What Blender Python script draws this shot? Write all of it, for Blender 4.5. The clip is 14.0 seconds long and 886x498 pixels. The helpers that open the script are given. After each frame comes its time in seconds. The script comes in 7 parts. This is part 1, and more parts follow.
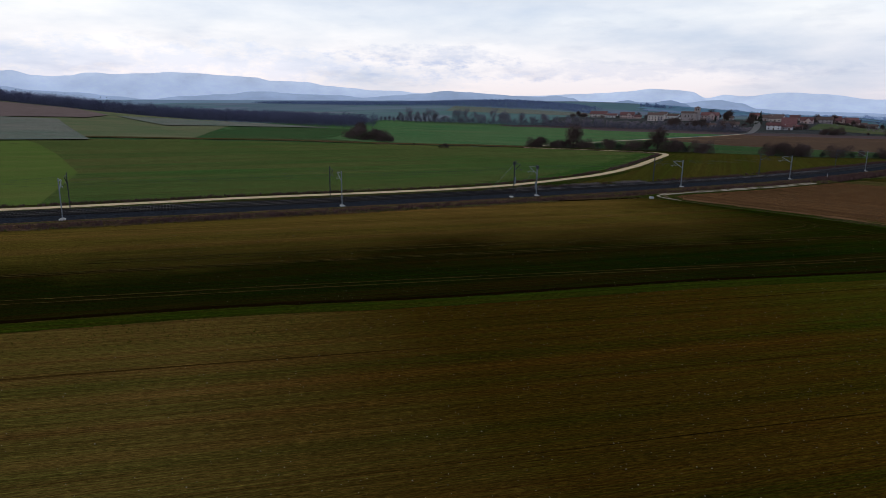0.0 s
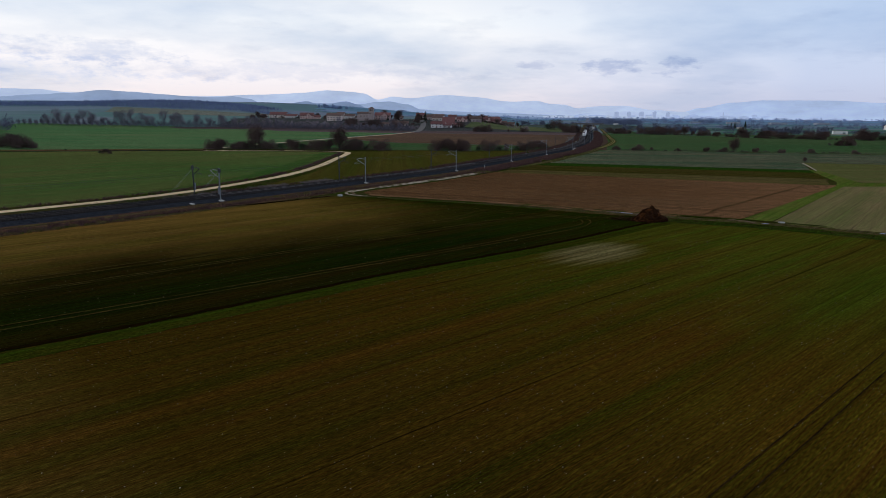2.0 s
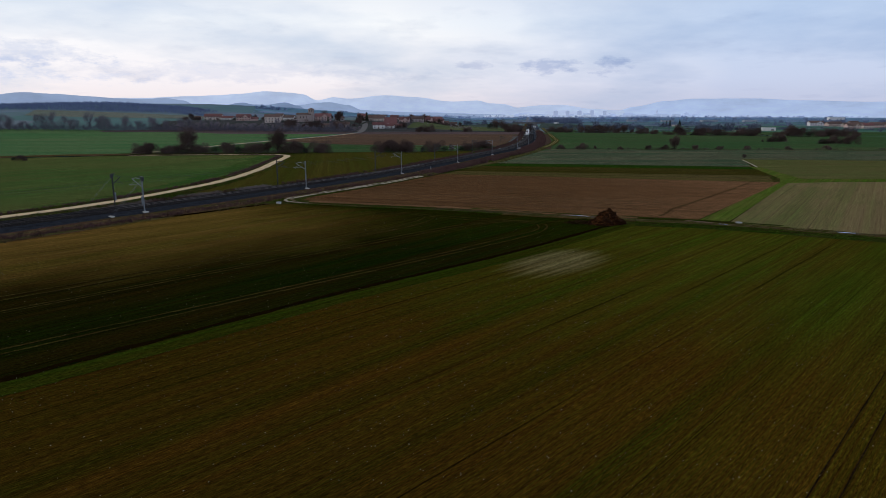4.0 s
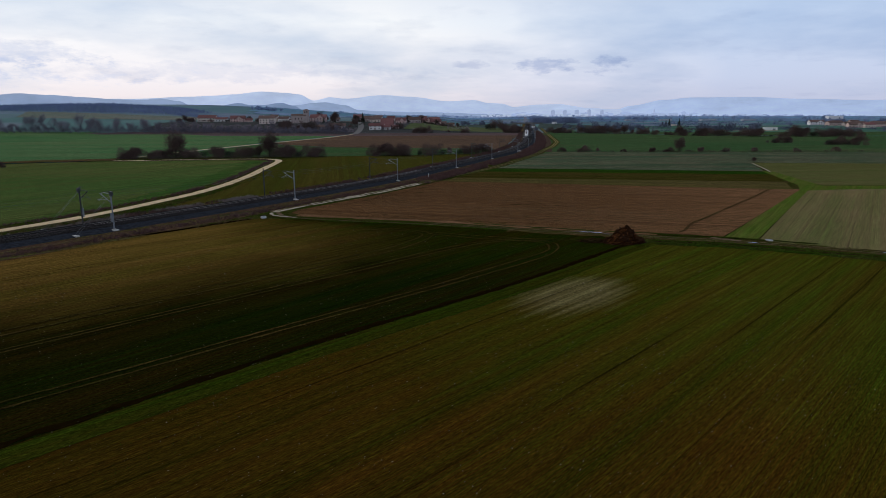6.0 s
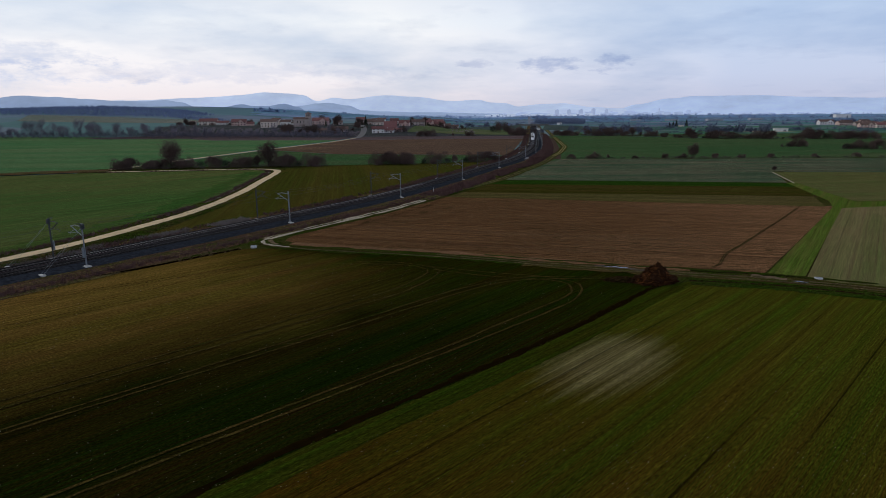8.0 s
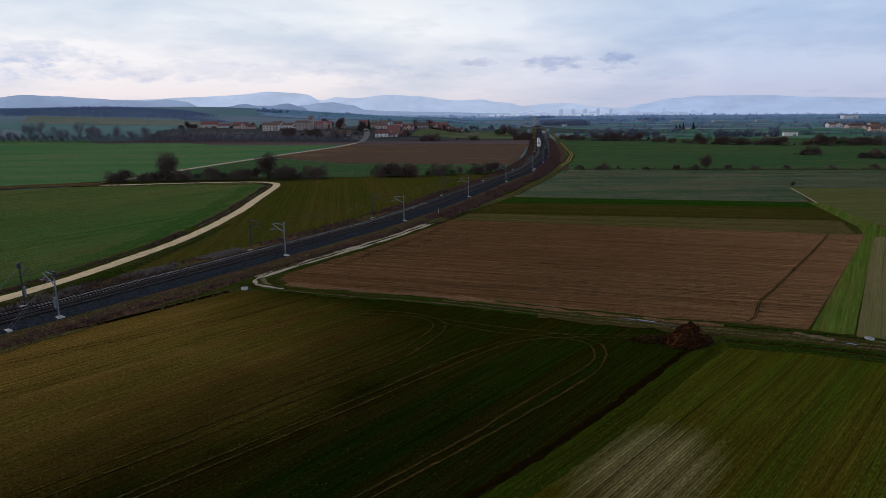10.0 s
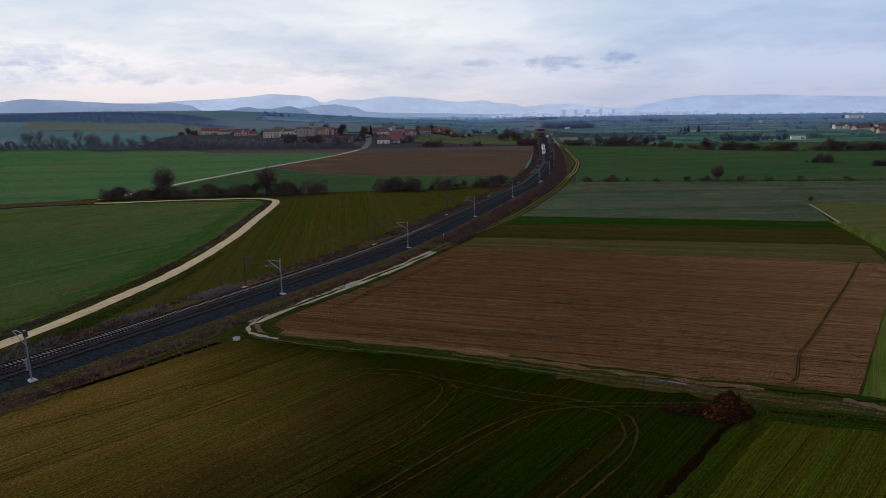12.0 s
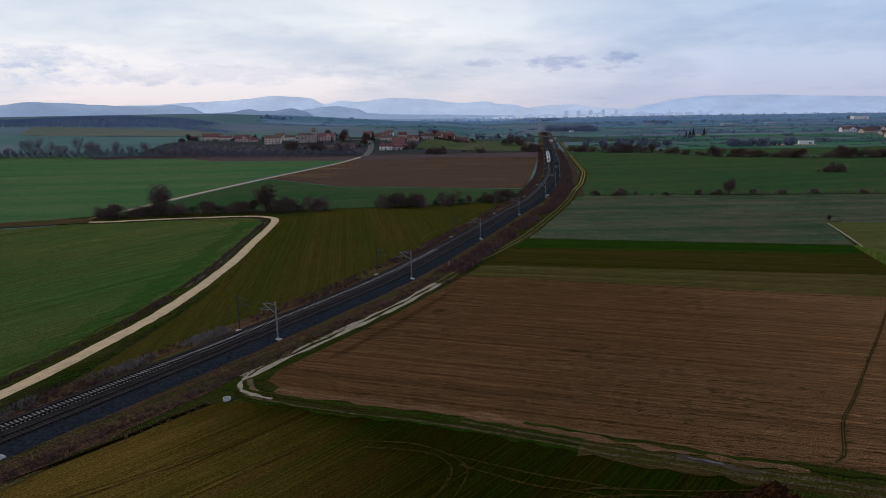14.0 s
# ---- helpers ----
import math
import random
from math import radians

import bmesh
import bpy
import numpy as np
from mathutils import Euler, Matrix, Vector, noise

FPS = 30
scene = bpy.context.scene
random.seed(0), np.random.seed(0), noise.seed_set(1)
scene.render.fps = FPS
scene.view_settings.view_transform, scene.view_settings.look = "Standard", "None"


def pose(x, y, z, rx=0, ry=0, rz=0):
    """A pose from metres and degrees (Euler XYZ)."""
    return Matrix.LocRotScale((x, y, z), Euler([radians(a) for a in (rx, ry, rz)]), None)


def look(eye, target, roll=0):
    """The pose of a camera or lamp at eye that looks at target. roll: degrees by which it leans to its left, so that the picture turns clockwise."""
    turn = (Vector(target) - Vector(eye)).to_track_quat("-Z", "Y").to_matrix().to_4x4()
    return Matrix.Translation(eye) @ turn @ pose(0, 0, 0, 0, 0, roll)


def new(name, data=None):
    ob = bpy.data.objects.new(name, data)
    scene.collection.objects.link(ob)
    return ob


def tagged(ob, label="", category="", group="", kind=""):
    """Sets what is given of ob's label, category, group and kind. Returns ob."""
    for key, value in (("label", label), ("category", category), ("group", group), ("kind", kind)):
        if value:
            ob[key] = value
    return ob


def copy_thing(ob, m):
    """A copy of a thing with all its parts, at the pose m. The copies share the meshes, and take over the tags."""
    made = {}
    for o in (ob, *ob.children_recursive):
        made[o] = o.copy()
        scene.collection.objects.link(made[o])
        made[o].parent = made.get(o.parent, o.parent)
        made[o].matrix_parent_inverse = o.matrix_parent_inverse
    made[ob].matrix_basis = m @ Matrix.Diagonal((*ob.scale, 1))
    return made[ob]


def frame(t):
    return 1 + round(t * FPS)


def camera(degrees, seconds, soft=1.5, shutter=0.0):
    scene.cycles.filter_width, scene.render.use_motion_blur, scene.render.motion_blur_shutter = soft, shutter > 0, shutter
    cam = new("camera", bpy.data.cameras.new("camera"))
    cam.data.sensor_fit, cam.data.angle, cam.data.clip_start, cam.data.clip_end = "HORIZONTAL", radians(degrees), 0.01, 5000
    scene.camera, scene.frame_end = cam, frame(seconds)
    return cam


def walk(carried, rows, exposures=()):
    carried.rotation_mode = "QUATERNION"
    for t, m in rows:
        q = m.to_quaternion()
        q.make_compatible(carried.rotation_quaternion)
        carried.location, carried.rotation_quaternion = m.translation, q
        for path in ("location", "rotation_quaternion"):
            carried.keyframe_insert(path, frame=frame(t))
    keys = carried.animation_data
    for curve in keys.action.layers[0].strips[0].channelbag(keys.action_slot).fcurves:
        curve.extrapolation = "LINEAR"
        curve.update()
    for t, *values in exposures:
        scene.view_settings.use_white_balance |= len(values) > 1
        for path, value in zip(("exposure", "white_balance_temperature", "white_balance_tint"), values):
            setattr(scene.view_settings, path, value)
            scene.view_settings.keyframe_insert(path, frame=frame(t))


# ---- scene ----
cam = camera(70.0, 14.0, 0.75)

PATH = [
    (0, (9.752, -83.891, 21.309), (8.646, -82.281, 20.877), 0.7),
    (0.5, (9.68, -83.436, 21.223), (8.77, -81.707, 20.795), 0.7),
    (1, (9.327, -82.678, 21.051), (8.62, -80.857, 20.626), 0.6),
    (1.5, (8.818, -81.625, 20.903), (8.36, -79.725, 20.48), 0.5),
    (2, (8.224, -80.152, 20.827), (7.995, -78.21, 20.408), 0.5),
    (2.5, (7.521, -78.674, 20.767), (7.403, -76.721, 20.35), 0.4),
    (3, (7.085, -76.766, 20.707), (7.002, -74.811, 20.29), 0.3),
    (5.5, (5.905, -62.669, 21.676), (5.861, -60.714, 21.257), -0.2),
    (6, (5.741, -59.424, 22.215), (5.693, -57.47, 21.796), -0.2),
    (6.5, (5.536, -55.91, 23.007), (5.485, -53.955, 22.587), -0.3),
    (7, (5.366, -52.619, 23.838), (5.312, -50.664, 23.419), -0.3),
    (7.5, (5.135, -49.263, 24.901), (5.078, -47.309, 24.481), -0.4),
    (8, (4.828, -46.232, 25.98), (4.767, -44.278, 25.559), -0.5),
    (10.5, (3.621, -32.294, 33.086), (3.546, -30.341, 32.661), -0.5),
    (11, (3.289, -29.809, 34.363), (3.212, -27.856, 33.939), -0.7),
    (11.5, (2.981, -27.089, 35.851), (2.902, -25.136, 35.427), -0.7),
    (12, (2.703, -24.467, 37.268), (2.623, -22.514, 36.845), -0.8),
    (12.5, (2.461, -21.918, 38.895), (2.378, -19.965, 38.471), -0.9),
    (13, (2.213, -19.483, 40.318), (2.128, -17.53, 39.894), -1.0),
    (13.5, (2.006, -16.94, 41.928), (1.919, -14.987, 41.505), -1.0),
    (14, (1.641, -14.502, 43.383), (1.553, -12.549, 42.961), -1.0),
]
walk(cam, [(t, look(eye, target, roll)) for t, eye, target, roll in PATH], [(0.0, 0.04), (14.0, -0.04)])

# ---- world, sun, exposure ----
def math_node(nt, op, a, b=0.5, c=None, clamp=False):
    n = nt.nodes.new("ShaderNodeMath")
    n.operation, n.use_clamp = op, clamp
    for i, v in enumerate((a, b, c)):
        if v is None:
            continue
        if isinstance(v, (int, float)):
            n.inputs[i].default_value = v
        else:
            nt.links.new(v, n.inputs[i])
    return n.outputs[0]


def mix_col(nt, fac, a, b, blend="MIX"):
    n = nt.nodes.new("ShaderNodeMix")
    n.data_type, n.blend_type = "RGBA", blend
    for i, v in ((0, fac), (6, a), (7, b)):
        if isinstance(v, (int, float)):
            n.inputs[i].default_value = v
        elif isinstance(v, tuple):
            n.inputs[i].default_value = (*v, 1) if len(v) == 3 else v
        else:
            nt.links.new(v, n.inputs[i])
    return n.outputs[2]


def ramp(nt, fac, stops):
    n = nt.nodes.new("ShaderNodeValToRGB")
    el = n.color_ramp.elements
    while len(el) < len(stops):
        el.new(0.5)
    for e, (p, c) in zip(el, stops):
        e.position = p
        e.color = (c, c, c, 1) if isinstance(c, (int, float)) else (*c, 1)
    nt.links.new(fac, n.inputs[0])
    return n.outputs[0]


def noise_tex(nt, vec, scale, detail=4, rough=0.55):
    n = nt.nodes.new("ShaderNodeTexNoise")
    n.inputs["Scale"].default_value = scale
    n.inputs["Detail"].default_value = detail
    n.inputs["Roughness"].default_value = rough
    if vec is not None:
        nt.links.new(vec, n.inputs["Vector"])
    return n.outputs["Fac"]


def srgb(r, g, b):
    return tuple((c / 255 / 12.92) if c < 10 else ((c / 255 + 0.055) / 1.055) ** 2.4 for c in (r, g, b))


SUN_AZ, SUN_EL = -58, 28
world = bpy.data.worlds.new("overcast_sky")
scene.world = world
world.use_nodes = True
wt = world.node_tree
wt.nodes.clear()
gen = wt.nodes.new("ShaderNodeTexCoord").outputs["Generated"]
sep = wt.nodes.new("ShaderNodeSeparateXYZ")
wt.links.new(gen, sep.inputs[0])
dx, dy, dz = sep.outputs
sky = wt.nodes.new("ShaderNodeTexSky")
sky.sky_type, sky.sun_disc = "NISHITA", False
sky.sun_elevation, sky.sun_rotation = radians(SUN_EL), radians(SUN_AZ)
up = math_node(wt, "MAXIMUM", dz, 0.0)
# cloud deck, seen flat from below
den = math_node(wt, "ADD", up, 0.15)
comb = wt.nodes.new("ShaderNodeCombineXYZ")
wt.links.new(math_node(wt, "DIVIDE", dx, den), comb.inputs[0])
wt.links.new(math_node(wt, "DIVIDE", dy, den), comb.inputs[1])
deck = comb.outputs[0]
n_big = noise_tex(wt, deck, 0.55, 8, 0.55)
n_small = noise_tex(wt, deck, 1.9, 6, 0.55)
stretch = wt.nodes.new("ShaderNodeVectorMath")
stretch.operation = "MULTIPLY"
stretch.inputs[1].default_value = (3.2, 3.2, 12)
wt.links.new(gen, stretch.inputs[0])
n_bank = noise_tex(wt, stretch.outputs[0], 1.0, 6, 0.55)
cloud_hi = ramp(wt, up, [(0.0, srgb(235, 224, 231)), (0.05, srgb(247, 242, 248)), (0.13, srgb(250, 252, 255)),
                         (0.22, srgb(224, 230, 242)), (0.45, (0.42, 0.44, 0.50)), (1.0, (0.30, 0.30, 0.31))])
cloud_lo = ramp(wt, up, [(0.0, srgb(206, 212, 230)), (0.06, srgb(190, 203, 226)), (0.14, srgb(208, 220, 238)),
                         (0.25, srgb(178, 188, 210)), (0.5, (0.27, 0.29, 0.34)), (1.0, (0.21, 0.22, 0.26))])
mixfac = ramp(wt, math_node(wt, "ADD", math_node(wt, "MULTIPLY", n_big, 0.55), math_node(wt, "MULTIPLY", n_bank, 0.45)),
              [(0.37, 0.0), (0.55, 1.0)])
clouds = mix_col(wt, mixfac, cloud_lo, cloud_hi)
# the deck turns bluer and thicker towards the east
east = ramp(wt, math_node(wt, "ADD", math_node(wt, "MULTIPLY", dx, 0.8), math_node(wt, "MULTIPLY", n_big, 0.3)),
            [(0.08, 0.0), (0.46, 1.0)])
clouds = mix_col(wt, math_node(wt, "MULTIPLY", east, 0.85), clouds, mix_col(wt, 1.0, clouds, (0.56, 0.69, 0.90), "MULTIPLY"))
dark_puffs = ramp(wt, n_small, [(0.56, 0.0), (0.72, 0.4)])
clouds = mix_col(wt, dark_puffs, clouds, mix_col(wt, 1.0, clouds, (0.66, 0.70, 0.80), "MULTIPLY"))


def cloud_bank(sky_col, azim, elev, half_width, half_height, tone, depth):
    """A darker ragged cloud low in the deck: its bearing and elevation in degrees, its half size in degrees."""
    a, w, h = radians(azim), radians(half_width), radians(half_height)
    side_ = math_node(wt, "SUBTRACT", math_node(wt, "MULTIPLY", dx, math.cos(a) / w), math_node(wt, "MULTIPLY", dy, math.sin(a) / w))
    rise_ = math_node(wt, "MULTIPLY_ADD", dz, 1 / h, -math.sin(radians(elev)) / h)
    ahead = math_node(wt, "ADD", math_node(wt, "MULTIPLY", dx, math.sin(a)), math_node(wt, "MULTIPLY", dy, math.cos(a)))
    r2 = math_node(wt, "ADD", math_node(wt, "MULTIPLY", side_, side_), math_node(wt, "MULTIPLY", rise_, rise_))
    r2 = math_node(wt, "MULTIPLY_ADD", math_node(wt, "SUBTRACT", n_wisp, 0.5), -9.0, r2)
    mask = math_node(wt, "MULTIPLY", ramp(wt, math_node(wt, "MULTIPLY", r2, 0.5), [(0.0, depth), (0.9, 0.0)]), math_node(wt, "GREATER_THAN", ahead, 0.0))
    return mix_col(wt, mask, sky_col, mix_col(wt, 1.0, sky_col, tone, "MULTIPLY"))


wisp = wt.nodes.new("ShaderNodeVectorMath")
wisp.operation = "MULTIPLY"
wisp.inputs[1].default_value = (26, 26, 70)
wt.links.new(gen, wisp.inputs[0])
n_wisp = noise_tex(wt, wisp.outputs[0], 1.0, 8, 0.66)
for bank in ((-36, 4.4, 6.0, 0.8, (0.70, 0.76, 0.88), 0.75), (-22, 3.4, 14, 0.7, (0.80, 0.84, 0.92), 0.7), (7.6, 4.0, 2.2, 0.5, (0.62, 0.68, 0.82), 0.9), (12.8, 3.9, 1.3, 0.6, (0.62, 0.68, 0.82), 0.9),
             (1.0, 4.2, 1.6, 0.3, (0.70, 0.74, 0.85), 0.8),  (-62, 3.2, 24, 1.5, (0.80, 0.88, 1.0), 0.8)):
    clouds = cloud_bank(clouds, *bank)
clear = mix_col(wt, 1.0, sky.outputs[0], (0.1, 0.1, 0.1), "MULTIPLY")
total = mix_col(wt, 0.94, clear, clouds)
bg = wt.nodes.new("ShaderNodeBackground")
bg.inputs["Strength"].default_value = 1.0
wt.links.new(total, bg.inputs["Color"])
out = wt.nodes.new("ShaderNodeOutputWorld")
wt.links.new(bg.outputs[0], out.inputs[0])

sun = new("sun", bpy.data.lights.new("sun", "SUN"))
sun.data.energy, sun.data.angle, sun.data.color = 0.8, radians(12), (1.0, 0.95, 0.88)
sun_from = Vector((math.sin(radians(SUN_AZ)) * math.cos(radians(SUN_EL)), math.cos(radians(SUN_AZ)) * math.cos(radians(SUN_EL)), math.sin(radians(SUN_EL))))
sun.matrix_basis = look(sun_from * 1000, (0, 0, 0))
scene.view_settings.exposure = 0.0


# ---- materials ----
def base_mat(name, rough=0.9, spec=0.2):
    m = bpy.data.materials.new(name)
    m.use_nodes = True
    nt = m.node_tree
    b = nt.nodes["Principled BSDF"]
    b.inputs["Roughness"].default_value = rough
    b.inputs["Specular IOR Level"].default_value = spec
    return m, nt, b


def turned(nt, angle, sx=1.0, sy=1.0, sz=1.0):
    """Object coordinates turned by an angle in degrees about z and scaled: x runs along the rows."""
    tc = nt.nodes.new("ShaderNodeTexCoord")
    rot = nt.nodes.new("ShaderNodeMapping")
    rot.inputs["Rotation"].default_value = (0, 0, radians(-angle))
    nt.links.new(tc.outputs["Object"], rot.inputs["Vector"])
    sc = nt.nodes.new("ShaderNodeVectorMath")
    sc.operation = "MULTIPLY"
    sc.inputs[1].default_value = (sx, sy, sz)
    nt.links.new(rot.outputs[0], sc.inputs[0])
    return sc.outputs[0]


def bump(nt, b, height, strength=0.5, dist=0.1):
    n = nt.nodes.new("ShaderNodeBump")
    n.inputs["Strength"].default_value = strength
    n.inputs["Distance"].default_value = dist
    nt.links.new(height, n.inputs["Height"])
    nt.links.new(n.outputs[0], b.inputs["Normal"])


def plain_mat(name, colour, rough=0.6, spec=0.3, vary=0.25, scale=1.0, metal=0.0, bumps=0.0, by_object=0.0):
    """A surface with two scales of wear in its colour."""
    m, nt, b = base_mat(name, rough, spec)
    v = turned(nt, 0)
    n1 = noise_tex(nt, v, scale, 5, 0.6)
    n2 = noise_tex(nt, v, scale * 9, 4, 0.65)
    f = math_node(nt, "ADD", math_node(nt, "MULTIPLY", n1, 0.6), math_node(nt, "MULTIPLY", n2, 0.4))
    f = math_node(nt, "SUBTRACT", f, 0.5)
    f = math_node(nt, "MULTIPLY_ADD", f, vary * 4, 1.0)
    if by_object:
        oi = nt.nodes.new("ShaderNodeObjectInfo")
        f = math_node(nt, "MULTIPLY", f, math_node(nt, "MULTIPLY_ADD", oi.outputs["Random"], by_object, 1 - by_object / 2))
    col = mix_col(nt, 1.0, colour, f, "MULTIPLY")
    nt.links.new(col, b.inputs["Base Color"])
    b.inputs["Metallic"].default_value = metal
    if bumps:
        bump(nt, b, n2, bumps, 0.05)
    return m


def crop_mat(name, soil, green, angle, cover=0.5, row=0.5, pale=None, streak=0.22, seed=0.0, rowamp=0.35, patch=0.03, side=(), spot=None, gain=1.0, crisp=2.1, along=(), smear=1.0, lines=0.55, weeds=None):
    """Drilled field: soil and seedlings in rows, long streaks from the drill, large uneven patches.
    side, along: (from, to, colours) for a crop that changes across or along the rows; spot: (x, y, radius, colour) for a washed-out place;
    smear below 1 draws the crumbs out along the rows; lines: depth of the drill lines; weeds: colour of weedy gaps in the rows."""
    m, nt, b = base_mat(name, 1.0, 0.0)
    flat = turned(nt, angle)
    off = nt.nodes.new("ShaderNodeVectorMath")
    off.operation = "ADD"
    off.inputs[1].default_value = (seed * 37.0, seed * 91.0, seed)
    nt.links.new(flat, off.inputs[0])
    v = off.outputs[0]

    def scaled(sx, sy):
        s = nt.nodes.new("ShaderNodeVectorMath")
        s.operation = "MULTIPLY"
        s.inputs[1].default_value = (sx, sy, 1)
        nt.links.new(v, s.inputs[0])
        return s.outputs[0]

    def sharp(x, k):
        return math_node(nt, "MULTIPLY_ADD", math_node(nt, "SUBTRACT", x, 0.5), k, 0.5)

    big = sharp(noise_tex(nt, v, patch, 5, 0.6), 1.8)
    long = sharp(noise_tex(nt, scaled(0.004, streak), 1.0, 4, 0.6), 3.0)
    band = sharp(noise_tex(nt, scaled(0.006, 1.7), 1.0, 4, 0.7), 2.4)
    drill = ramp(nt, noise_tex(nt, scaled(0.003, 0.85), 1.0, 5, 0.75), [(0.34, 1.0), (0.39, 0.0)])
    fine = sharp(noise_tex(nt, scaled(0.10, 3.0), 1.0, 6, 0.78), 2.2)
    grit = sharp(noise_tex(nt, scaled(4.5 * smear, 4.5 / smear ** 0.5), 1.0, 5, 0.85), 2.6)
    sepv = nt.nodes.new("ShaderNodeSeparateXYZ")
    nt.links.new(v, sepv.inputs[0])
    sep0 = nt.nodes.new("ShaderNodeSeparateXYZ")
    nt.links.new(flat, sep0.inputs[0])
    wob = math_node(nt, "MULTIPLY_ADD", fine, 0.9, math_node(nt, "MULTIPLY", sepv.outputs[1], 6.2832 / row))
    rows = math_node(nt, "MULTIPLY_ADD", math_node(nt, "SINE", wob, 0), 0.5, 0.5)
    f = math_node(nt, "MULTIPLY", big, 0.55)
    f = math_node(nt, "MULTIPLY_ADD", long, 0.75, f)
    f = math_node(nt, "MULTIPLY_ADD", band, 0.45, f)
    f = math_node(nt, "MULTIPLY_ADD", fine, 0.25, f)
    f = math_node(nt, "MULTIPLY_ADD", rows, rowamp, f)
    f = math_node(nt, "SUBTRACT", f, 1.0 + rowamp * 0.5 - (cover - 0.5) * 1.2)
    f = math_node(nt, "MULTIPLY_ADD", f, 1.0, 0.5, clamp=True)
    soil, green = tuple(c * gain for c in soil), tuple(c * gain for c in green)
    col = mix_col(nt, f, soil, green)
    for axis, change in [(1, a) for a in side] + [(0, a) for a in along]:
        a0, a1, sc = change
        g = math_node(nt, "MULTIPLY_ADD", sep0.outputs[axis], 1 / (a1 - a0), -a0 / (a1 - a0))
        g = math_node(nt, "ADD", g, math_node(nt, "MULTIPLY", math_node(nt, "SUBTRACT", big, 0.5), 0.7), clamp=True)
        col = mix_col(nt, g, col, mix_col(nt, math_node(nt, "MULTIPLY_ADD", f, 0.8, 0.0), sc[0], sc[1]))
    if pale:
        pf = ramp(nt, math_node(nt, "MULTIPLY_ADD", long, 0.5, math_node(nt, "MULTIPLY", big, 0.5)), [(0.55, 0.0), (0.9, 0.75)])
        col = mix_col(nt, pf, col, pale)
    if weeds:
        w = noise_tex(nt, scaled(0.45, 1.5), 1.0, 4, 0.75)
        w = math_node(nt, "MULTIPLY_ADD", math_node(nt, "SUBTRACT", big, 0.5), 0.16, w)
        col = mix_col(nt, ramp(nt, w, [(0.56, 0.0), (0.63, 0.85)]), col, weeds)
    if spot:
        x0, y0, rad, sc = spot
        dx0 = math_node(nt, "MULTIPLY", math_node(nt, "SUBTRACT", sep0.outputs[0], x0), 1.0 / rad)
        dy0 = math_node(nt, "MULTIPLY", math_node(nt, "SUBTRACT", sep0.outputs[1], y0), 1.7 / rad)
        rr = math_node(nt, "SQRT", math_node(nt, "ADD", math_node(nt, "MULTIPLY", dx0, dx0), math_node(nt, "MULTIPLY", dy0, dy0)), 0)
        rr = math_node(nt, "ADD", rr, math_node(nt, "MULTIPLY", math_node(nt, "ADD", big, math_node(nt, "MULTIPLY", band, 0.8)), -0.5))
        thin = math_node(nt, "MULTIPLY_ADD", math_node(nt, "ADD", band, math_node(nt, "MULTIPLY", rows, 0.6)), 0.36, 0.28, clamp=True)
        col = mix_col(nt, math_node(nt, "MULTIPLY", ramp(nt, rr, [(-0.1, 0.95), (0.62, 0.0)]), thin), col, sc)
    ex = math_node(nt, "MULTIPLY_ADD", math_node(nt, "SUBTRACT", grit, 0.5), 1.9 * crisp, -0.4)
    ex = math_node(nt, "MULTIPLY_ADD", drill, -lines * crisp, ex)
    ex = math_node(nt, "MULTIPLY_ADD", math_node(nt, "SUBTRACT", fine, 0.5), 0.9 * crisp, ex)
    ex = math_node(nt, "MULTIPLY_ADD", math_node(nt, "SUBTRACT", band, 0.5), 0.6 * crisp, ex)
    ex = math_node(nt, "MULTIPLY_ADD", math_node(nt, "SUBTRACT", rows, 0.5), 0.9 * rowamp, ex)
    shade = math_node(nt, "POWER", 2.0, ex)
    col = mix_col(nt, 1.0, col, shade, "MULTIPLY")
    nt.links.new(col, b.inputs["Base Color"])
    h = math_node(nt, "MULTIPLY_ADD", rows, 0.35, grit)
    h = math_node(nt, "MULTIPLY_ADD", band, 0.8, h)
    bump(nt, b, h, 0.7, 0.12)
    return m


M = {}


def rotated(x, y, angle):
    a = radians(angle)
    return x * math.cos(a) + y * math.sin(a), -x * math.sin(a) + y * math.cos(a)


spot_x, spot_y = rotated(20.5, 17.5, 48)
M["near"] = crop_mat("drilled_wheat_near", (0.096, 0.044, 0.006), (0.036, 0.038, 0.003), 48, 0.50, 0.30, None, 0.30, 1.0, 0.35, spot=(spot_x, spot_y, 11.0, (0.29, 0.235, 0.105)), side=((-20, -50, ((0.125, 0.062, 0.008), (0.050, 0.066, 0.004))),), along=((-8, 40, ((0.102, 0.080, 0.010), (0.045, 0.090, 0.006))), (-10, -30, ((0.090, 0.042, 0.006), (0.030, 0.036, 0.003))), (-42, -66, ((0.190, 0.098, 0.026), (0.092, 0.098, 0.016)))), crisp=1.5, gain=1.08, smear=0.3, lines=0.95)
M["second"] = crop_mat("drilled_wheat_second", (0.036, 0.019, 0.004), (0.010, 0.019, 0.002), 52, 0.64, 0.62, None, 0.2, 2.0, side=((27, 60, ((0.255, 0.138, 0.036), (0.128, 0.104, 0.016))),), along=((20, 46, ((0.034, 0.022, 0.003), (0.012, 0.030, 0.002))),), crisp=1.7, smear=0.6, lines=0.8)
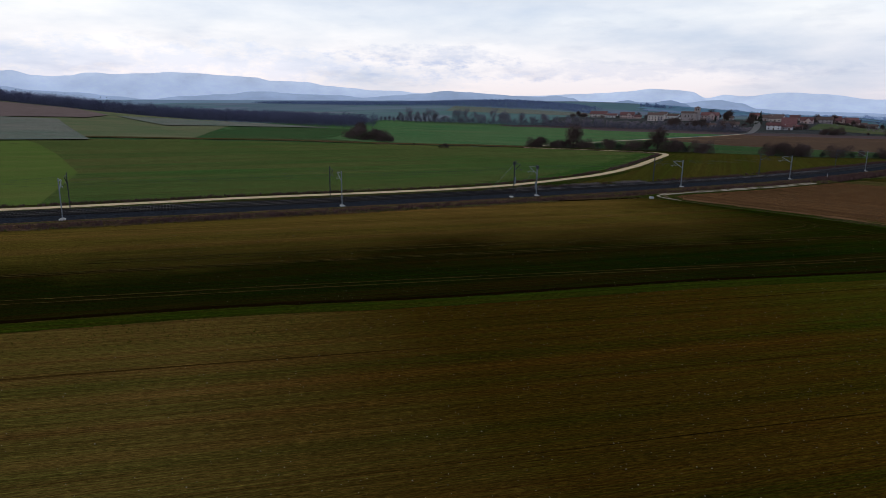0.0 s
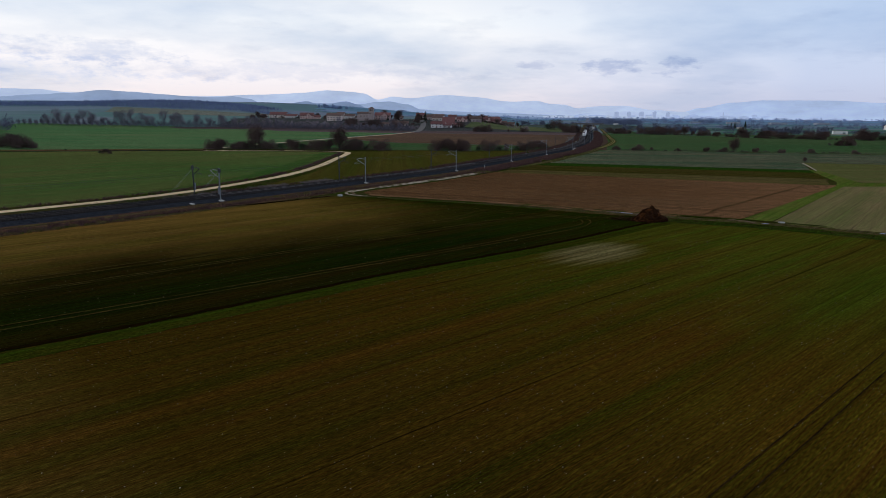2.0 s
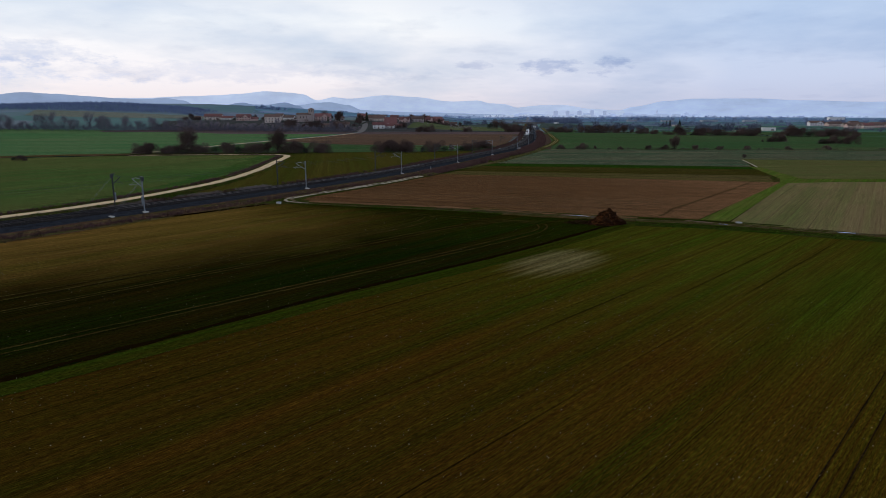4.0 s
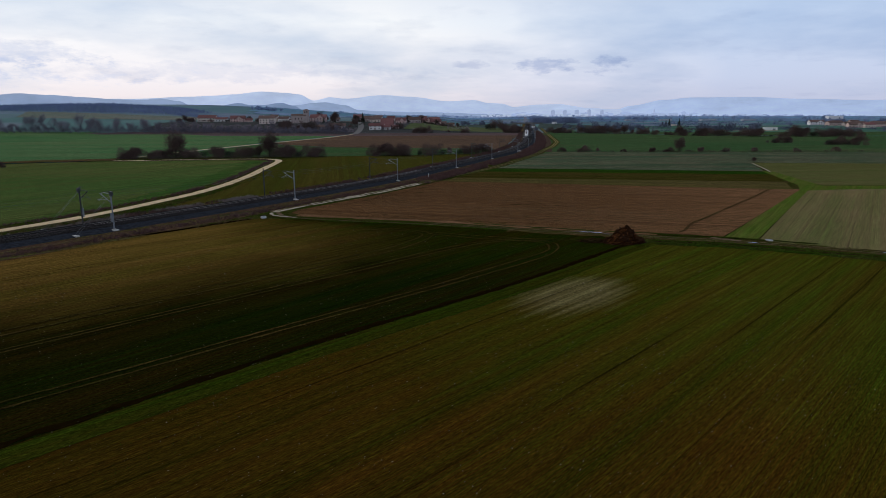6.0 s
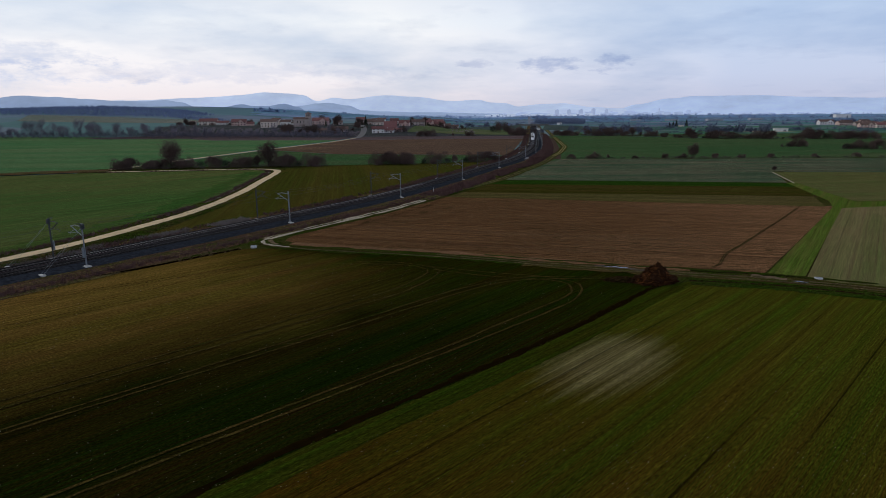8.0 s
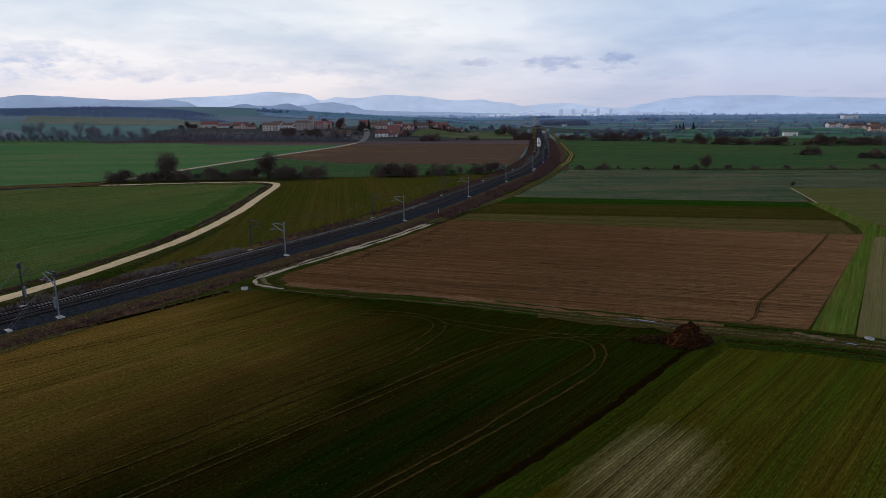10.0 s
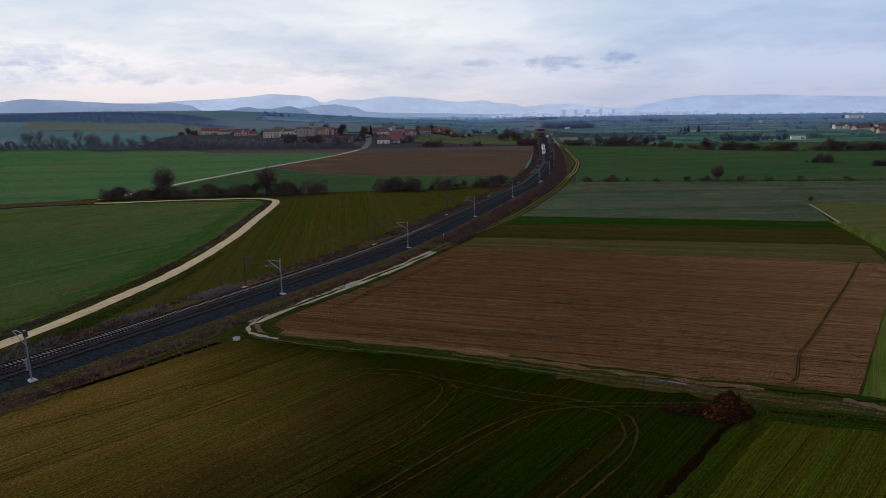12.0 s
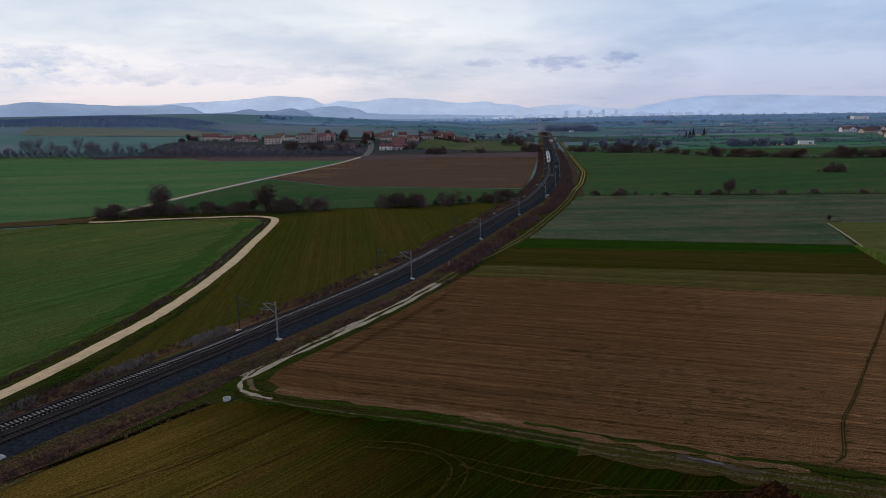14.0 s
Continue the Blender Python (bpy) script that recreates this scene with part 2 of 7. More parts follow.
M["brown"] = crop_mat("maize_stubble", (0.195, 0.099, 0.043), (0.096, 0.051, 0.023), -14, 0.42, 2.4, (0.25, 0.135, 0.065), 0.5, 3.0, 0.35, crisp=2.4, along=((10, 95, ((0.365, 0.190, 0.092), (0.198, 0.106, 0.052))),), weeds=(0.050, 0.040, 0.014))
M["brown_side"] = crop_mat("worn_stubble", (0.205, 0.104, 0.062), (0.112, 0.064, 0.040), 55, 0.42, 2.2, (0.23, 0.130, 0.078), 0.5, 35.0, 0.5, crisp=2.2)
M["olive"] = crop_mat("olive_strip", (0.096, 0.066, 0.020), (0.054, 0.056, 0.008), -10, 0.58, 0.9, None, 0.3, 4.0, gain=0.9)
M["darkgreen"] = crop_mat("lush_strip", (0.035, 0.045, 0.012), (0.022, 0.066, 0.006), -8, 0.74, 0.9, None, 0.3, 5.0, gain=1.05)
M["palestrip"] = crop_mat("pale_strip", (0.150, 0.108, 0.042), (0.090, 0.088, 0.022), -10, 0.5, 0.9, None, 0.3, 6.0)
M["grey"] = crop_mat("sparse_fallow", (0.140, 0.112, 0.072), (0.048, 0.086, 0.046), 3, 0.58, 1.6, None, 0.09, 7.0, 0.10, 0.045, gain=1.4, crisp=2.4, weeds=(0.050, 0.090, 0.034))
M["green"] = crop_mat("green_wheat", (0.076, 0.092, 0.040), (0.038, 0.088, 0.032), 12, 0.66, 1.2, None, 0.05, 8.0, 0.12, 0.012, gain=1.5, crisp=1.8)
M["greenwest"] = crop_mat("pale_green_wheat", (0.072, 0.100, 0.044), (0.036, 0.092, 0.034), 12, 0.62, 1.2, None, 0.04, 28.0, 0.12, 0.008, gain=2.4, crisp=1.6)
M["greenleft"] = crop_mat("green_wheat_left", (0.088, 0.084, 0.028), (0.040, 0.083, 0.020), 60, 0.50, 1.2, None, 0.06, 9.0, 0.12, 0.014, crisp=1.6, gain=1.85)
M["lush"] = crop_mat("lush_wheat", (0.062, 0.084, 0.022), (0.034, 0.086, 0.018), 60, 0.6, 1.2, None, 0.06, 24.0, 0.1, crisp=1.6, gain=1.62)
M["dull_lining"] = plain_mat("dusty_lining", (0.20, 0.18, 0.165), 0.9, 0.1, 0.6, 0.4)
M["olivegreen"] = crop_mat("young_wheat", (0.104, 0.078, 0.018), (0.062, 0.068, 0.011), 101, 0.56, 4.4, None, 0.10, 10.0, 0.13, crisp=1.2, gain=1.08)
M["brownfar"] = crop_mat("ploughed_far", (0.160, 0.100, 0.066), (0.110, 0.075, 0.054), 0, 0.45, 3.0, (0.30, 0.190, 0.105), 0.035, 11.0, 0.1, 0.012, gain=1.1, crisp=1.8)
M["purple"] = crop_mat("dark_plough", (0.115, 0.080, 0.082), (0.080, 0.064, 0.060), 0, 0.4, 3.0, None, 0.03, 12.0, 0.1, gain=1.6, crisp=1.2)
M["hilltan"] = crop_mat("tan_hill_fallow", (0.160, 0.150, 0.125), (0.100, 0.130, 0.100), 10, 0.5, 2.0, None, 0.03, 25.0, 0.1, 0.01, gain=1.9, crisp=1.2)
M["garden"] = crop_mat("village_gardens", (0.092, 0.082, 0.090), (0.050, 0.068, 0.056), 0, 0.5, 2.0, None, 0.2, 26.0, 0.1, 0.04, gain=1.2, crisp=1.6)
M["yellowgreen"] = crop_mat("yellowish_wheat", (0.112, 0.118, 0.034), (0.062, 0.108, 0.022), 60, 0.55, 1.2, None, 0.06, 27.0, 0.1, 0.014, gain=2.0, crisp=0.9)
M["meadow"] = crop_mat("yellowish_meadow", (0.165, 0.150, 0.084), (0.096, 0.128, 0.062), 20, 0.55, 2.0, None, 0.04, 33.0, 0.1, 0.008, gain=1.75, crisp=0.9)
M["rose"] = crop_mat("rosy_plough", (0.250, 0.185, 0.170), (0.200, 0.150, 0.135), 14, 0.4, 3.0, None, 0.05, 34.0, 0.1, 0.01, gain=1.2, crisp=0.9)
M["lightgreen"] = crop_mat("pale_grass", (0.150, 0.145, 0.076), (0.080, 0.118, 0.052), 20, 0.6, 2.0, None, 0.04, 13.0, 0.1, 0.01, gain=1.3, crisp=0.9)
M["stubblepale"] = crop_mat("pale_fallow", (0.205, 0.150, 0.074), (0.112, 0.126, 0.040), 57, 0.50, 2.6, None, 0.12, 14.0, 0.14, 0.06, crisp=1.2, gain=1.5)
M["ochre"] = crop_mat("ochre_fallow", (0.125, 0.100, 0.040), (0.070, 0.096, 0.026), 10, 0.5, 1.4, None, 0.12, 15.0, gain=1.55, crisp=1.5)
M["verge"] = crop_mat("verge_grass", (0.096, 0.064, 0.028), (0.036, 0.060, 0.007), 57, 0.60, 0.7, None, 0.5, 16.0, 0.1, 0.09)
M["verge_dry"] = crop_mat("dry_verge", (0.122, 0.062, 0.044), (0.046, 0.066, 0.010), 57, 0.44, 0.8, None, 0.7, 17.0, 0.1, 0.12, gain=1.35)
M["headland"] = crop_mat("trampled_headland", (0.125, 0.074, 0.032), (0.032, 0.052, 0.005), -16, 0.54, 0.8, None, 0.7, 29.0, 0.1, 0.16)
M["lush_verge"] = crop_mat("headland_grass", (0.075, 0.058, 0.020), (0.024, 0.052, 0.004), -16, 0.62, 0.7, None, 0.8, 30.0, 0.1, 0.10)
M["pale_fringe"] = crop_mat("straw_fringe", (0.27, 0.150, 0.078), (0.18, 0.100, 0.050), -16, 0.4, 0.6, None, 0.8, 31.0, 0.2, 0.2)
M["trodden"] = plain_mat("pale_trodden_earth", (0.150, 0.108, 0.066), 0.95, 0.0, 0.5, 0.7, bumps=0.5)
M["grass"] = crop_mat("lane_grass", (0.100, 0.095, 0.024), (0.046, 0.086, 0.010), 57, 0.62, 0.6, None, 0.6, 18.0, 0.1, 0.08, gain=1.9, crisp=1.5)
M["baulk_grass"] = plain_mat("short_baulk_grass", (0.036, 0.058, 0.004), 0.95, 0.0, 0.5, 0.4)
M["baulk"] = crop_mat("grass_baulk", (0.058, 0.050, 0.006), (0.032, 0.054, 0.004), 48, 0.66, 0.6, None, 0.6, 18.0, 0.1, 0.08, crisp=1.5, smear=0.4)
M["furrow"] = crop_mat("bare_furrow", (0.038, 0.020, 0.010), (0.022, 0.020, 0.006), 48, 0.35, 0.5, None, 0.9, 19.0)
# Near-black soil tone for the furrow strips.
M["ledge"] = plain_mat("dark_furrow_soil", (0.011, 0.0065, 0.0015), 1.0, 0.0, 0.5, 0.9, bumps=0.6)
M["mud"] = plain_mat("wet_trodden_mud", (0.066, 0.046, 0.028), 0.9, 0.08, 0.7, 0.5, bumps=0.8)
M["bare"] = crop_mat("earthy_rut", (0.145, 0.108, 0.058), (0.085, 0.078, 0.032), 48, 0.35, 0.55, None, 0.30, 20.0, 0.5)


def far_mat(name, tint, dull=0.2, glow=0.0):
    """Patchwork of small fields, hedges and dull woods on the plain. tint, dull and glow lay distance haze into it."""
    m, nt, b = base_mat(name, 1.0, 0.0)
    v = turned(nt, 12, 1.0, 1.0)
    vor = nt.nodes.new("ShaderNodeTexVoronoi")
    vor.distance = "CHEBYCHEV"
    vor.inputs["Scale"].default_value = 0.0042
    nt.links.new(v, vor.inputs["Vector"])
    hue = nt.nodes.new("ShaderNodeSeparateColor")
    nt.links.new(vor.outputs["Color"], hue.inputs[0])
    col = ramp(nt, hue.outputs[0], [(0.0, (0.030, 0.060, 0.026)), (0.25, (0.040, 0.070, 0.032)), (0.45, (0.050, 0.064, 0.040)),
                                    (0.62, (0.090, 0.075, 0.055)), (0.8, (0.035, 0.055, 0.030)), (1.0, (0.075, 0.080, 0.050))])
    n = noise_tex(nt, v, 0.01, 6, 0.6)
    g = noise_tex(nt, v, 0.4, 5, 0.7)
    col = mix_col(nt, 1.0, col, math_node(nt, "MULTIPLY_ADD", n, 0.9, 0.5), "MULTIPLY")
    col = mix_col(nt, 1.0, col, math_node(nt, "MULTIPLY_ADD", g, 0.7, 0.65), "MULTIPLY")
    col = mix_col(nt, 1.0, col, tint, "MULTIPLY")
    # fade to haze blue, mixed straight into the base colour
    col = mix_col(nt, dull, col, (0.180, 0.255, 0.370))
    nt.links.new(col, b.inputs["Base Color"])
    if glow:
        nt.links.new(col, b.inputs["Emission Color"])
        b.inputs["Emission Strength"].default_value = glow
    bump(nt, b, g, 0.3, 0.3)
    return m


M["far"] = far_mat("hazed_farmland", (2.9, 3.3, 4.6), 0.35)
M["far_distance"] = far_mat("hazier_farmland", (2.6, 3.1, 4.6), 0.5)
M["far_backdrop"] = far_mat("haze_glow_farmland", (1.8, 2.3, 3.6), 0.75, 0.25)
M["bramble_floor"] = plain_mat("leafy_bramble_floor", (0.082, 0.055, 0.042), 1.0, 0.0, 0.6, 0.2, bumps=0.5)
M["road"] = plain_mat("limestone_gravel", (0.66, 0.50, 0.30), 0.9, 0.1, 0.3, 0.5, bumps=0.3)
M["track"] = plain_mat("chalky_rut", (0.40, 0.34, 0.25), 0.9, 0.1, 0.4, 0.5, bumps=0.4)
M["asphalt"] = plain_mat("grey_asphalt", (0.16, 0.155, 0.15), 0.85, 0.2, 0.2, 0.4)
M["ballast"] = plain_mat("dark_ballast", (0.029, 0.033, 0.041), 1.0, 0.0, 1.0, 1.6, bumps=1.0)
M["ballast_old"] = plain_mat("brown_ballast", (0.036, 0.030, 0.032), 1.0, 0.0, 0.8, 1.4, bumps=1.0)
# Ballast of the distant line, with haze mixed into its grey.
M["far_line"] = plain_mat("hazy_ballast", (0.21, 0.23, 0.28), 0.95, 0.0, 0.2, 0.3)
# Near-black tone for the shadow painted beside the rails.
M["grime"] = plain_mat("rail_shadow_tone", (0.008, 0.007, 0.008), 1.0, 0.0, 0.5, 1.5)
M["sleeper"] = plain_mat("concrete_sleeper", (0.30, 0.275, 0.26), 0.85, 0.2, 0.25, 2.0, by_object=0.3)
M["rail"] = plain_mat("rusty_rail", (0.014, 0.011, 0.010), 0.6, 0.4, 0.3, 1.0)
M["galv"] = plain_mat("galvanised_steel", (0.22, 0.245, 0.27), 0.5, 0.5, 0.25, 1.5, metal=0.2)
M["darksteel"] = plain_mat("dark_steel", (0.055, 0.06, 0.065), 0.6, 0.4, 0.2, 1.5, metal=0.3)
M["concrete"] = plain_mat("pale_concrete", (0.50, 0.49, 0.46), 0.85, 0.2, 0.2, 0.9, bumps=0.3)
M["wire"] = plain_mat("copper_wire", (0.06, 0.06, 0.06), 0.5, 0.5, 0.1, 1.0)
M["insulator"] = plain_mat("glass_insulator", (0.12, 0.16, 0.15), 0.2, 0.5, 0.1, 1.0)
M["scrub"] = plain_mat("bare_bramble", (0.118, 0.070, 0.064), 0.95, 0.0, 0.6, 0.5)
M["scrub_green"] = plain_mat("green_bramble", (0.050, 0.088, 0.012), 0.95, 0.0, 0.45, 0.35)
M["drygrass"] = plain_mat("dry_grass_tuft", (0.165, 0.115, 0.058), 0.95, 0.05, 0.35, 0.35)
M["bark"] = plain_mat("winter_bark", (0.060, 0.050, 0.045), 0.95, 0.05, 0.3, 0.8)
M["twigs"] = plain_mat("bare_twigs", (0.118, 0.082, 0.074), 0.95, 0.0, 0.4, 0.25, by_object=0.5)
# Poplar twigs and bark: distance haze lifts their base colour to blue-grey.
M["twigs_hazed"] = plain_mat("hazed_twigs", (0.20, 0.182, 0.215), 0.95, 0.0, 0.4, 0.25, by_object=0.4)
M["bark_hazed"] = plain_mat("hazed_bark", (0.12, 0.12, 0.15), 0.95, 0.0, 0.3, 0.8)
M["evergreen"] = plain_mat("evergreen_leaf", (0.030, 0.042, 0.026), 0.9, 0.1, 0.4, 0.3, by_object=0.4)
M["dung"] = plain_mat("dung_and_straw", (0.032, 0.012, 0.004), 0.95, 0.1, 0.5, 0.9, bumps=1.0)
M["stone_chip"] = plain_mat("pale_field_stone", (0.30, 0.26, 0.19), 0.9, 0.1, 0.3, 3.0)
M["puddle"] = plain_mat("muddy_water", (0.10, 0.09, 0.08), 0.08, 0.5, 0.1, 0.5)


# ---- building helpers ----
def part(name, bm, material, parent=None, label="", smooth=False):
    """Links a bmesh as one mesh object, under a thing or a part if given."""
    me = bpy.data.meshes.new(name)
    bm.to_mesh(me)
    bm.free()
    return mesh_part(name, me, material, parent, label, smooth)


def mesh_part(name, me, material, parent=None, label="", smooth=False):
    for m in material if isinstance(material, (list, tuple)) else (material,):
        if m.name not in [x.name for x in me.materials]:
            me.materials.append(m)
    if smooth:
        me.polygons.foreach_set("use_smooth", [True] * len(me.polygons))
    ob = new(name, me)
    if parent:
        ob.parent = parent
    if label:
        ob["label"] = label
    return ob


def py_mesh(name, verts, faces):
    me = bpy.data.meshes.new(name)
    me.from_pydata([tuple(v) for v in verts], [], faces)
    me.validate()
    return me


def empty(name, m, label, category, group=""):
    e = new(name)
    e.empty_display_size = 0.3
    e.matrix_basis = m
    return tagged(e, label, category, group)


def add_box(bm, size, at=(0, 0, 0), turn=None, bev=0.0):
    r = bmesh.ops.create_cube(bm, size=1.0)
    vs = r["verts"]
    bmesh.ops.scale(bm, vec=size, verts=vs)
    if bev:
        es = list({e for v in vs for e in v.link_edges})
        rb = bmesh.ops.bevel(bm, geom=es, offset=bev, segments=1, affect="EDGES")
        vs = [v for v in rb["verts"] if v.is_valid] + [v for v in vs if v.is_valid]
        vs = list(set(vs))
    m = Matrix.Translation(at) @ (turn or Matrix())
    bmesh.ops.transform(bm, matrix=m, verts=vs)
    return vs


def add_rod(bm, a, b, r1, r2=None, sides=6):
    a, b = Vector(a), Vector(b)
    d = b - a
    if d.length < 1e-6:
        return
    r2 = r1 if r2 is None else r2
    q = d.to_track_quat("Z", "Y").to_matrix()
    ring = []
    for p, r in ((a, r1), (b, r2)):
        ring.append([bm.verts.new(p + q @ Vector((r * math.cos(6.28318 * i / sides), r * math.sin(6.28318 * i / sides), 0))) for i in range(sides)])
    for i in range(sides):
        j = (i + 1) % sides
        bm.faces.new((ring[0][i], ring[0][j], ring[1][j], ring[1][i]))
    bm.faces.new(ring[0][::-1])
    bm.faces.new(ring[1])


def catmull(pts, step=4.0):
    """Smooth line through plan points, at about even steps."""
    P = [Vector(p) for p in pts]
    P = [P[0] * 2 - P[1]] + P + [P[-1] * 2 - P[-2]]
    out = []
    for i in range(1, len(P) - 2):
        a, b, c, d = P[i - 1:i + 3]
        n = max(2, int((c - b).length / step))
        for k in range(n):
            t = k / n
            out.append(0.5 * ((2 * b) + (c - a) * t + (2 * a - 5 * b + 4 * c - d) * t * t + (3 * b - a - 3 * c + d) * t ** 3))
    out.append(P[-2])
    return out


def resample(line, step):
    out, acc, need = [line[0]], 0.0, step
    for a, b in zip(line, line[1:]):
        L = (b - a).length
        while acc + L >= need:
            out.append(a.lerp(b, (need - acc) / L))
            need += step
        acc += L
    return out


def normals(line):
    """Left-hand normals of a plan line."""
    ns = []
    for i in range(len(line)):
        d = (line[min(i + 1, len(line) - 1)] - line[max(i - 1, 0)])
        d = Vector((d.x, d.y)).normalized()
        ns.append(Vector((-d.y, d.x)))
    return ns


def smooth01(v, a, b):
    t = min(1.0, max(0.0, (v - a) / (b - a)))
    return t * t * (3 - 2 * t)


def land(x, y):
    """The land: a flat plain, a long rise to the west and a wooded ridge behind the village."""
    z = 30 * math.exp(-((x + 1040) / 300) ** 2 * 0.5 - ((y - 225) / 112) ** 2 * 0.5)
    z += 9 * math.exp(-((x + 860) / 170) ** 2 * 0.5 - ((y - 1480) / 110) ** 2 * 0.5)
    z += 12 * smooth01(y, 650, 765) * smooth01(-x, -40, 90) * (1 - smooth01(y, 2200, 3000))
    z += 22 * smooth01(y, 800, 1450) * smooth01(-x, 300, 900) * (1 - smooth01(y, 1900, 2600))
    z += 20 * smooth01(y, 1500, 2000) * smooth01(-x, 100, 600) * (1 - smooth01(y, 2500, 3500))
    return z


GX = sorted(set([-5000, -4000, -3200, -2600, -2100, -1800] + list(range(-1600, 301, 50)) + [400, 550, 800, 1200, 1800, 2600, 3600, 5000]))
GY = sorted(set([-3000, -1800, -900, -500] + list(range(-300, 1801, 50)) + [2000, 2200, 2500, 2900, 3400, 4000, 5000]))


def ground_z(x, y):
    """Height of the ground sheet, cell by cell."""
    i = min(max(int(np.searchsorted(GX, x)) - 1, 0), len(GX) - 2)
    j = min(max(int(np.searchsorted(GY, y)) - 1, 0), len(GY) - 2)
    u, v = (x - GX[i]) / (GX[i + 1] - GX[i]), (y - GY[j]) / (GY[j + 1] - GY[j])
    a, b, c, d = HEIGHT[j][i], HEIGHT[j][i + 1], HEIGHT[j + 1][i], HEIGHT[j + 1][i + 1]
    return (a * (1 - u) + b * u) * (1 - v) + (c * (1 - u) + d * u) * v


HEIGHT = [[land(x, y) for x in GX] for y in GY]


def make_ground():
    verts = [(x, y, ground_z(x, y)) for y in GY for x in GX]
    w = len(GX)
    faces = [(j * w + i, j * w + i + 1, (j + 1) * w + i + 1, (j + 1) * w + i) for j in range(len(GY) - 1) for i in range(w - 1)]
    me = py_mesh("ground", verts, faces)
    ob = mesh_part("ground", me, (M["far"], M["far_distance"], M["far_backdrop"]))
    # cells farther out take the materials with more haze painted in
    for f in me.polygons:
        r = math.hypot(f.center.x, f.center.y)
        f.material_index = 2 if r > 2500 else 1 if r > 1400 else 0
    tagged(ob, "wide flat winter farmland plain in dull greens and browns", "ground", kind="structure")


make_ground()
LIFT = [0.03]


def field(name, pts, mat, label, lift=None):
    """A field, draped over the land just above the ground sheet."""
    if lift is None:
        LIFT[0] += 0.0045
        lift = LIFT[0]
    bm = bmesh.new()
    bm.faces.new([bm.verts.new((x, y, 0)) for x, y in pts])
    x0, x1 = min(p[0] for p in pts), max(p[0] for p in pts)
    y0, y1 = min(p[1] for p in pts), max(p[1] for p in pts)
    hilly = max(ground_z(x, y) for x in (x0, (x0 + x1) / 2, x1) for y in (y0, (y0 + y1) / 2, y1)) > 0.03
    if hilly:
        for vals, axis in ((GX, 0), (GY, 1)):
            for c in vals:
                lo, hi = (x0, x1) if axis == 0 else (y0, y1)
                if lo < c < hi:
                    co, no = ((c, 0, 0), (1, 0, 0)) if axis == 0 else ((0, c, 0), (0, 1, 0))
                    bmesh.ops.bisect_plane(bm, geom=bm.verts[:] + bm.edges[:] + bm.faces[:], plane_co=co, plane_no=no)
        for v in bm.verts:
            v.co.z = ground_z(v.co.x, v.co.y) + lift + (0.25 if hilly and v.co.y > 640 or v.co.x < -400 else 0)
    else:
        for v in bm.verts:
            v.co.z = lift
    bmesh.ops.recalc_face_normals(bm, faces=bm.faces)
    for f in bm.faces:
        if f.normal.z < 0:
            f.normal_flip()
    bmesh.ops.triangulate(bm, faces=[f for f in bm.faces if len(f.verts) > 4])
    ob = part(name, bm, mat)
    return tagged(ob, label, "field", kind="structure")


def ribbon(name, line, profile, mat, label, category, jitter=0.0, seed=1, parent=None, bank=None):
    """A strip along a plan line; profile: (offset to the left, height) across it."""
    rnd = random.Random(seed)
    ns = normals(line)
    verts, faces, w = [], [], len(profile)
    for p, n in zip(line, ns):
        g = ground_z(p.x, p.y) + (bank(p.y) if bank else 0)
        for k, (o, z) in enumerate(profile):
            j = rnd.uniform(-jitter, jitter) if k in (0, w - 1) else 0
            verts.append((p.x + n.x * (o + j), p.y + n.y * (o + j), g + z))
    for i in range(len(line) - 1):
        for k in range(w - 1):
            a = i * w + k
            faces.append((a, a + w, a + w + 1, a + 1))
    ob = mesh_part(name, py_mesh(name, verts, faces), mat, parent)
    if parent is None:
        tagged(ob, label, category, kind="structure")
    return ob


def road_bank(y):
    """The gravel road runs on a low bank in the south."""
    return 0.9 * (1 - smooth01(y, 66, 150))


# ---- plan lines ----
RAIL_PTS = [(-330, -380), (-220, -185), (-158, -87), (-118.9, -25.1), (-91, 18.9), (-66, 61), (-42.6, 104.4), (-20.8, 149), (-2, 201), (15, 252.3), (32.3, 306),
            (52.8, 405), (66.8, 514), (79.5, 631), (99.5, 817), (132, 1121), (164, 1440), (289, 2683), (380, 3600)]
RAIL = resample(catmull(RAIL_PTS, 4.0), 4.0)
ROAD_PTS = [(-330, -345), (-215, -152), (-158, -75), (-131, -32), (-121.5, -15.5), (-111, 4), (-102, 18.5), (-91.5, 35), (-79.5, 56), (-72.7, 75), (-69.2, 100), (-68.0, 124), (-69.9, 164), (-74, 199), (-78.5, 236), (-81, 246),
            (-84.5, 252), (-96, 256), (-128, 250.5), (-155, 243.5), (-163, 245.5), (-164.5, 252), (-161, 275), (-155, 338), (-140, 432), (-117, 554), (-110, 640)]
ROAD = catmull(ROAD_PTS, 2.5)
TRACK_PTS = [(-36.5, 79), (-36.5, 84), (-33, 92), (-25, 106), (-16, 123), (-8, 141), (4, 169), (21, 207), (46, 284), (60, 340), (68, 369), (76, 408), (83, 446), (89, 505), (98, 596), (109, 703), (124, 855), (129, 900)]
TRACK = catmull(TRACK_PTS, 3.0)
BAULK_PTS = [(-150, -175), (-100, -108), (-60, -60), (-46, -43), (-30, -26.5), (-9, -2), (4.5, 12), (13, 21), (20, 29), (31, 42.5), (36, 48)]
BAULK = catmull(BAULK_PTS, 1.2)
EDGE_PTS = [(-190, -165), (-150, -100), (-114, -39), (-95, -7), (-71, 34), (-57, 50), (-48, 61), (-41.5, 70), (-38.5, 74)]
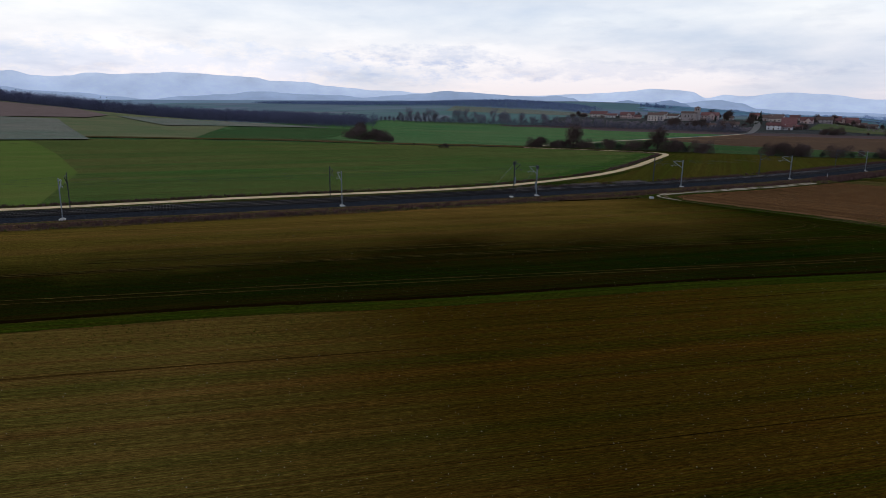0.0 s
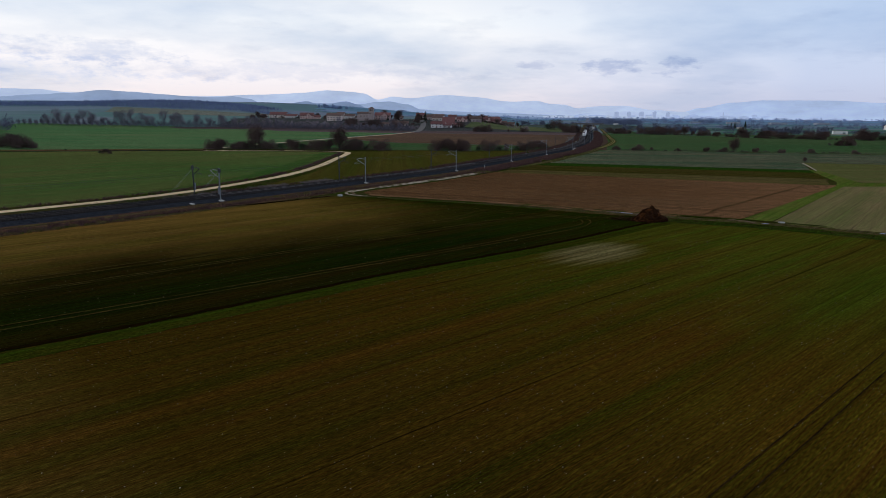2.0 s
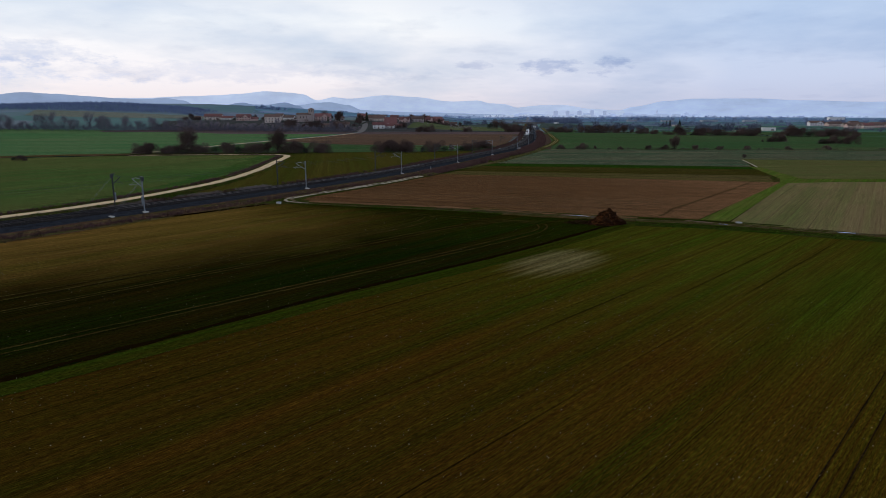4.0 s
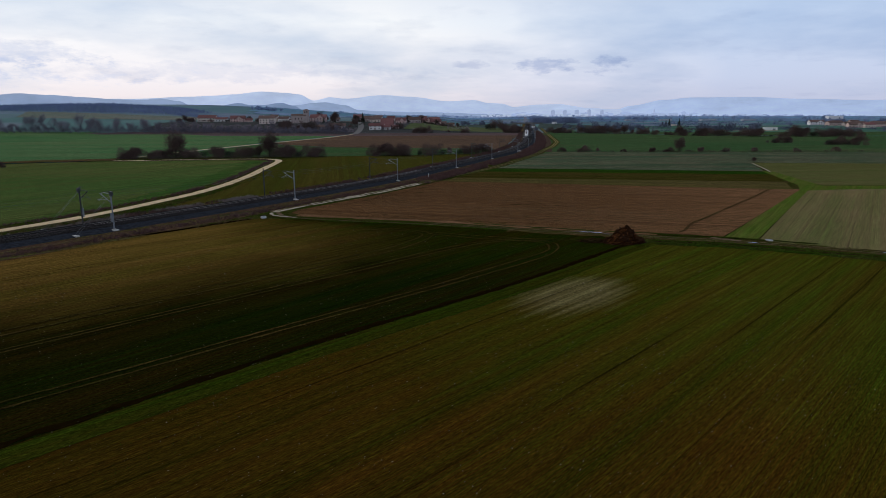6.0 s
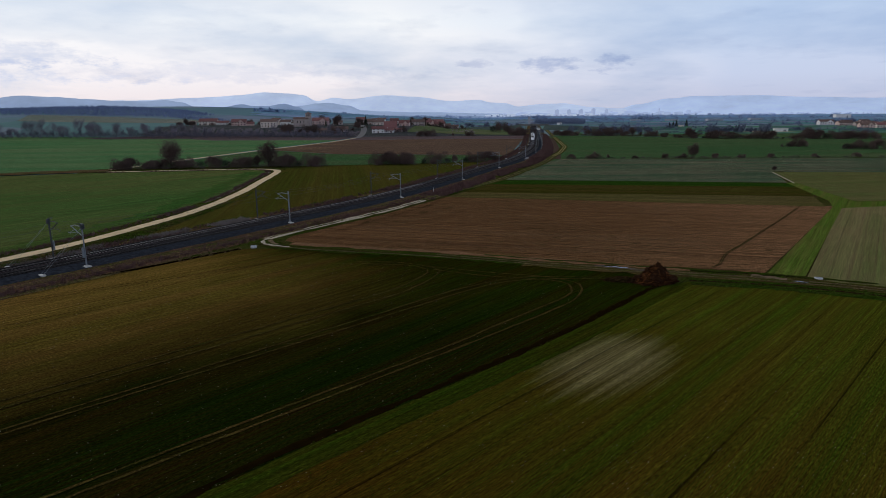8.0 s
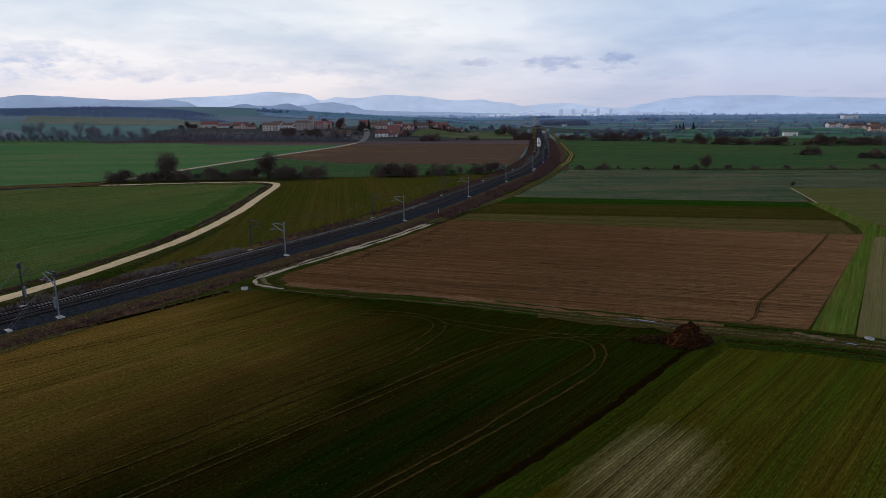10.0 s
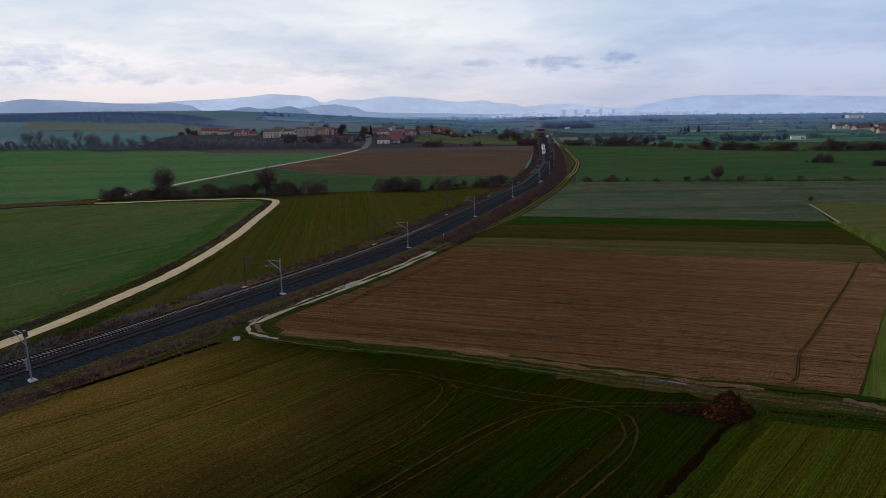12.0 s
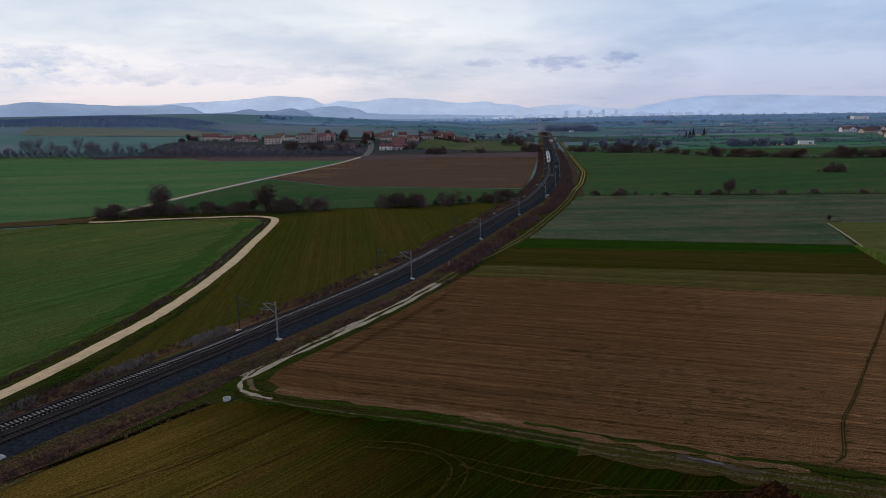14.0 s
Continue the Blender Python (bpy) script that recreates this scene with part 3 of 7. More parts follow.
EDGE = catmull(EDGE_PTS, 3.0)
DITCH_PTS = [(40, 49.5), (51, 47), (62, 42), (71, 37.5), (90, 28), (125, 12), (190, -15)]
DITCH = catmull(DITCH_PTS, 3.0)

# ---- fields ----
p2 = lambda line: [(p.x, p.y) for p in line]
field("rough_grass", [(-170, -230), (190, -230), (200, 60), (140, 240), (110, 330), (60, 330), (-60, 300), (-110, 120), (-160, -60)], M["verge"], "rough weedy grass between the fields")
field("hedge_bank", [(60, 296), (250, 290), (500, 280), (500, 312), (250, 322), (60, 326)], M["verge"], "rough grass at the foot of the thin hedge")
field("track_base", [(50, 300), (110, 300), (134, 660), (90, 660), (66, 450)], M["green"], "green wheat margin beside the farm track")
field("field_near", p2(BAULK[::10]) + [(36, 48)] + p2(DITCH[::4]) + [(190, -220), (-150, -220)], M["near"], "dark brown and green drilled winter wheat field with fine rows")
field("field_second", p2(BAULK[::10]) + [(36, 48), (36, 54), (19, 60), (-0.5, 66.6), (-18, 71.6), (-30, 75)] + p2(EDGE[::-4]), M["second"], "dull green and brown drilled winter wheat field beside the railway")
field("field_stubble", [(-32, 87), (-16.2, 116), (-0.2, 151), (55, 140.5), (106.8, 128.5), (54, 55), (45.4, 57.8), (35, 60.2), (24, 63.2), (10, 67), (-0.3, 69.8), (-14.2, 74), (-23.2, 77), (-29.4, 79.8), (-32.4, 83)], M["brown"], "brown maize stubble field with worn lines")
field("field_stubble_side", [(98.5, 130.2), (90.8, 119.1), (68.4, 88.7), (59.3, 76.4), (53.9, 69.6), (48.8, 60.2), (49.5, 57.2), (54, 55.3), (106.6, 128.6)], M["brown_side"], "rosy brown worn stubble beside the farm lane")
field("field_pale_strip", [(0, 151.5), (4.8, 163), (60, 159), (112, 149), (104, 128)], M["palestrip"], "narrow pale green and brown fallow strip")
field("field_olive", [(5, 163.5), (15, 187), (70, 182), (121, 174), (112, 149.5)], M["olive"], "narrow olive winter crop strip")
field("field_lush", [(15, 187.5), (20, 202), (70, 197), (122, 186), (121, 174.5)], M["darkgreen"], "narrow lush dark green crop strip")
field("field_fallow", [(20, 202.5), (46, 284), (61, 312), (132, 310), (225, 306), (420, 300), (420, 206), (300, 215), (138, 231), (123, 187)], M["grey"], "sparse grey-green fallow field")
field("field_ochre", [(137.5, 230), (300, 214), (420, 205), (360, 146), (200, 138.5), (118, 138.5), (125, 186)], M["ochre"], "ochre and green fallow field")
field("field_pale", [(106.5, 125.2), (123, 128.5), (210, 134), (420, 150), (340, -60), (190, -12), (125, 14), (90, 30.5), (60, 46), (59.5, 52.5)], M["stubblepale"], "pale green fallow field with faded drill lines")
field("field_green_east", [(63, 315), (69, 352), (77, 404), (84.5, 446), (90.5, 505), (99.5, 596), (111, 668), (158, 655), (244, 585), (330, 560), (480, 540), (470, 300), (225, 309), (132, 313)], M["green"], "smooth green winter wheat field behind a thin hedge")
field("lane_grass", [(105, 126.5), (111, 139), (122, 186), (126, 188), (117.5, 137.5), (200, 138), (200, 133.5), (123, 128.6), (106.5, 124.8), (59.5, 53), (53.5, 53.5)], M["grass"], "green grassy farm lane between fields")
# west of the line
field("rough_margin", [(-60, 60), (-112, 200), (-168, 232), (-178, 262), (-110, 277), (-60, 284), (22, 303), (26, 286), (-40, 120)], M["verge"], "rough weedy grass round the road bend")
field("track_margin", [(48, 312), (60, 312), (73, 400), (85, 500), (104, 660), (94, 662), (72, 500), (58, 400)], M["bramble_floor"], "rough grass along the farm track")
field("rough_corner", [(-455, 60), (-225, 200), (-255, 240), (-420, 372), (-470, 240)], M["green"], "rough green field corner below the wood")
field("field_green_west", [(-137, -36), (-118, 2), (-105, 24), (-90, 48), (-81, 66), (-76, 86), (-73.5, 122), (-75, 170), (-79, 215), (-84, 246), (-96, 252), (-128, 247), (-160, 240), (-240, 200), (-330, 150), (-420, 90), (-440, 40), (-300, -300), (-215, -158)], M["greenleft"], "large green winter wheat field beside the gravel road")
field("field_beyond_hedge", [(112, 674), (160, 662), (246, 592), (332, 567), (480, 546), (720, 530), (760, 690), (140, 690)], M["green"], "smooth green winter wheat field beyond the hedgerow")
field("field_young", [(-80, 250), (-84, 256), (-66, 271), (-39, 277), (-18, 280), (14, 292), (23, 286), (8, 246), (-9, 197), (-29, 145), (-50, 105), (-66, 80), (-68, 120), (-68, 165), (-72, 200)], M["olivegreen"], "olive green young wheat field with faint tramlines")
field("field_gap_green", [(108, 676), (160, 668), (178, 800), (125, 800)], M["green"], "green winter wheat strip beside the farm track")
field("field_hedge_green", [(-160, 262), (-150, 345), (-139, 420), (-78, 367), (32, 346), (24, 305), (12, 296), (-20, 285), (-66, 276), (-110, 270)], M["green"], "green winter wheat strip behind the hedge")
field("field_plough", [(-139, 422), (-117, 548), (-112, 592), (-10, 600), (66, 596), (50, 470), (33, 348), (-78, 369)], M["brownfar"], "brown ploughed field below the village")
field("field_plough_dark", [(-112, 594), (-105, 654), (76, 670), (67, 598), (-10, 602)], M["purple"], "dark purple-brown ploughed strip")
field("village_ground", [(-370, 686), (-112, 652), (-60, 660), (78, 669), (80, 690), (-56, 703), (-46, 800), (-36, 870), (-130, 870), (-370, 800)], M["garden"], "rough gardens and yards of the village")
field("field_hill_tan", [(-760, 1040), (-640, 1010), (-430, 990), (-400, 1080), (-520, 1200), (-860, 1220)], M["hilltan"], "pale tan fallow field below the ridge wood")
field("field_village_green", [(-60, 700), (72, 690), (88, 820), (60, 960), (-40, 940), (-50, 800)], M["lightgreen"], "pale green meadow beside the village", 0.5)
field("field_green_northwest", [(-168, 258), (-160, 300), (-148, 420), (-122, 560), (-118, 600), (-300, 646), (-420, 672), (-640, 690), (-600, 420), (-430, 240), (-300, 222), (-240, 210)], M["greenwest"], "broad green winter wheat field by the gravel road")
field("field_brown_northwest", [(-119, 588), (-113, 651), (-330, 678), (-420, 662), (-330, 612)], M["purple"], "brown ploughed strip before the tree belt")
field("field_light_west", [(-420, 95), (-340, 152), (-420, 230), (-570, 385), (-800, 445), (-1050, 490), (-1000, 60), (-600, -60), (-450, 20)], M["meadow"], "pale yellowish green sloping meadow")
field("field_dark_west", [(-340, 154), (-300, 205), (-300, 235), (-396, 366), (-430, 366), (-570, 384), (-425, 232)], M["green"], "dark green crop wedge below the wood")
field("field_slope_brown", [(-900, 225), (-826, 238), (-777, 252), (-750, 281), (-614, 248), (-583, 210), (-627, 160), (-760, 120)], M["rose"], "rosy brown ploughed hillside field", 0.9)
field("field_slope_mixed", [(-633, 155), (-576, 184), (-366, 104), (-394, 69), (-455, 30), (-560, 60)], M["hilltan"], "brownish green thin crop on the slope", 0.8)
field("field_slope_strip", [(-607, 252), (-566, 330), (-560, 380), (-430, 364), (-428, 344), (-472, 219)], M["hilltan"], "narrow tan fallow strip below the wood", 0.7)
field("field_yellow_west", [(-132, -26), (-215, -158), (-300, -300), (-440, 38), (-418, 88), (-350, 70), (-281, 47), (-200, 16)], M["yellowgreen"], "yellowish green younger crop beside the gravel road")

# ---- baulk, furrows, verges, roads ----
ribbon("grass_baulk", BAULK, [(0.0, 0.05), (-0.4, 0.12), (-1.4, 0.15), (-2.4, 0.12), (-3.0, 0.075)], M["baulk"], "bright green grassy baulk between two fields", "grass strip", 0.14, 3)
ribbon("furrow", BAULK, [(0.95, 0.10), (0.7, 0.15), (0.4, 0.06), (0.1, 0.08)], M["ledge"], "dark bare furrow along the grassy baulk", "furrow", 0.3, 4)
ribbon("field_furrow", EDGE, [(0.45, 0.26), (0.25, 0.13), (0.02, 0.075), (-0.14, 0.085)], M["ledge"], "dark furrow at the field edge", "furrow", 0.12, 5)
ribbon("ditch_bank", DITCH, [(2.6, 0.08), (1.4, 0.3), (0.3, 0.12), (-0.6, 0.34), (-2.0, 0.08)], M["lush_verge"], "weedy ditch bank along the farm track", "ditch", 0.3, 6)
ribbon("ditch_bed", DITCH, [(0.75, 0.2), (0.2, 0.16), (-0.35, 0.24)], M["furrow"], "dark soil bed of the ditch", "ditch", 0.1, 7)

near_rail = [p for p in RAIL if p.y < 1300]
ribbon("rail_verge", near_rail, [(9.6, 0.10), (6.6, 0.32), (4.4, 0.55), (-7.9, 0.6), (-10.5, 0.42), (-14.2, 0.1)], M["verge_dry"], "rough dry verge beside the railway", "verge", 0.8, 8)
ribbon("ballast_bed", near_rail, [(-5.0, 1.06), (-6.3, 0.92), (-8.2, 0.58)], M["ballast"], "blue-grey stone ballast shoulder of a double track railway", "ballast", 0.16, 9)
ribbon("track_ballast", near_rail, [(3.9, 0.58), (2.3, 1.05), (-1.5, 1.08), (-5.0, 1.07)], M["ballast_old"], "brownish grimy ballast between the rails", "ballast", 0.12, 10)
far_rail = [p for p in RAIL if p.y >= 1296]
ribbon("far_ballast", far_rail, [(7, 0.4), (4, 1.2), (-4, 1.2), (-7, 0.4)], M["far_line"], "distant grey railway line running to the city", "ballast")

ribbon("gravel_road", ROAD, [(1.6, 0.10), (1.2, 0.17), (0.0, 0.22), (-1.2, 0.17), (-1.6, 0.10)], M["road"], "pale cream limestone gravel road", "road", 0.18, 11, bank=road_bank)
ribbon("road_verge", [p for p in ROAD if p.y < 252], [(8.0, -0.9), (6.0, 0.0), (4.4, 0.2), (3.4, 0.02), (2.4, 0.08), (-2.4, 0.08), (-3.8, 0.12), (-6.0, -0.85)], M["verge"], "grassy verge with a shallow ditch along the gravel road", "verge", 0.5, 12, bank=road_bank)
ribbon("lush_margin", [p for p in ROAD if 60 < p.y < 246 and p.x > -90], [(14.0, 0.21), (11, 0.22), (8.0, 0.22)], M["lush"], "lush dark green streak along the wheat field", "field margin", 1.8, 33)
ribbon("ditch_channel", [p for p in ROAD if 140 < p.y < 246 and p.x > -90], [(3.75, 0.16), (3.5, 0.10), (3.15, 0.10), (2.95, 0.16)], M["dull_lining"], "pale dusty concrete lining of the roadside ditch", "ditch", 0.2, 34)
ribbon("field_margin", catmull([(-160, 246), (-182, 240), (-212, 222), (-250, 204), (-300, 184), (-340, 154), (-430, 96)], 4), [(7, 0.32), (3, 0.5), (-3, 0.5), (-8, 0.3)], M["verge_dry"], "rough brown weedy margin between two fields", "verge", 1.2, 41)
ribbon("village_road", catmull([(-110, 640), (-108, 656), (-109, 690), (-114, 730), (-124, 760), (-150, 790)], 5), [(3.4, 0.5), (0, 0.56), (-3.4, 0.5)], M["asphalt"], "grey asphalt lane climbing into the village", "road", 0.1, 13)
ribbon("track_verge", [p for p in TRACK if p.y >= 300], [(2.8, 0.09), (1.8, 0.15), (-1.6, 0.15), (-2.3, 0.09)], M["verge"], "grassy verge of the farm track", "verge", 0.5, 44)
ribbon("track_verge", TRACK, [(2.8, 0.1), (1.8, 0.16), (-1.6, 0.16), (-2.3, 0.1)], M["verge"], "grassy verge of the farm track", "verge", 0.5, 14)
cut = next(i for i, p in enumerate(TRACK) if p.y > 142)
for o in (0.78, -0.78):
    ribbon("chalk_rut", TRACK[2:cut + 1], [(o + 0.5, 0.165), (o, 0.19), (o - 0.5, 0.165)], M["track"], "chalky pale wheel rut of the farm track", "farm track", 0.38, 25 + int(o > 0))
far_cut = next(i for i, p in enumerate(TRACK) if p.y > 335)
M["dull_rut"] = plain_mat("earthy_track_rut", (0.135, 0.110, 0.055), 0.95, 0.0, 0.5, 0.4, bumps=0.3)
M["yellow_rut"] = plain_mat("yellowish_rut", (0.30, 0.25, 0.11), 0.95, 0.0, 0.4, 0.5, bumps=0.3)
for o in (0.85, -0.85):
    ribbon("wheel_rut", TRACK[cut:far_cut + 1], [(o + 0.3, 0.165), (o, 0.18), (o - 0.3, 0.165)], M["dull_rut"], "faint earthy wheel rut of a grassy farm track", "farm track", 0.2, 45 + int(o > 0))
    ribbon("wheel_rut", TRACK[far_cut:], [(o + 0.32, 0.17), (o, 0.19), (o - 0.32, 0.17)], M["yellow_rut"], "pale yellowish wheel rut of a farm track", "farm track", 0.12, 15 + int(o > 0))
HEAD = catmull([(-36.3, 83), (-35.6, 79.6), (-32.6, 76.8), (-27, 74.6), (-18.4, 72.1), (-9.2, 70.0), (-0.3, 67.6), (9.7, 64.2), (19.6, 60.6), (28, 57.8), (36, 55.2), (44, 53), (56, 49), (66, 44.5), (84, 36), (125, 18), (190, -10)], 2.0)
east = next(i for i, p in enumerate(HEAD) if p.x > 14)
ribbon("headland_verge", HEAD[:east + 1], [(2.9, 0.10), (1.6, 0.17), (0.4, 0.13), (-0.6, 0.17), (-1.6, 0.12)], M["lush_verge"], "dark green grassy headland between stubble and wheat", "verge", 0.6, 17)
ribbon("headland_verge", HEAD[east:], [(2.4, 0.10), (1.5, 0.16), (-1.2, 0.16), (-1.9, 0.1)], M["headland"], "muddy trodden headland track between fields", "verge", 0.8, 37)
ribbon("stubble_fringe", HEAD[5:east + 14], [(4.6, 0.13), (3.6, 0.17), (2.5, 0.15)], M["pale_fringe"], "pale dry straw fringe along the stubble field", "verge", 0.7, 38)
ribbon("grass_line", HEAD[east - 4:east + 26], [(4.4, 0.15), (3.9, 0.2), (3.3, 0.16)], M["lush_verge"], "narrow green weedy line along the stubble edge", "verge", 0.5, 39)
ribbon("headland_rut", HEAD, [(-0.25, 0.172), (-0.5, 0.18), (-0.75, 0.172)], M["bare"], "pale earthy wheel rut along the field headland", "farm track", 0.22, 18)
ribbon("headland_rut", HEAD[east - 8:], [(1.35, 0.172), (1.05, 0.185), (0.75, 0.172)], M["bare"], "pale earthy wheel rut along the field headland", "farm track", 0.25, 19)
ribbon("chalk_rut", catmull([(-36.4, 84.5), (-36.6, 81.5), (-35.2, 78.6), (-32.2, 76.8), (-29.5, 75.7)], 0.8), [(0.34, 0.177), (0.0, 0.2), (-0.3, 0.177)], M["track"], "chalky trodden bend of the farm track", "farm track", 0.24, 27)
ribbon("chalk_rut", catmull([(-35.4, 83.2), (-34.4, 80.6), (-32.6, 78.4)], 0.6), [(0.5, 0.174), (0.0, 0.19), (-0.5, 0.174)], M["trodden"], "bare worn patch in the bend of the farm track", "farm track", 0.3, 28)
ribbon("mud_strip", catmull([(27.4, 59.6), (29.5, 58.9), (31.6, 57.9), (34, 56.8), (36.4, 55.8)], 0.6), [(0.55, 0.19), (0.0, 0.2), (-0.7, 0.19)], M["mud"], "wet dark mud churned up on the headland track", "farm track", 0.5, 36)
ribbon("mud_strip", catmull([(51.0, 53.2), (53.0, 51.8), (55.2, 50.4)], 0.8), [(0.8, 0.186), (0.0, 0.2), (-0.7, 0.186)], M["trodden"], "bare trodden earth at the mouth of the farm lane", "farm track", 0.6, 35)

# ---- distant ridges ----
# Colour and emission carry the aerial haze; these distant things give no light.
def haze_glow_mat(name, colour, glow):
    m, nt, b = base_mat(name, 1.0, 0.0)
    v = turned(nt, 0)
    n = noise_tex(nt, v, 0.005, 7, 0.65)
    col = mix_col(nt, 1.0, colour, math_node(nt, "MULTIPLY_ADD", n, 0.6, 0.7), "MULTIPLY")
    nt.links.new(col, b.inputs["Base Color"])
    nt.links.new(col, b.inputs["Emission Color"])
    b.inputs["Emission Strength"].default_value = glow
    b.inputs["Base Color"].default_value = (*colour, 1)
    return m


def ridge(name, radius, crest, mat, label, rough=6.0, seed=0.0, depth=350):
    """A far ridge on an arc round the plain; crest: (azimuth in degrees, height) of its main tops and dips."""
    verts, faces = [], []
    az0, az1 = crest[0][0], crest[-1][0]
    n = int((az1 - az0) / 0.15)
    for i in range(n + 1):
        az = az0 + (az1 - az0) * i / n
        for (a, ha), (b, hb) in zip(crest, crest[1:]):
            if a <= az <= b:
                h = ha + (hb - ha) * smooth01(az, a, b)
                break
        h += rough * (noise.noise(Vector((az * 0.45, seed, 0))) + 0.5 * noise.noise(Vector((az * 1.3, seed, 3))) + 0.45 * noise.noise(Vector((az * 4.0, seed, 7))) + 0.3 * noise.noise(Vector((az * 11.0, seed, 9))))
        h = max(1.0, h)
        s, c = math.sin(radians(az)), math.cos(radians(az))
        for rr, zz in ((radius - depth, -5.0), (radius - depth * 0.35, h * 0.62), (radius, h), (radius + depth * 0.5, -5.0)):
            verts.append((rr * s, rr * c - 40, zz))
    for i in range(n):
        for k in range(3):
            a = i * 4 + k
            faces.append((a, a + 1, a + 5, a + 4))
    ob = mesh_part(name, py_mesh(name, verts, faces), mat, smooth=True)
    return tagged(ob, label, "mountain", kind="structure")


M["haze_far"] = haze_glow_mat("hazed_far_range", srgb(174, 188, 212), 0.62)
M["haze_mid"] = haze_glow_mat("blue_mountain", srgb(140, 157, 184), 0.56)
M["haze_near"] = haze_glow_mat("hazed_foothills", srgb(118, 136, 164), 0.52)
M["haze_east"] = haze_glow_mat("hazed_plateau", srgb(162, 179, 208), 0.64)
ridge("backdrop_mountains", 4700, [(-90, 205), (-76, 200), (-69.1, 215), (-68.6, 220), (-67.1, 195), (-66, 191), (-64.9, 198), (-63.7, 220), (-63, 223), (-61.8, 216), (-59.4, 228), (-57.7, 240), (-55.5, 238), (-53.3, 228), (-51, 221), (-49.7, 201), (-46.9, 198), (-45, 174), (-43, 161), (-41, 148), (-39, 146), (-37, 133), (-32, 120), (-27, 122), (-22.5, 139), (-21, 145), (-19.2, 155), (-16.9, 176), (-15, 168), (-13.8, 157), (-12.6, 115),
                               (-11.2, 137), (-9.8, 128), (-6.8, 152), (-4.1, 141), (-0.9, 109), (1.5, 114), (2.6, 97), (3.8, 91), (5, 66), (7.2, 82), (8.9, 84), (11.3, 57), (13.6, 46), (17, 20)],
      M["haze_far"], "pale blue hazy mountain range on the horizon", 2.5, 1.0)
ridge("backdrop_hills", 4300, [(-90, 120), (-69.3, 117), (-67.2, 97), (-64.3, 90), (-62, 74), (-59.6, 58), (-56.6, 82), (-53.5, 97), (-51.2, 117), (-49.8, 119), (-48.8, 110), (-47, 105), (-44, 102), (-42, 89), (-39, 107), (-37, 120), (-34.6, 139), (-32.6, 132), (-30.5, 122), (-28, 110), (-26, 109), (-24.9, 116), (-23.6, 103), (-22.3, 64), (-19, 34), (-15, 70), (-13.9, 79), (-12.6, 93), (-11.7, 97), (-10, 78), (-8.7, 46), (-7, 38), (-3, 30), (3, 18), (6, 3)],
      M["haze_mid"], "blue hazy hills before the mountains", 2.5, 2.0)
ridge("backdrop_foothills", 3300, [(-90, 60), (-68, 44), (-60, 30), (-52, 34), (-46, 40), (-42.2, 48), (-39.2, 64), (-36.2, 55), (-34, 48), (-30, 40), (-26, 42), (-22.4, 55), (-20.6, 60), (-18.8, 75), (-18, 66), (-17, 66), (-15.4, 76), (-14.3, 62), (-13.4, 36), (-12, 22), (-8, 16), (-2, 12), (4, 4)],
      M["haze_near"], "wooded foothills hazed to slate blue", 2.0, 3.0)
ridge("backdrop_plateau", 4750, [(10, 20), (13.6, 44), (15, 72), (17.6, 109), (19.7, 123), (23.9, 122), (27.7, 106), (32, 94), (44, 90), (60, 80), (80, 50)], M["haze_east"], "faint pale blue plateau in the haze", 2, 4.0)


# ---- railway ----
RS = [0.0]
for a, b in zip(RAIL, RAIL[1:]):
    RS.append(RS[-1] + (b - a).length)


def at_station(s, off=0.0):
    """Plan point, unit direction and left normal at a distance along the line."""
    i = max(0, min(len(RS) - 2, int(np.searchsorted(RS, s) - 1)))
    a, b = RAIL[i], RAIL[i + 1]
    d = (b - a).normalized()
    n = Vector((-d.y, d.x))
    return a.lerp(b, (s - RS[i]) / (RS[i + 1] - RS[i])) + n * off, d, n


def station_of(x, y):
    k = min(range(len(RAIL)), key=lambda i: (RAIL[i] - Vector((x, y))).length)
    best = min((((at_station(RS[k] + e)[0] - Vector((x, y))).length), RS[k] + e) for e in np.linspace(-4, 4, 41) if 0 <= RS[k] + e < RS[-1])
    return float(best[1])


RAIL_TOP = 1.36
OFFS = {1: 0.55, -1: -3.62}  # axis of the west and the east track from the plan line


def swept(name, off, prof, s0, s1, step, z, mat, label, parent=None):
    """A closed section swept along the line."""
    verts, faces, w = [], [], len(prof)
    n = int((s1 - s0) / step)
    for i in range(n + 1):
        p, d, nn = at_station(s0 + (s1 - s0) * i / n, off)
        for o, h in prof:
            verts.append((p.x + nn.x * o, p.y + nn.y * o, z + h))
    for i in range(n):
        for k in range(w):
            a, b = i * w + k, i * w + (k + 1) % w
            faces.append((a, b, b + w, a + w))
    ob = mesh_part(name, py_mesh(name, verts, faces), mat, parent)
    if parent is None:
        tagged(ob, label, "rail", kind="structure")
    return ob


S_NEAR0, S_NEAR1 = station_of(-66, 61.5), station_of(-9, 181)
S_END = station_of(133, 1130)
I_PROF = [(-0.036, 0.16), (0.036, 0.16), (0.036, 0.12), (0.012, 0.10), (0.012, 0.03), (0.075, 0.0), (-0.075, 0.0), (-0.012, 0.03), (-0.012, 0.10), (-0.036, 0.12)]
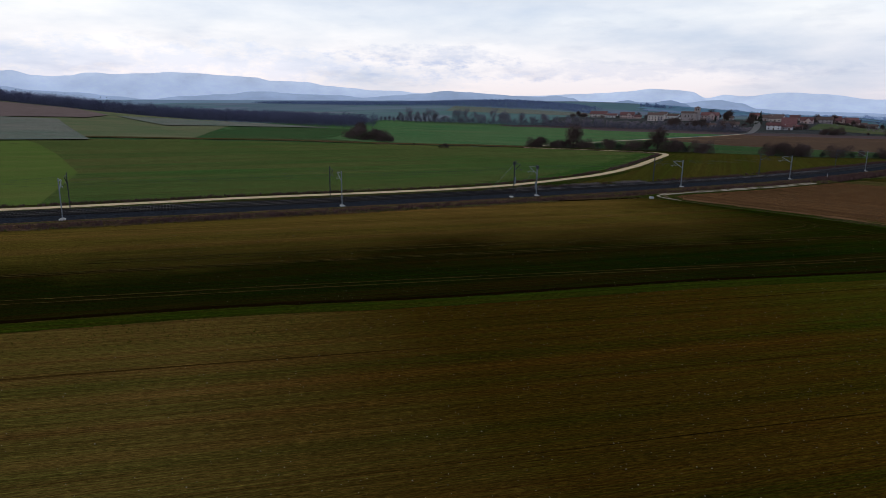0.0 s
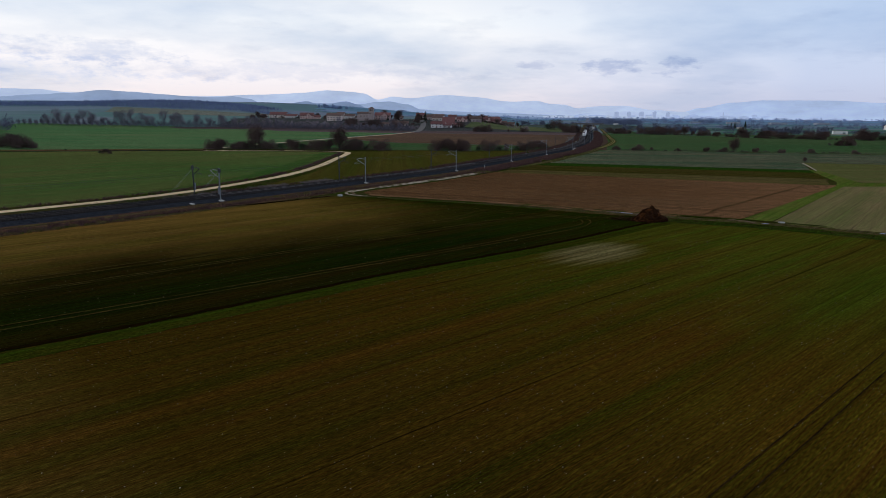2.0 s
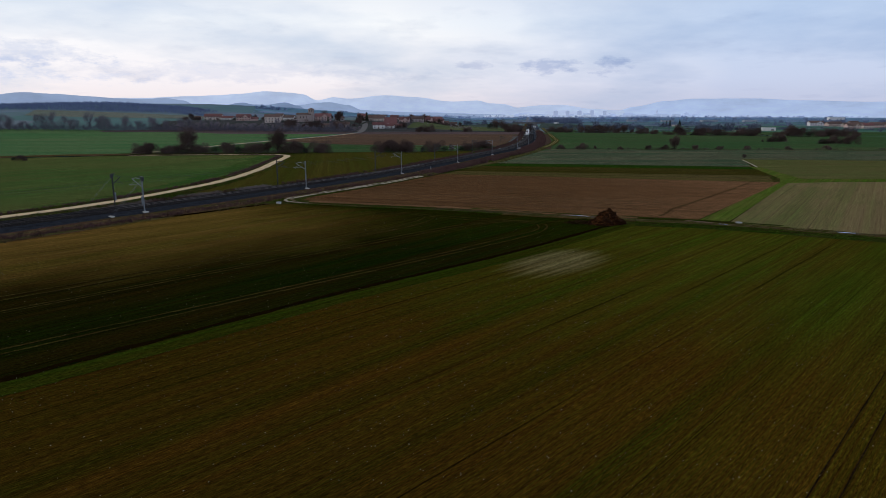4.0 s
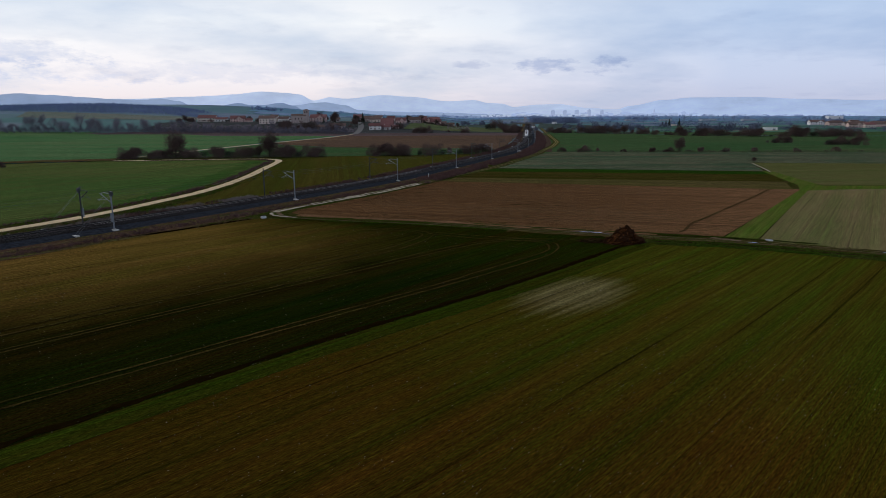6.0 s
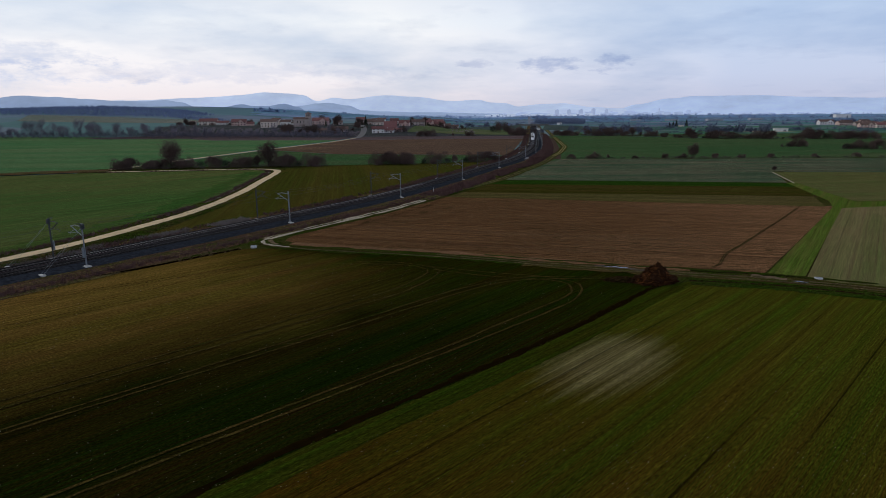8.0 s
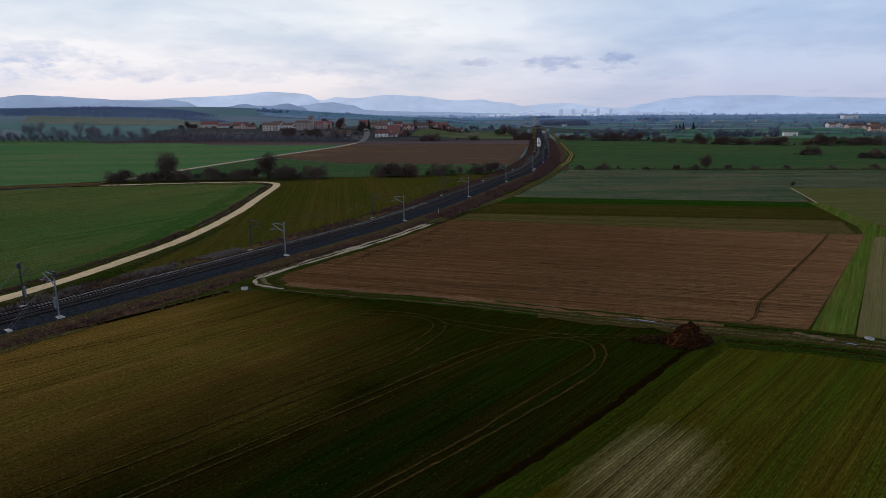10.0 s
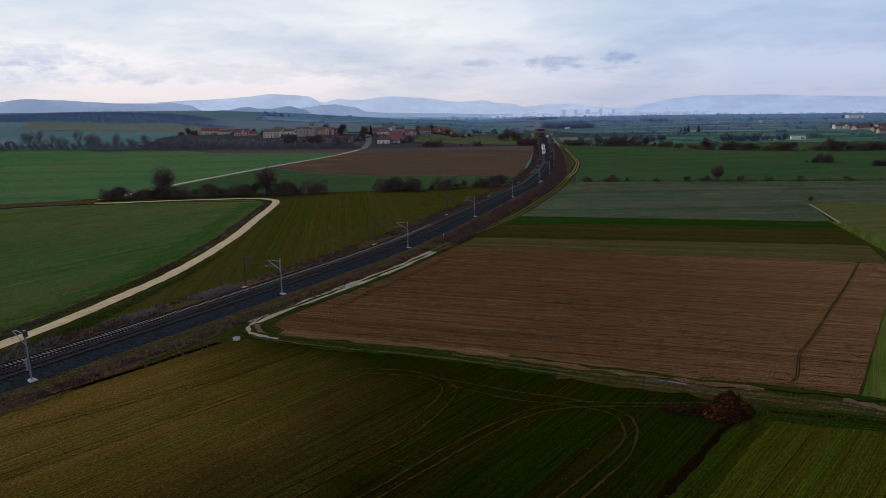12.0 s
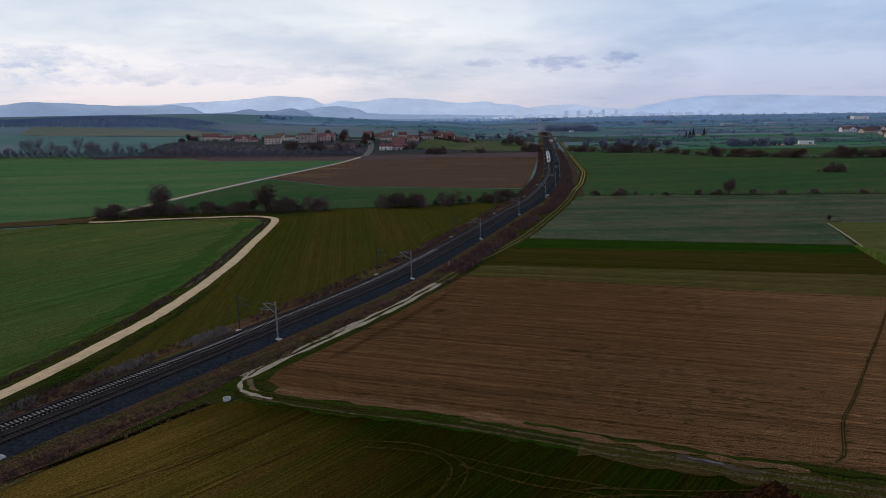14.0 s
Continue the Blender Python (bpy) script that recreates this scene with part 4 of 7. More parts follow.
for side in (1, -1):
    for r in (0.87, -0.87):
        swept("steel_rail", OFFS[side] + r, I_PROF, 200, S_END, 4.0, RAIL_TOP - 0.16, M["rail"], "dark rusty steel rail of the double track")
        # flat dark strip under each rail, painted where its shadow lies
        swept("rail_shade_strip", OFFS[side] + r, [(-0.2, 0.0), (-0.17, 0.022), (0.17, 0.022), (0.2, 0.0)], 250, S_END - 420, 4.0, RAIL_TOP - 0.17 if side > 0 else RAIL_TOP - 0.245, M["grime"], "dark strip standing in for the shadow along a rail")

SL = [(-1.3, -0.13, 0), (1.3, -0.13, 0), (1.3, 0.13, 0), (-1.3, 0.13, 0), (-1.27, -0.09, 0.12), (-0.5, -0.09, 0.12), (-0.5, 0.09, 0.12), (-1.27, 0.09, 0.12),
      (0.5, -0.09, 0.12), (1.27, -0.09, 0.12), (1.27, 0.09, 0.12), (0.5, 0.09, 0.12), (-0.3, -0.08, 0.085), (0.3, -0.08, 0.085), (0.3, 0.08, 0.085), (-0.3, 0.08, 0.085)]
SLF = [(4, 5, 6, 7), (8, 9, 10, 11), (12, 13, 14, 15), (5, 12, 15, 6), (13, 8, 11, 14), (0, 1, 9, 8, 13, 12, 5, 4), (2, 3, 7, 6, 15, 14, 11, 10), (1, 2, 10, 9), (3, 0, 4, 7)]
# Darkened copy of the sleeper colour for sleepers outside the near stretch.
M["sleeper_outer"] = plain_mat("darker_sleeper", (0.105, 0.098, 0.098), 0.9, 0.1, 0.3, 2.0)
sleeper_mesh = py_mesh("sleeper", SL, SLF)
sleeper_mesh.materials.append(M["sleeper"])
M["sleeper_dark"] = plain_mat("stained_sleeper", (0.036, 0.034, 0.034), 0.9, 0.15, 0.3, 2.0, by_object=0.3)
sleeper_dark_mesh = py_mesh("sleeper_dark", SL, SLF)
sleeper_dark_mesh.materials.append(M["sleeper_dark"])


def track_bed(side, mesh, mat, label):
    e = tagged(new("railway_track"), label, "railway track", kind="structure")
    rnd = random.Random(5 + side)
    verts, faces = [], []
    s = 250.0
    while s < S_END - 420:
        p, d, n = at_station(s, OFFS[side])
        ang = math.atan2(n.y, n.x) + rnd.uniform(-0.012, 0.012)
        z = RAIL_TOP - 0.28 + rnd.uniform(-0.012, 0.01)
        m = Matrix.Translation((p.x, p.y, z)) @ Matrix.Rotation(ang, 4, "Z")
        if S_NEAR0 <= s <= S_NEAR1:
            o = new("sleeper", mesh)
            o.parent = e
            o.matrix_basis = m
        else:
            b = len(verts)
            verts += [tuple(m @ Vector(v)) for v in SL]
            faces += [tuple(b + i for i in f) for f in SLF]
        s += 0.6
    tagged(mesh_part("sleepers", py_mesh("sleepers", verts, faces), mat, e), kind="stuff")


# ---- overhead line ----
def mast_thing(dark, reach, weight):
    # West-side masts: their backlit darkness is put into the steel colour.
    mat = M["darksteel"] if dark else M["galv"]
    word = "backlit dark" if dark else "galvanised grey"
    e = empty("catenary_mast", Matrix(), f"{word} steel catenary mast with bracket beside the track", "mast", "masts along the railway")
    bm = bmesh.new()
    for ox in (-0.09, 0.09):
        add_box(bm, (0.055, 0.15, 7.3), (ox * 1.2, 0, 3.75))
    for k in range(9):
        add_box(bm, (0.19, 0.014, 0.10), (0, 0.06, 0.6 + k * 0.8))
        add_box(bm, (0.19, 0.014, 0.10), (0, -0.06, 0.6 + k * 0.8))
        add_rod(bm, (-0.12, 0.075, 0.65 + k * 0.78), (0.12, 0.075, 1.35 + k * 0.78), 0.018, sides=4)
    add_box(bm, (0.34, 0.26, 0.05), (0, 0, 7.42))
    part("pole", bm, mat, e)
    bm = bmesh.new()
    add_box(bm, (1.5, 1.1, 0.5), (0, 0, -0.12), bev=0.08)
    add_box(bm, (0.6, 0.6, 0.12), (0, 0, 0.19), bev=0.03)
    part("foundation", bm, M["concrete"], e, "pale concrete footing")
    bm = bmesh.new()
    add_rod(bm, (0.15, 0, 6.9), (reach * 0.55, 0, 7.05), 0.07)
    add_rod(bm, (reach * 0.55, 0, 7.05), (reach * 0.86, 0, 6.75), 0.07)
    add_rod(bm, (0.15, 0, 5.3), (reach * 0.86, 0, 6.8), 0.08)
    add_rod(bm, (reach * 0.35, 0, 5.75), (reach * 1.12, 0, 5.55), 0.035)
    add_rod(bm, (reach * 0.55, 0, 6.3), (reach * 1.02, 0, 5.57), 0.03)
    add_rod(bm, (reach * 1.12, 0, 5.55), (reach * 0.9, 0, 5.3), 0.025)
    part("cantilever", bm, mat, e)
    for z in (6.92, 5.42):
        bm = bmesh.new()
        for k in range(5):
            add_rod(bm, (0.35 + k * 0.09, 0, z + 0.02 * k), (0.39 + k * 0.09, 0, z + 0.02 * k), 0.09, sides=8)
        part("insulator", bm, M["insulator"], e)
    if weight:
        bm = bmesh.new()
        for k in range(8):
            add_rod(bm, (-0.02, 0.34, 1.6 + k * 0.22), (-0.02, 0.34, 1.8 + k * 0.22), 0.17, sides=10)
        add_rod(bm, (-0.02, 0.34, 3.3), (-0.02, 0.34, 6.4), 0.012, sides=4)
        part("counterweight", bm, M["galv"], e, "grey stacked tension weights")
        bm = bmesh.new()
        add_box(bm, (0.5, 0.5, 0.9), (0.0, -0.1, 6.9), bev=0.05)
        for k in range(4):
            add_rod(bm, (-0.5 + k * 0.33, -0.3, 6.75), (-0.42 + k * 0.33, 0.5, 7.6), 0.03, sides=5)
        part("pulley", bm, M["darksteel"], e)
        for ox in (-0.45, 0.45):
            bm = bmesh.new()
            add_rod(bm, (ox * 0.3, 0, 6.8), (ox - 0.2, -7.2, 0.15), 0.016, sides=5)
            part("guy_wire", bm, M["galv"], e)
        bm = bmesh.new()
        add_box(bm, (1.6, 0.7, 0.3), (-0.2, -7.3, 0.02), bev=0.05)
        part("anchor_block", bm, M["concrete"], e, "pale concrete anchor block")
    return e


MAST_S = [station_of(*q) for q in ((-118.9, -25.1), (-91, 18.9), (-66, 61), (-42.6, 104.4), (-20.8, 149), (-2, 201), (15, 252.3), (32.3, 306))]
MAST_S = [MAST_S[0] - 104, MAST_S[0] - 52] + MAST_S
while MAST_S[-1] < S_END - 60:
    MAST_S.append(MAST_S[-1] + 53)
protos = {}
for k, s in enumerate(MAST_S):
    for side in (-1, 1):
        anchored = k == 4
        key = (side, anchored)
        off = 7.35 if side < 0 else 3.05
        p, d, n = at_station(s, -off if side < 0 else off)
        # local x points at the tracks
        ang = math.atan2(-n.y * side, -n.x * side)
        m = Matrix.Translation((p.x, p.y, 0.72 if side < 0 else 0.82)) @ Matrix.Rotation(ang, 4, "Z")
        if key not in protos:
            protos[key] = mast_thing(side > 0, 3.9 if side < 0 else 3.3, anchored)
            if anchored and side < 0:
                for c in protos[key].children:
                    if c.name.split(".")[0] in ("guy_wire", "anchor_block"):
                        c.matrix_basis = Matrix.Rotation(math.pi, 4, "Z")
            protos[key].matrix_basis = m
        else:
            copy_thing(protos[key], m)

e = tagged(new("overhead_wires"), "thin dark overhead contact wires above both tracks", "overhead line", kind="structure")
for side in (1, -1):
    for name, drop, zc in (("messenger_wire", 0.9, 7.75), ("contact_wire", 0.05, 6.55)):
        bm = bmesh.new()
        for sa, sb in zip(MAST_S[:16], MAST_S[1:17]):
            prev = None
            for k in range(7):
                t = k / 6
                p, d, n = at_station(sa + (sb - sa) * t, OFFS[side])
                q = (p.x, p.y, zc - drop * 4 * t * (1 - t))
                if prev:
                    add_rod(bm, prev, q, 0.012, sides=3)
                prev = q
        part(name, bm, M["wire"], e)


# ---- train ----
M["train_white"] = plain_mat("white_train_paint", (0.78, 0.78, 0.79), 0.3, 0.5, 0.05, 0.5)
M["train_dark"] = plain_mat("dark_train_glass_band", (0.012, 0.013, 0.017), 0.15, 0.5, 0.1, 0.5)
M["train_glass"] = plain_mat("tinted_train_window", (0.05, 0.07, 0.11), 0.06, 0.8, 0.1, 0.5)
M["train_red"] = plain_mat("crimson_stripe", (0.26, 0.02, 0.05), 0.35, 0.5, 0.05, 0.5)
M["train_roof"] = plain_mat("grey_train_roof", (0.40, 0.41, 0.42), 0.6, 0.4, 0.25, 0.5)
M["train_under"] = plain_mat("grimy_underframe", (0.03, 0.028, 0.027), 0.8, 0.2, 0.4, 0.6)
M["train_lamp"] = plain_mat("headlamp_glass", (0.6, 0.6, 0.58), 0.1, 0.8, 0.05, 0.5)

CAR_L, CAR_W = 25.9, 2.92
# half section, from the sill over the shoulder to the roof ridge
SECT = [(1.28, 0.25), (1.40, 0.55), (1.46, 1.2), (1.46, 1.75), (1.44, 2.3), (1.36, 2.75), (1.16, 3.12), (0.80, 3.36), (0.40, 3.47), (0.0, 3.5)]


def loft(rings):
    bm = bmesh.new()
    rows = [[bm.verts.new(v) for v in r] for r in rings]
    for a, b in zip(rows, rows[1:]):
        for i in range(len(a) - 1):
            bm.faces.new((a[i], a[i + 1], b[i + 1], b[i]))
    bm.faces.new(rows[0][::-1])
    bm.faces.new(rows[-1])
    bmesh.ops.recalc_face_normals(bm, faces=bm.faces)
    return bm


def car_rings(nose):
    full = SECT + [(-y, z) for y, z in SECT[::-1][1:]]
    rings = []
    xs = [(-CAR_L / 2, 1, 1)]
    xs += [(CAR_L / 2, 1, 1)] if not nose else [(CAR_L / 2 - 5.2, 1, 1), (CAR_L / 2 - 3.9, 0.985, 0.97), (CAR_L / 2 - 2.6, 0.95, 0.84), (CAR_L / 2 - 1.4, 0.88, 0.66), (CAR_L / 2 - 0.5, 0.74, 0.50), (CAR_L / 2 + 0.1, 0.48, 0.36)]
    for x, sy, sz in xs:
        rings.append([(x, y * sy, min(z, 0.25 + (3.25) * sz) if z > 1.2 else z * (0.55 + 0.45 * min(1, sz * 1.5)) + (0.12 if sz < 0.6 else 0)) for y, z in full])
    return rings


def car_part(train, m, nose, kind):
    car = part("car", loft(car_rings(nose)), M["train_white"], train, "white streamlined car" if nose else "white intermediate car")
    car.matrix_basis = m
    x0, x1 = -CAR_L / 2 + 0.5, CAR_L / 2 - (5.0 if nose else 0.5)
    for sgn in (1, -1):
        bm = bmesh.new()
        add_box(bm, (x1 - x0, 0.03, 0.78), ((x0 + x1) / 2, sgn * 1.462, 1.98))
        part("window_band", bm, M["train_dark"], car, "dark continuous window band")
        gap = (x0 + x1) / 2 - 1.0
        x = x0 + 1.2
        while x < x1 - 1.3:
            if abs(x + 0.7 - gap) > 2.6:
                bm = bmesh.new()
                add_box(bm, (1.35, 0.02, 0.62), (x + 0.7, sgn * 1.482, 1.98), bev=0.008)
                part("window", bm, M["train_glass"], car)
            x += 1.95
        bm = bmesh.new()
        add_box(bm, (x1 - x0 + (3.2 if nose else 0.6), 0.02, 0.10), ((x0 + x1) / 2 + (1.4 if nose else 0), sgn * 1.452, 1.12))
        add_box(bm, (x1 - x0 + (3.2 if nose else 0.6), 0.02, 0.05), ((x0 + x1) / 2 + (1.4 if nose else 0), sgn * 1.45, 0.92))
        part("stripe", bm, M["train_red"], car, "thin crimson stripe")
        bm = bmesh.new()
        add_box(bm, (1.1, 0.04, 2.0), (gap + 2.0, sgn * 1.475, 1.55), bev=0.02)
        add_box(bm, (1.2, 0.1, 0.7), (gap + 2.0, sgn * 1.43, 0.38), bev=0.03)
        part("door", bm, M["train_white"], car, "white plug door")
    bm = bmesh.new()
    add_box(bm, (x1 - x0 + 0.4, 1.5, 0.1), ((x0 + x1) / 2, 0, 3.48), bev=0.03)
    for k in range(4):
        add_box(bm, (2.6, 1.25, 0.22), (x0 + 3 + k * (x1 - x0 - 6) / 3, 0, 3.58), bev=0.06)
    part("roof_fairing", bm, M["train_roof"], car, "grey roof with equipment boxes")
    for bx in (-CAR_L / 2 + 4.2, CAR_L / 2 - (6.2 if nose else 4.2)):
        bm = bmesh.new()
        add_box(bm, (3.0, 2.3, 0.35), (bx, 0, -0.05), bev=0.06)
        for wx in (-1.2, 1.2):
            for wy in (-0.87, 0.87):
                add_rod(bm, (bx + wx, wy - 0.06, -0.22), (bx + wx, wy + 0.06, -0.22), 0.43, sides=14)
        part("bogie", bm, M["train_under"], car)
    bm = bmesh.new()
    add_box(bm, (CAR_L - 12, 2.4, 0.6), (0, 0, 0.05), bev=0.1)
    part("underframe_box", bm, M["train_under"], car)
    bm = bmesh.new()
    add_box(bm, (0.5, 2.5, 2.9), (-CAR_L / 2 - 0.22, 0, 1.75), bev=0.06)
    part("gangway", bm, M["train_under"], car, "black rubber gangway bellows")
    if not nose:
        bm = bmesh.new()
        add_box(bm, (0.5, 2.5, 2.9), (CAR_L / 2 + 0.22, 0, 1.75), bev=0.06)
        part("gangway", bm, M["train_under"], car, "black rubber gangway bellows")
    if kind == "pantograph":
        bm = bmesh.new()
        add_rod(bm, (-9.5, 0, 3.6), (-8.3, 0, 4.35), 0.05)
        add_rod(bm, (-8.3, 0, 4.35), (-9.6, 0, 5.1), 0.04)
        add_box(bm, (0.3, 1.6, 0.06), (-9.6, 0, 5.12))
        add_box(bm, (2.2, 1.4, 0.12), (-9.2, 0, 3.58), bev=0.03)
        part("pantograph", bm, M["darksteel"], car, "dark folding current collector")
    if nose:
        top = [(CAR_L / 2 - 4.0, 0.9, 3.39), (CAR_L / 2 - 1.75, 0.78, 2.6)]
        bm = bmesh.new()
        a = [bm.verts.new((x, y, z)) for x, w, z in top for y in (w, -w)]
        bm.faces.new((a[0], a[2], a[3], a[1]))
        r = bmesh.ops.extrude_face_region(bm, geom=bm.faces[:])
        bmesh.ops.translate(bm, vec=(0.1, 0, 0.12), verts=[v for v in r["geom"] if isinstance(v, bmesh.types.BMVert)])
        part("windscreen", bm, M["train_dark"], car, "dark raked windscreen")
        for sgn in (1, -1):
            bm = bmesh.new()
            add_box(bm, (0.4, 0.35, 0.16), (CAR_L / 2 - 0.55, sgn * 0.75, 1.62), bev=0.05)
            part("headlight", bm, M["train_lamp"], car)
    return car


train = empty("train", Matrix(), "white four-car electric train with dark window band and crimson stripe", "train")
s_tail = station_of(68.5, 505)
for k in range(4):
    sc = s_tail + 13.6 + k * 26.85
    p, d, n = at_station(sc, OFFS[1])
    ang = math.atan2(d.y, d.x) + (math.pi if k == 0 else 0)
    m = Matrix.Translation((p.x, p.y, RAIL_TOP + 0.62)) @ Matrix.Rotation(ang, 4, "Z")
    car_part(train, m, k in (0, 3), "pantograph" if k in (1, 2) else "")


# ---- things in the fields ----
def lumpy(name, rx, ry, rz, seed, mat, rough=0.25, freq=0.5, subdiv=5):
    bm = bmesh.new()
    bmesh.ops.create_icosphere(bm, subdivisions=subdiv, radius=1.0)
    for v in bm.verts:
        c = v.co.copy()
        w = 1 + rough * (noise.noise(c * 2.2 + Vector((seed, 0, 0))) + 0.6 * noise.noise(c * 6 + Vector((0, seed, 0))) + 0.45 * noise.noise(c * 16))
        v.co = Vector((c.x * rx * w, c.y * ry * w, max(-0.05, c.z) * rz * w))
    return bm


def dung_heap():
    e = empty("dung_heap", pose(34.7, 49.5, 0.1, 0, 0, 15) @ Matrix.Diagonal((1.1, 1.06, 0.92, 1)), "reddish brown heap of dung and straw at the field corner", "heap")
    bm = lumpy("heap", 2.9, 2.1, 2.3, 3.0, M["dung"], 0.46, subdiv=6)
    for v in bm.verts:
        r = math.hypot(v.co.x / 2.9, v.co.y / 2.1)
        lump = 0.30 * noise.noise(v.co * 1.7) + 0.22 * abs(noise.noise(v.co * 4.1 + Vector((3, 1, 0)))) + 0.10 * noise.noise(v.co * 9.0)
        v.co.z = max(-0.05, v.co.z * (1.22 - 0.72 * min(1, r)) + (lump if v.co.z > 0.15 else 0))
        v.co += Vector((noise.noise(v.co * 2.6), noise.noise(v.co * 2.6 + Vector((9, 0, 0))), 0)) * 0.16
    part("mound", bm, M["dung"], e)
    bm = lumpy("spill", 2.6, 1.2, 0.5, 9.0, M["dung"], 0.4, subdiv=4)
    o = part("spill", bm, M["furrow"], e, "dark wet spill of soil")
    o.matrix_basis = pose(-4.0, 1.9, 0, 0, 0, -20)
    rnd = random.Random(4)
    verts, faces = [], []
    for i in range(4200):
        a, r = rnd.uniform(0, 6.28), math.sqrt(rnd.random()) * 1.04
        x, y = 2.85 * r * math.cos(a), 2.05 * r * math.sin(a)
        z = 2.3 * math.sqrt(max(0, 1 - r * r)) * (1.2 - 0.72 * min(1, r)) + rnd.uniform(-0.12, 0.12)
        s = rnd.uniform(0.05, 0.2) * (1.8 if rnd.random() < 0.12 else 1.0)
        b = len(verts)
        for k in range(3):
            verts.append((x + rnd.uniform(-s, s), y + rnd.uniform(-s, s), max(0.02, z + rnd.uniform(-s, s))))
        faces.append((b, b + 1, b + 2))
    tagged(mesh_part("straw", py_mesh("straw", verts, faces), plain_mat("dark_straw", (0.130, 0.050, 0.017), 0.95, 0.05, 1.0, 2.2), e), kind="stuff")


dung_heap()


def well_ring(name, at, label, tilt=0):
    e = empty(name, at, label, "manhole")
    bm = bmesh.new()
    n = 28
    prof = [(0.78, -0.2), (0.78, 0.42), (0.74, 0.46), (0.6, 0.46)]
    rows = [[bm.verts.new((r * math.cos(6.2832 * i / n), r * math.sin(6.2832 * i / n), z)) for i in range(n)] for r, z in prof]
    for a, b in zip(rows, rows[1:]):
        for i in range(n):
            j = (i + 1) % n
            bm.faces.new((a[i], a[j], b[j], b[i]))
    part("ring", bm, M["concrete"], e)
    bm = bmesh.new()
    add_rod(bm, (0, 0, 0.36), (0, 0, 0.5), 0.62, 0.6, 24)
    for s in (-0.25, 0.25):
        add_box(bm, (0.06, 0.2, 0.05), (s, 0, 0.52))
    part("lid", bm, M["galv"], e, "grey concrete lid with lifting irons")


well_ring("concrete_manhole", pose(-36.6, 75.6, 0.12) @ Matrix.Diagonal((0.78, 0.78, 0.78, 1)), "round pale concrete manhole at the field corner")
well_ring("concrete_manhole", pose(60.5, 51.2, -0.05) @ Matrix.Diagonal((0.8, 0.8, 0.7, 1)), "low pale concrete manhole beside the farm lane")


def puddle(x, y, a, b, rot, seed):
    rnd = random.Random(seed)
    pts = [(a * math.cos(t) * rnd.uniform(0.6, 1.1), b * math.sin(t) * rnd.uniform(0.6, 1.1), 0) for t in np.linspace(0, 6.28, 22)[:-1]]
    bm = bmesh.new()
    c = bm.verts.new((0, 0, 0))
    vs = [bm.verts.new(q) for q in pts]
    for i in range(len(vs)):
        bm.faces.new((c, vs[i], vs[(i + 1) % len(vs)]))
    o = part("puddle", bm, M["puddle"])
    o.matrix_basis = pose(x, y, 0.24, 0, 0, rot)
    tagged(o, "small muddy puddle in the wheel rut reflecting the sky", "puddle", "puddles on the farm track")


puddle(31.5, 58.3, 1.7, 0.34, -24, 1)
puddle(29.4, 59.1, 0.9, 0.2, -20, 5)
puddle(56.6, 48.9, 1.0, 0.22, -24, 6)
puddle(75.0, 40.6, 1.8, 0.4, -24, 3)


def tyre_line(pts, width, mat, label, lift=0.1, seed=1):
    line = catmull(pts, 1.5)
    ribbon("tyre_mark", line, [(width / 2, lift), (0, lift + 0.012), (-width / 2, lift)], mat, label, "tyre mark", width * 0.25, seed)


M["pale_mark"] = crop_mat("pressed_soil", (0.084, 0.054, 0.016), (0.044, 0.044, 0.009), 30, 0.45, 0.5, None, 0.5, 22.0)
M["stubble_line"] = crop_mat("weedy_line", (0.075, 0.055, 0.024), (0.036, 0.048, 0.012), 57, 0.5, 0.5, None, 0.5, 23.0)
for w in (0.9, -0.9):
    tyre_line([(97.5 + w * 0.2, 129), (90.6 + w * 0.2, 119.1), (80 + w * 0.2, 104.5), (68.2 + w * 0.2, 88.7), (59.1 + w * 0.2, 76.4), (53.9 + w * 0.2, 69.8), (51.3 + w * 0.2, 65.2), (48.6 + w * 0.2, 60.2), (46.6, 58.6)], 0.15, M["stubble_line"], "dark weedy wheel line across the stubble", 0.16, 6)
    tyre_line([(86 + w, 28), (60 + w, -2), (30 + w, -36), (0 + w, -70), (-30 + w, -104)], 0.09, M["furrow"], "dark tramline pressed into the wheat", 0.1, 7)
    tyre_line([(-2 + w * 0.5, 138), (-14 + w * 0.5, 112), (-24 + w * 0.5, 92)], 0.16, M["furrow"], "dark furrow line in the stubble", 0.16, 8)
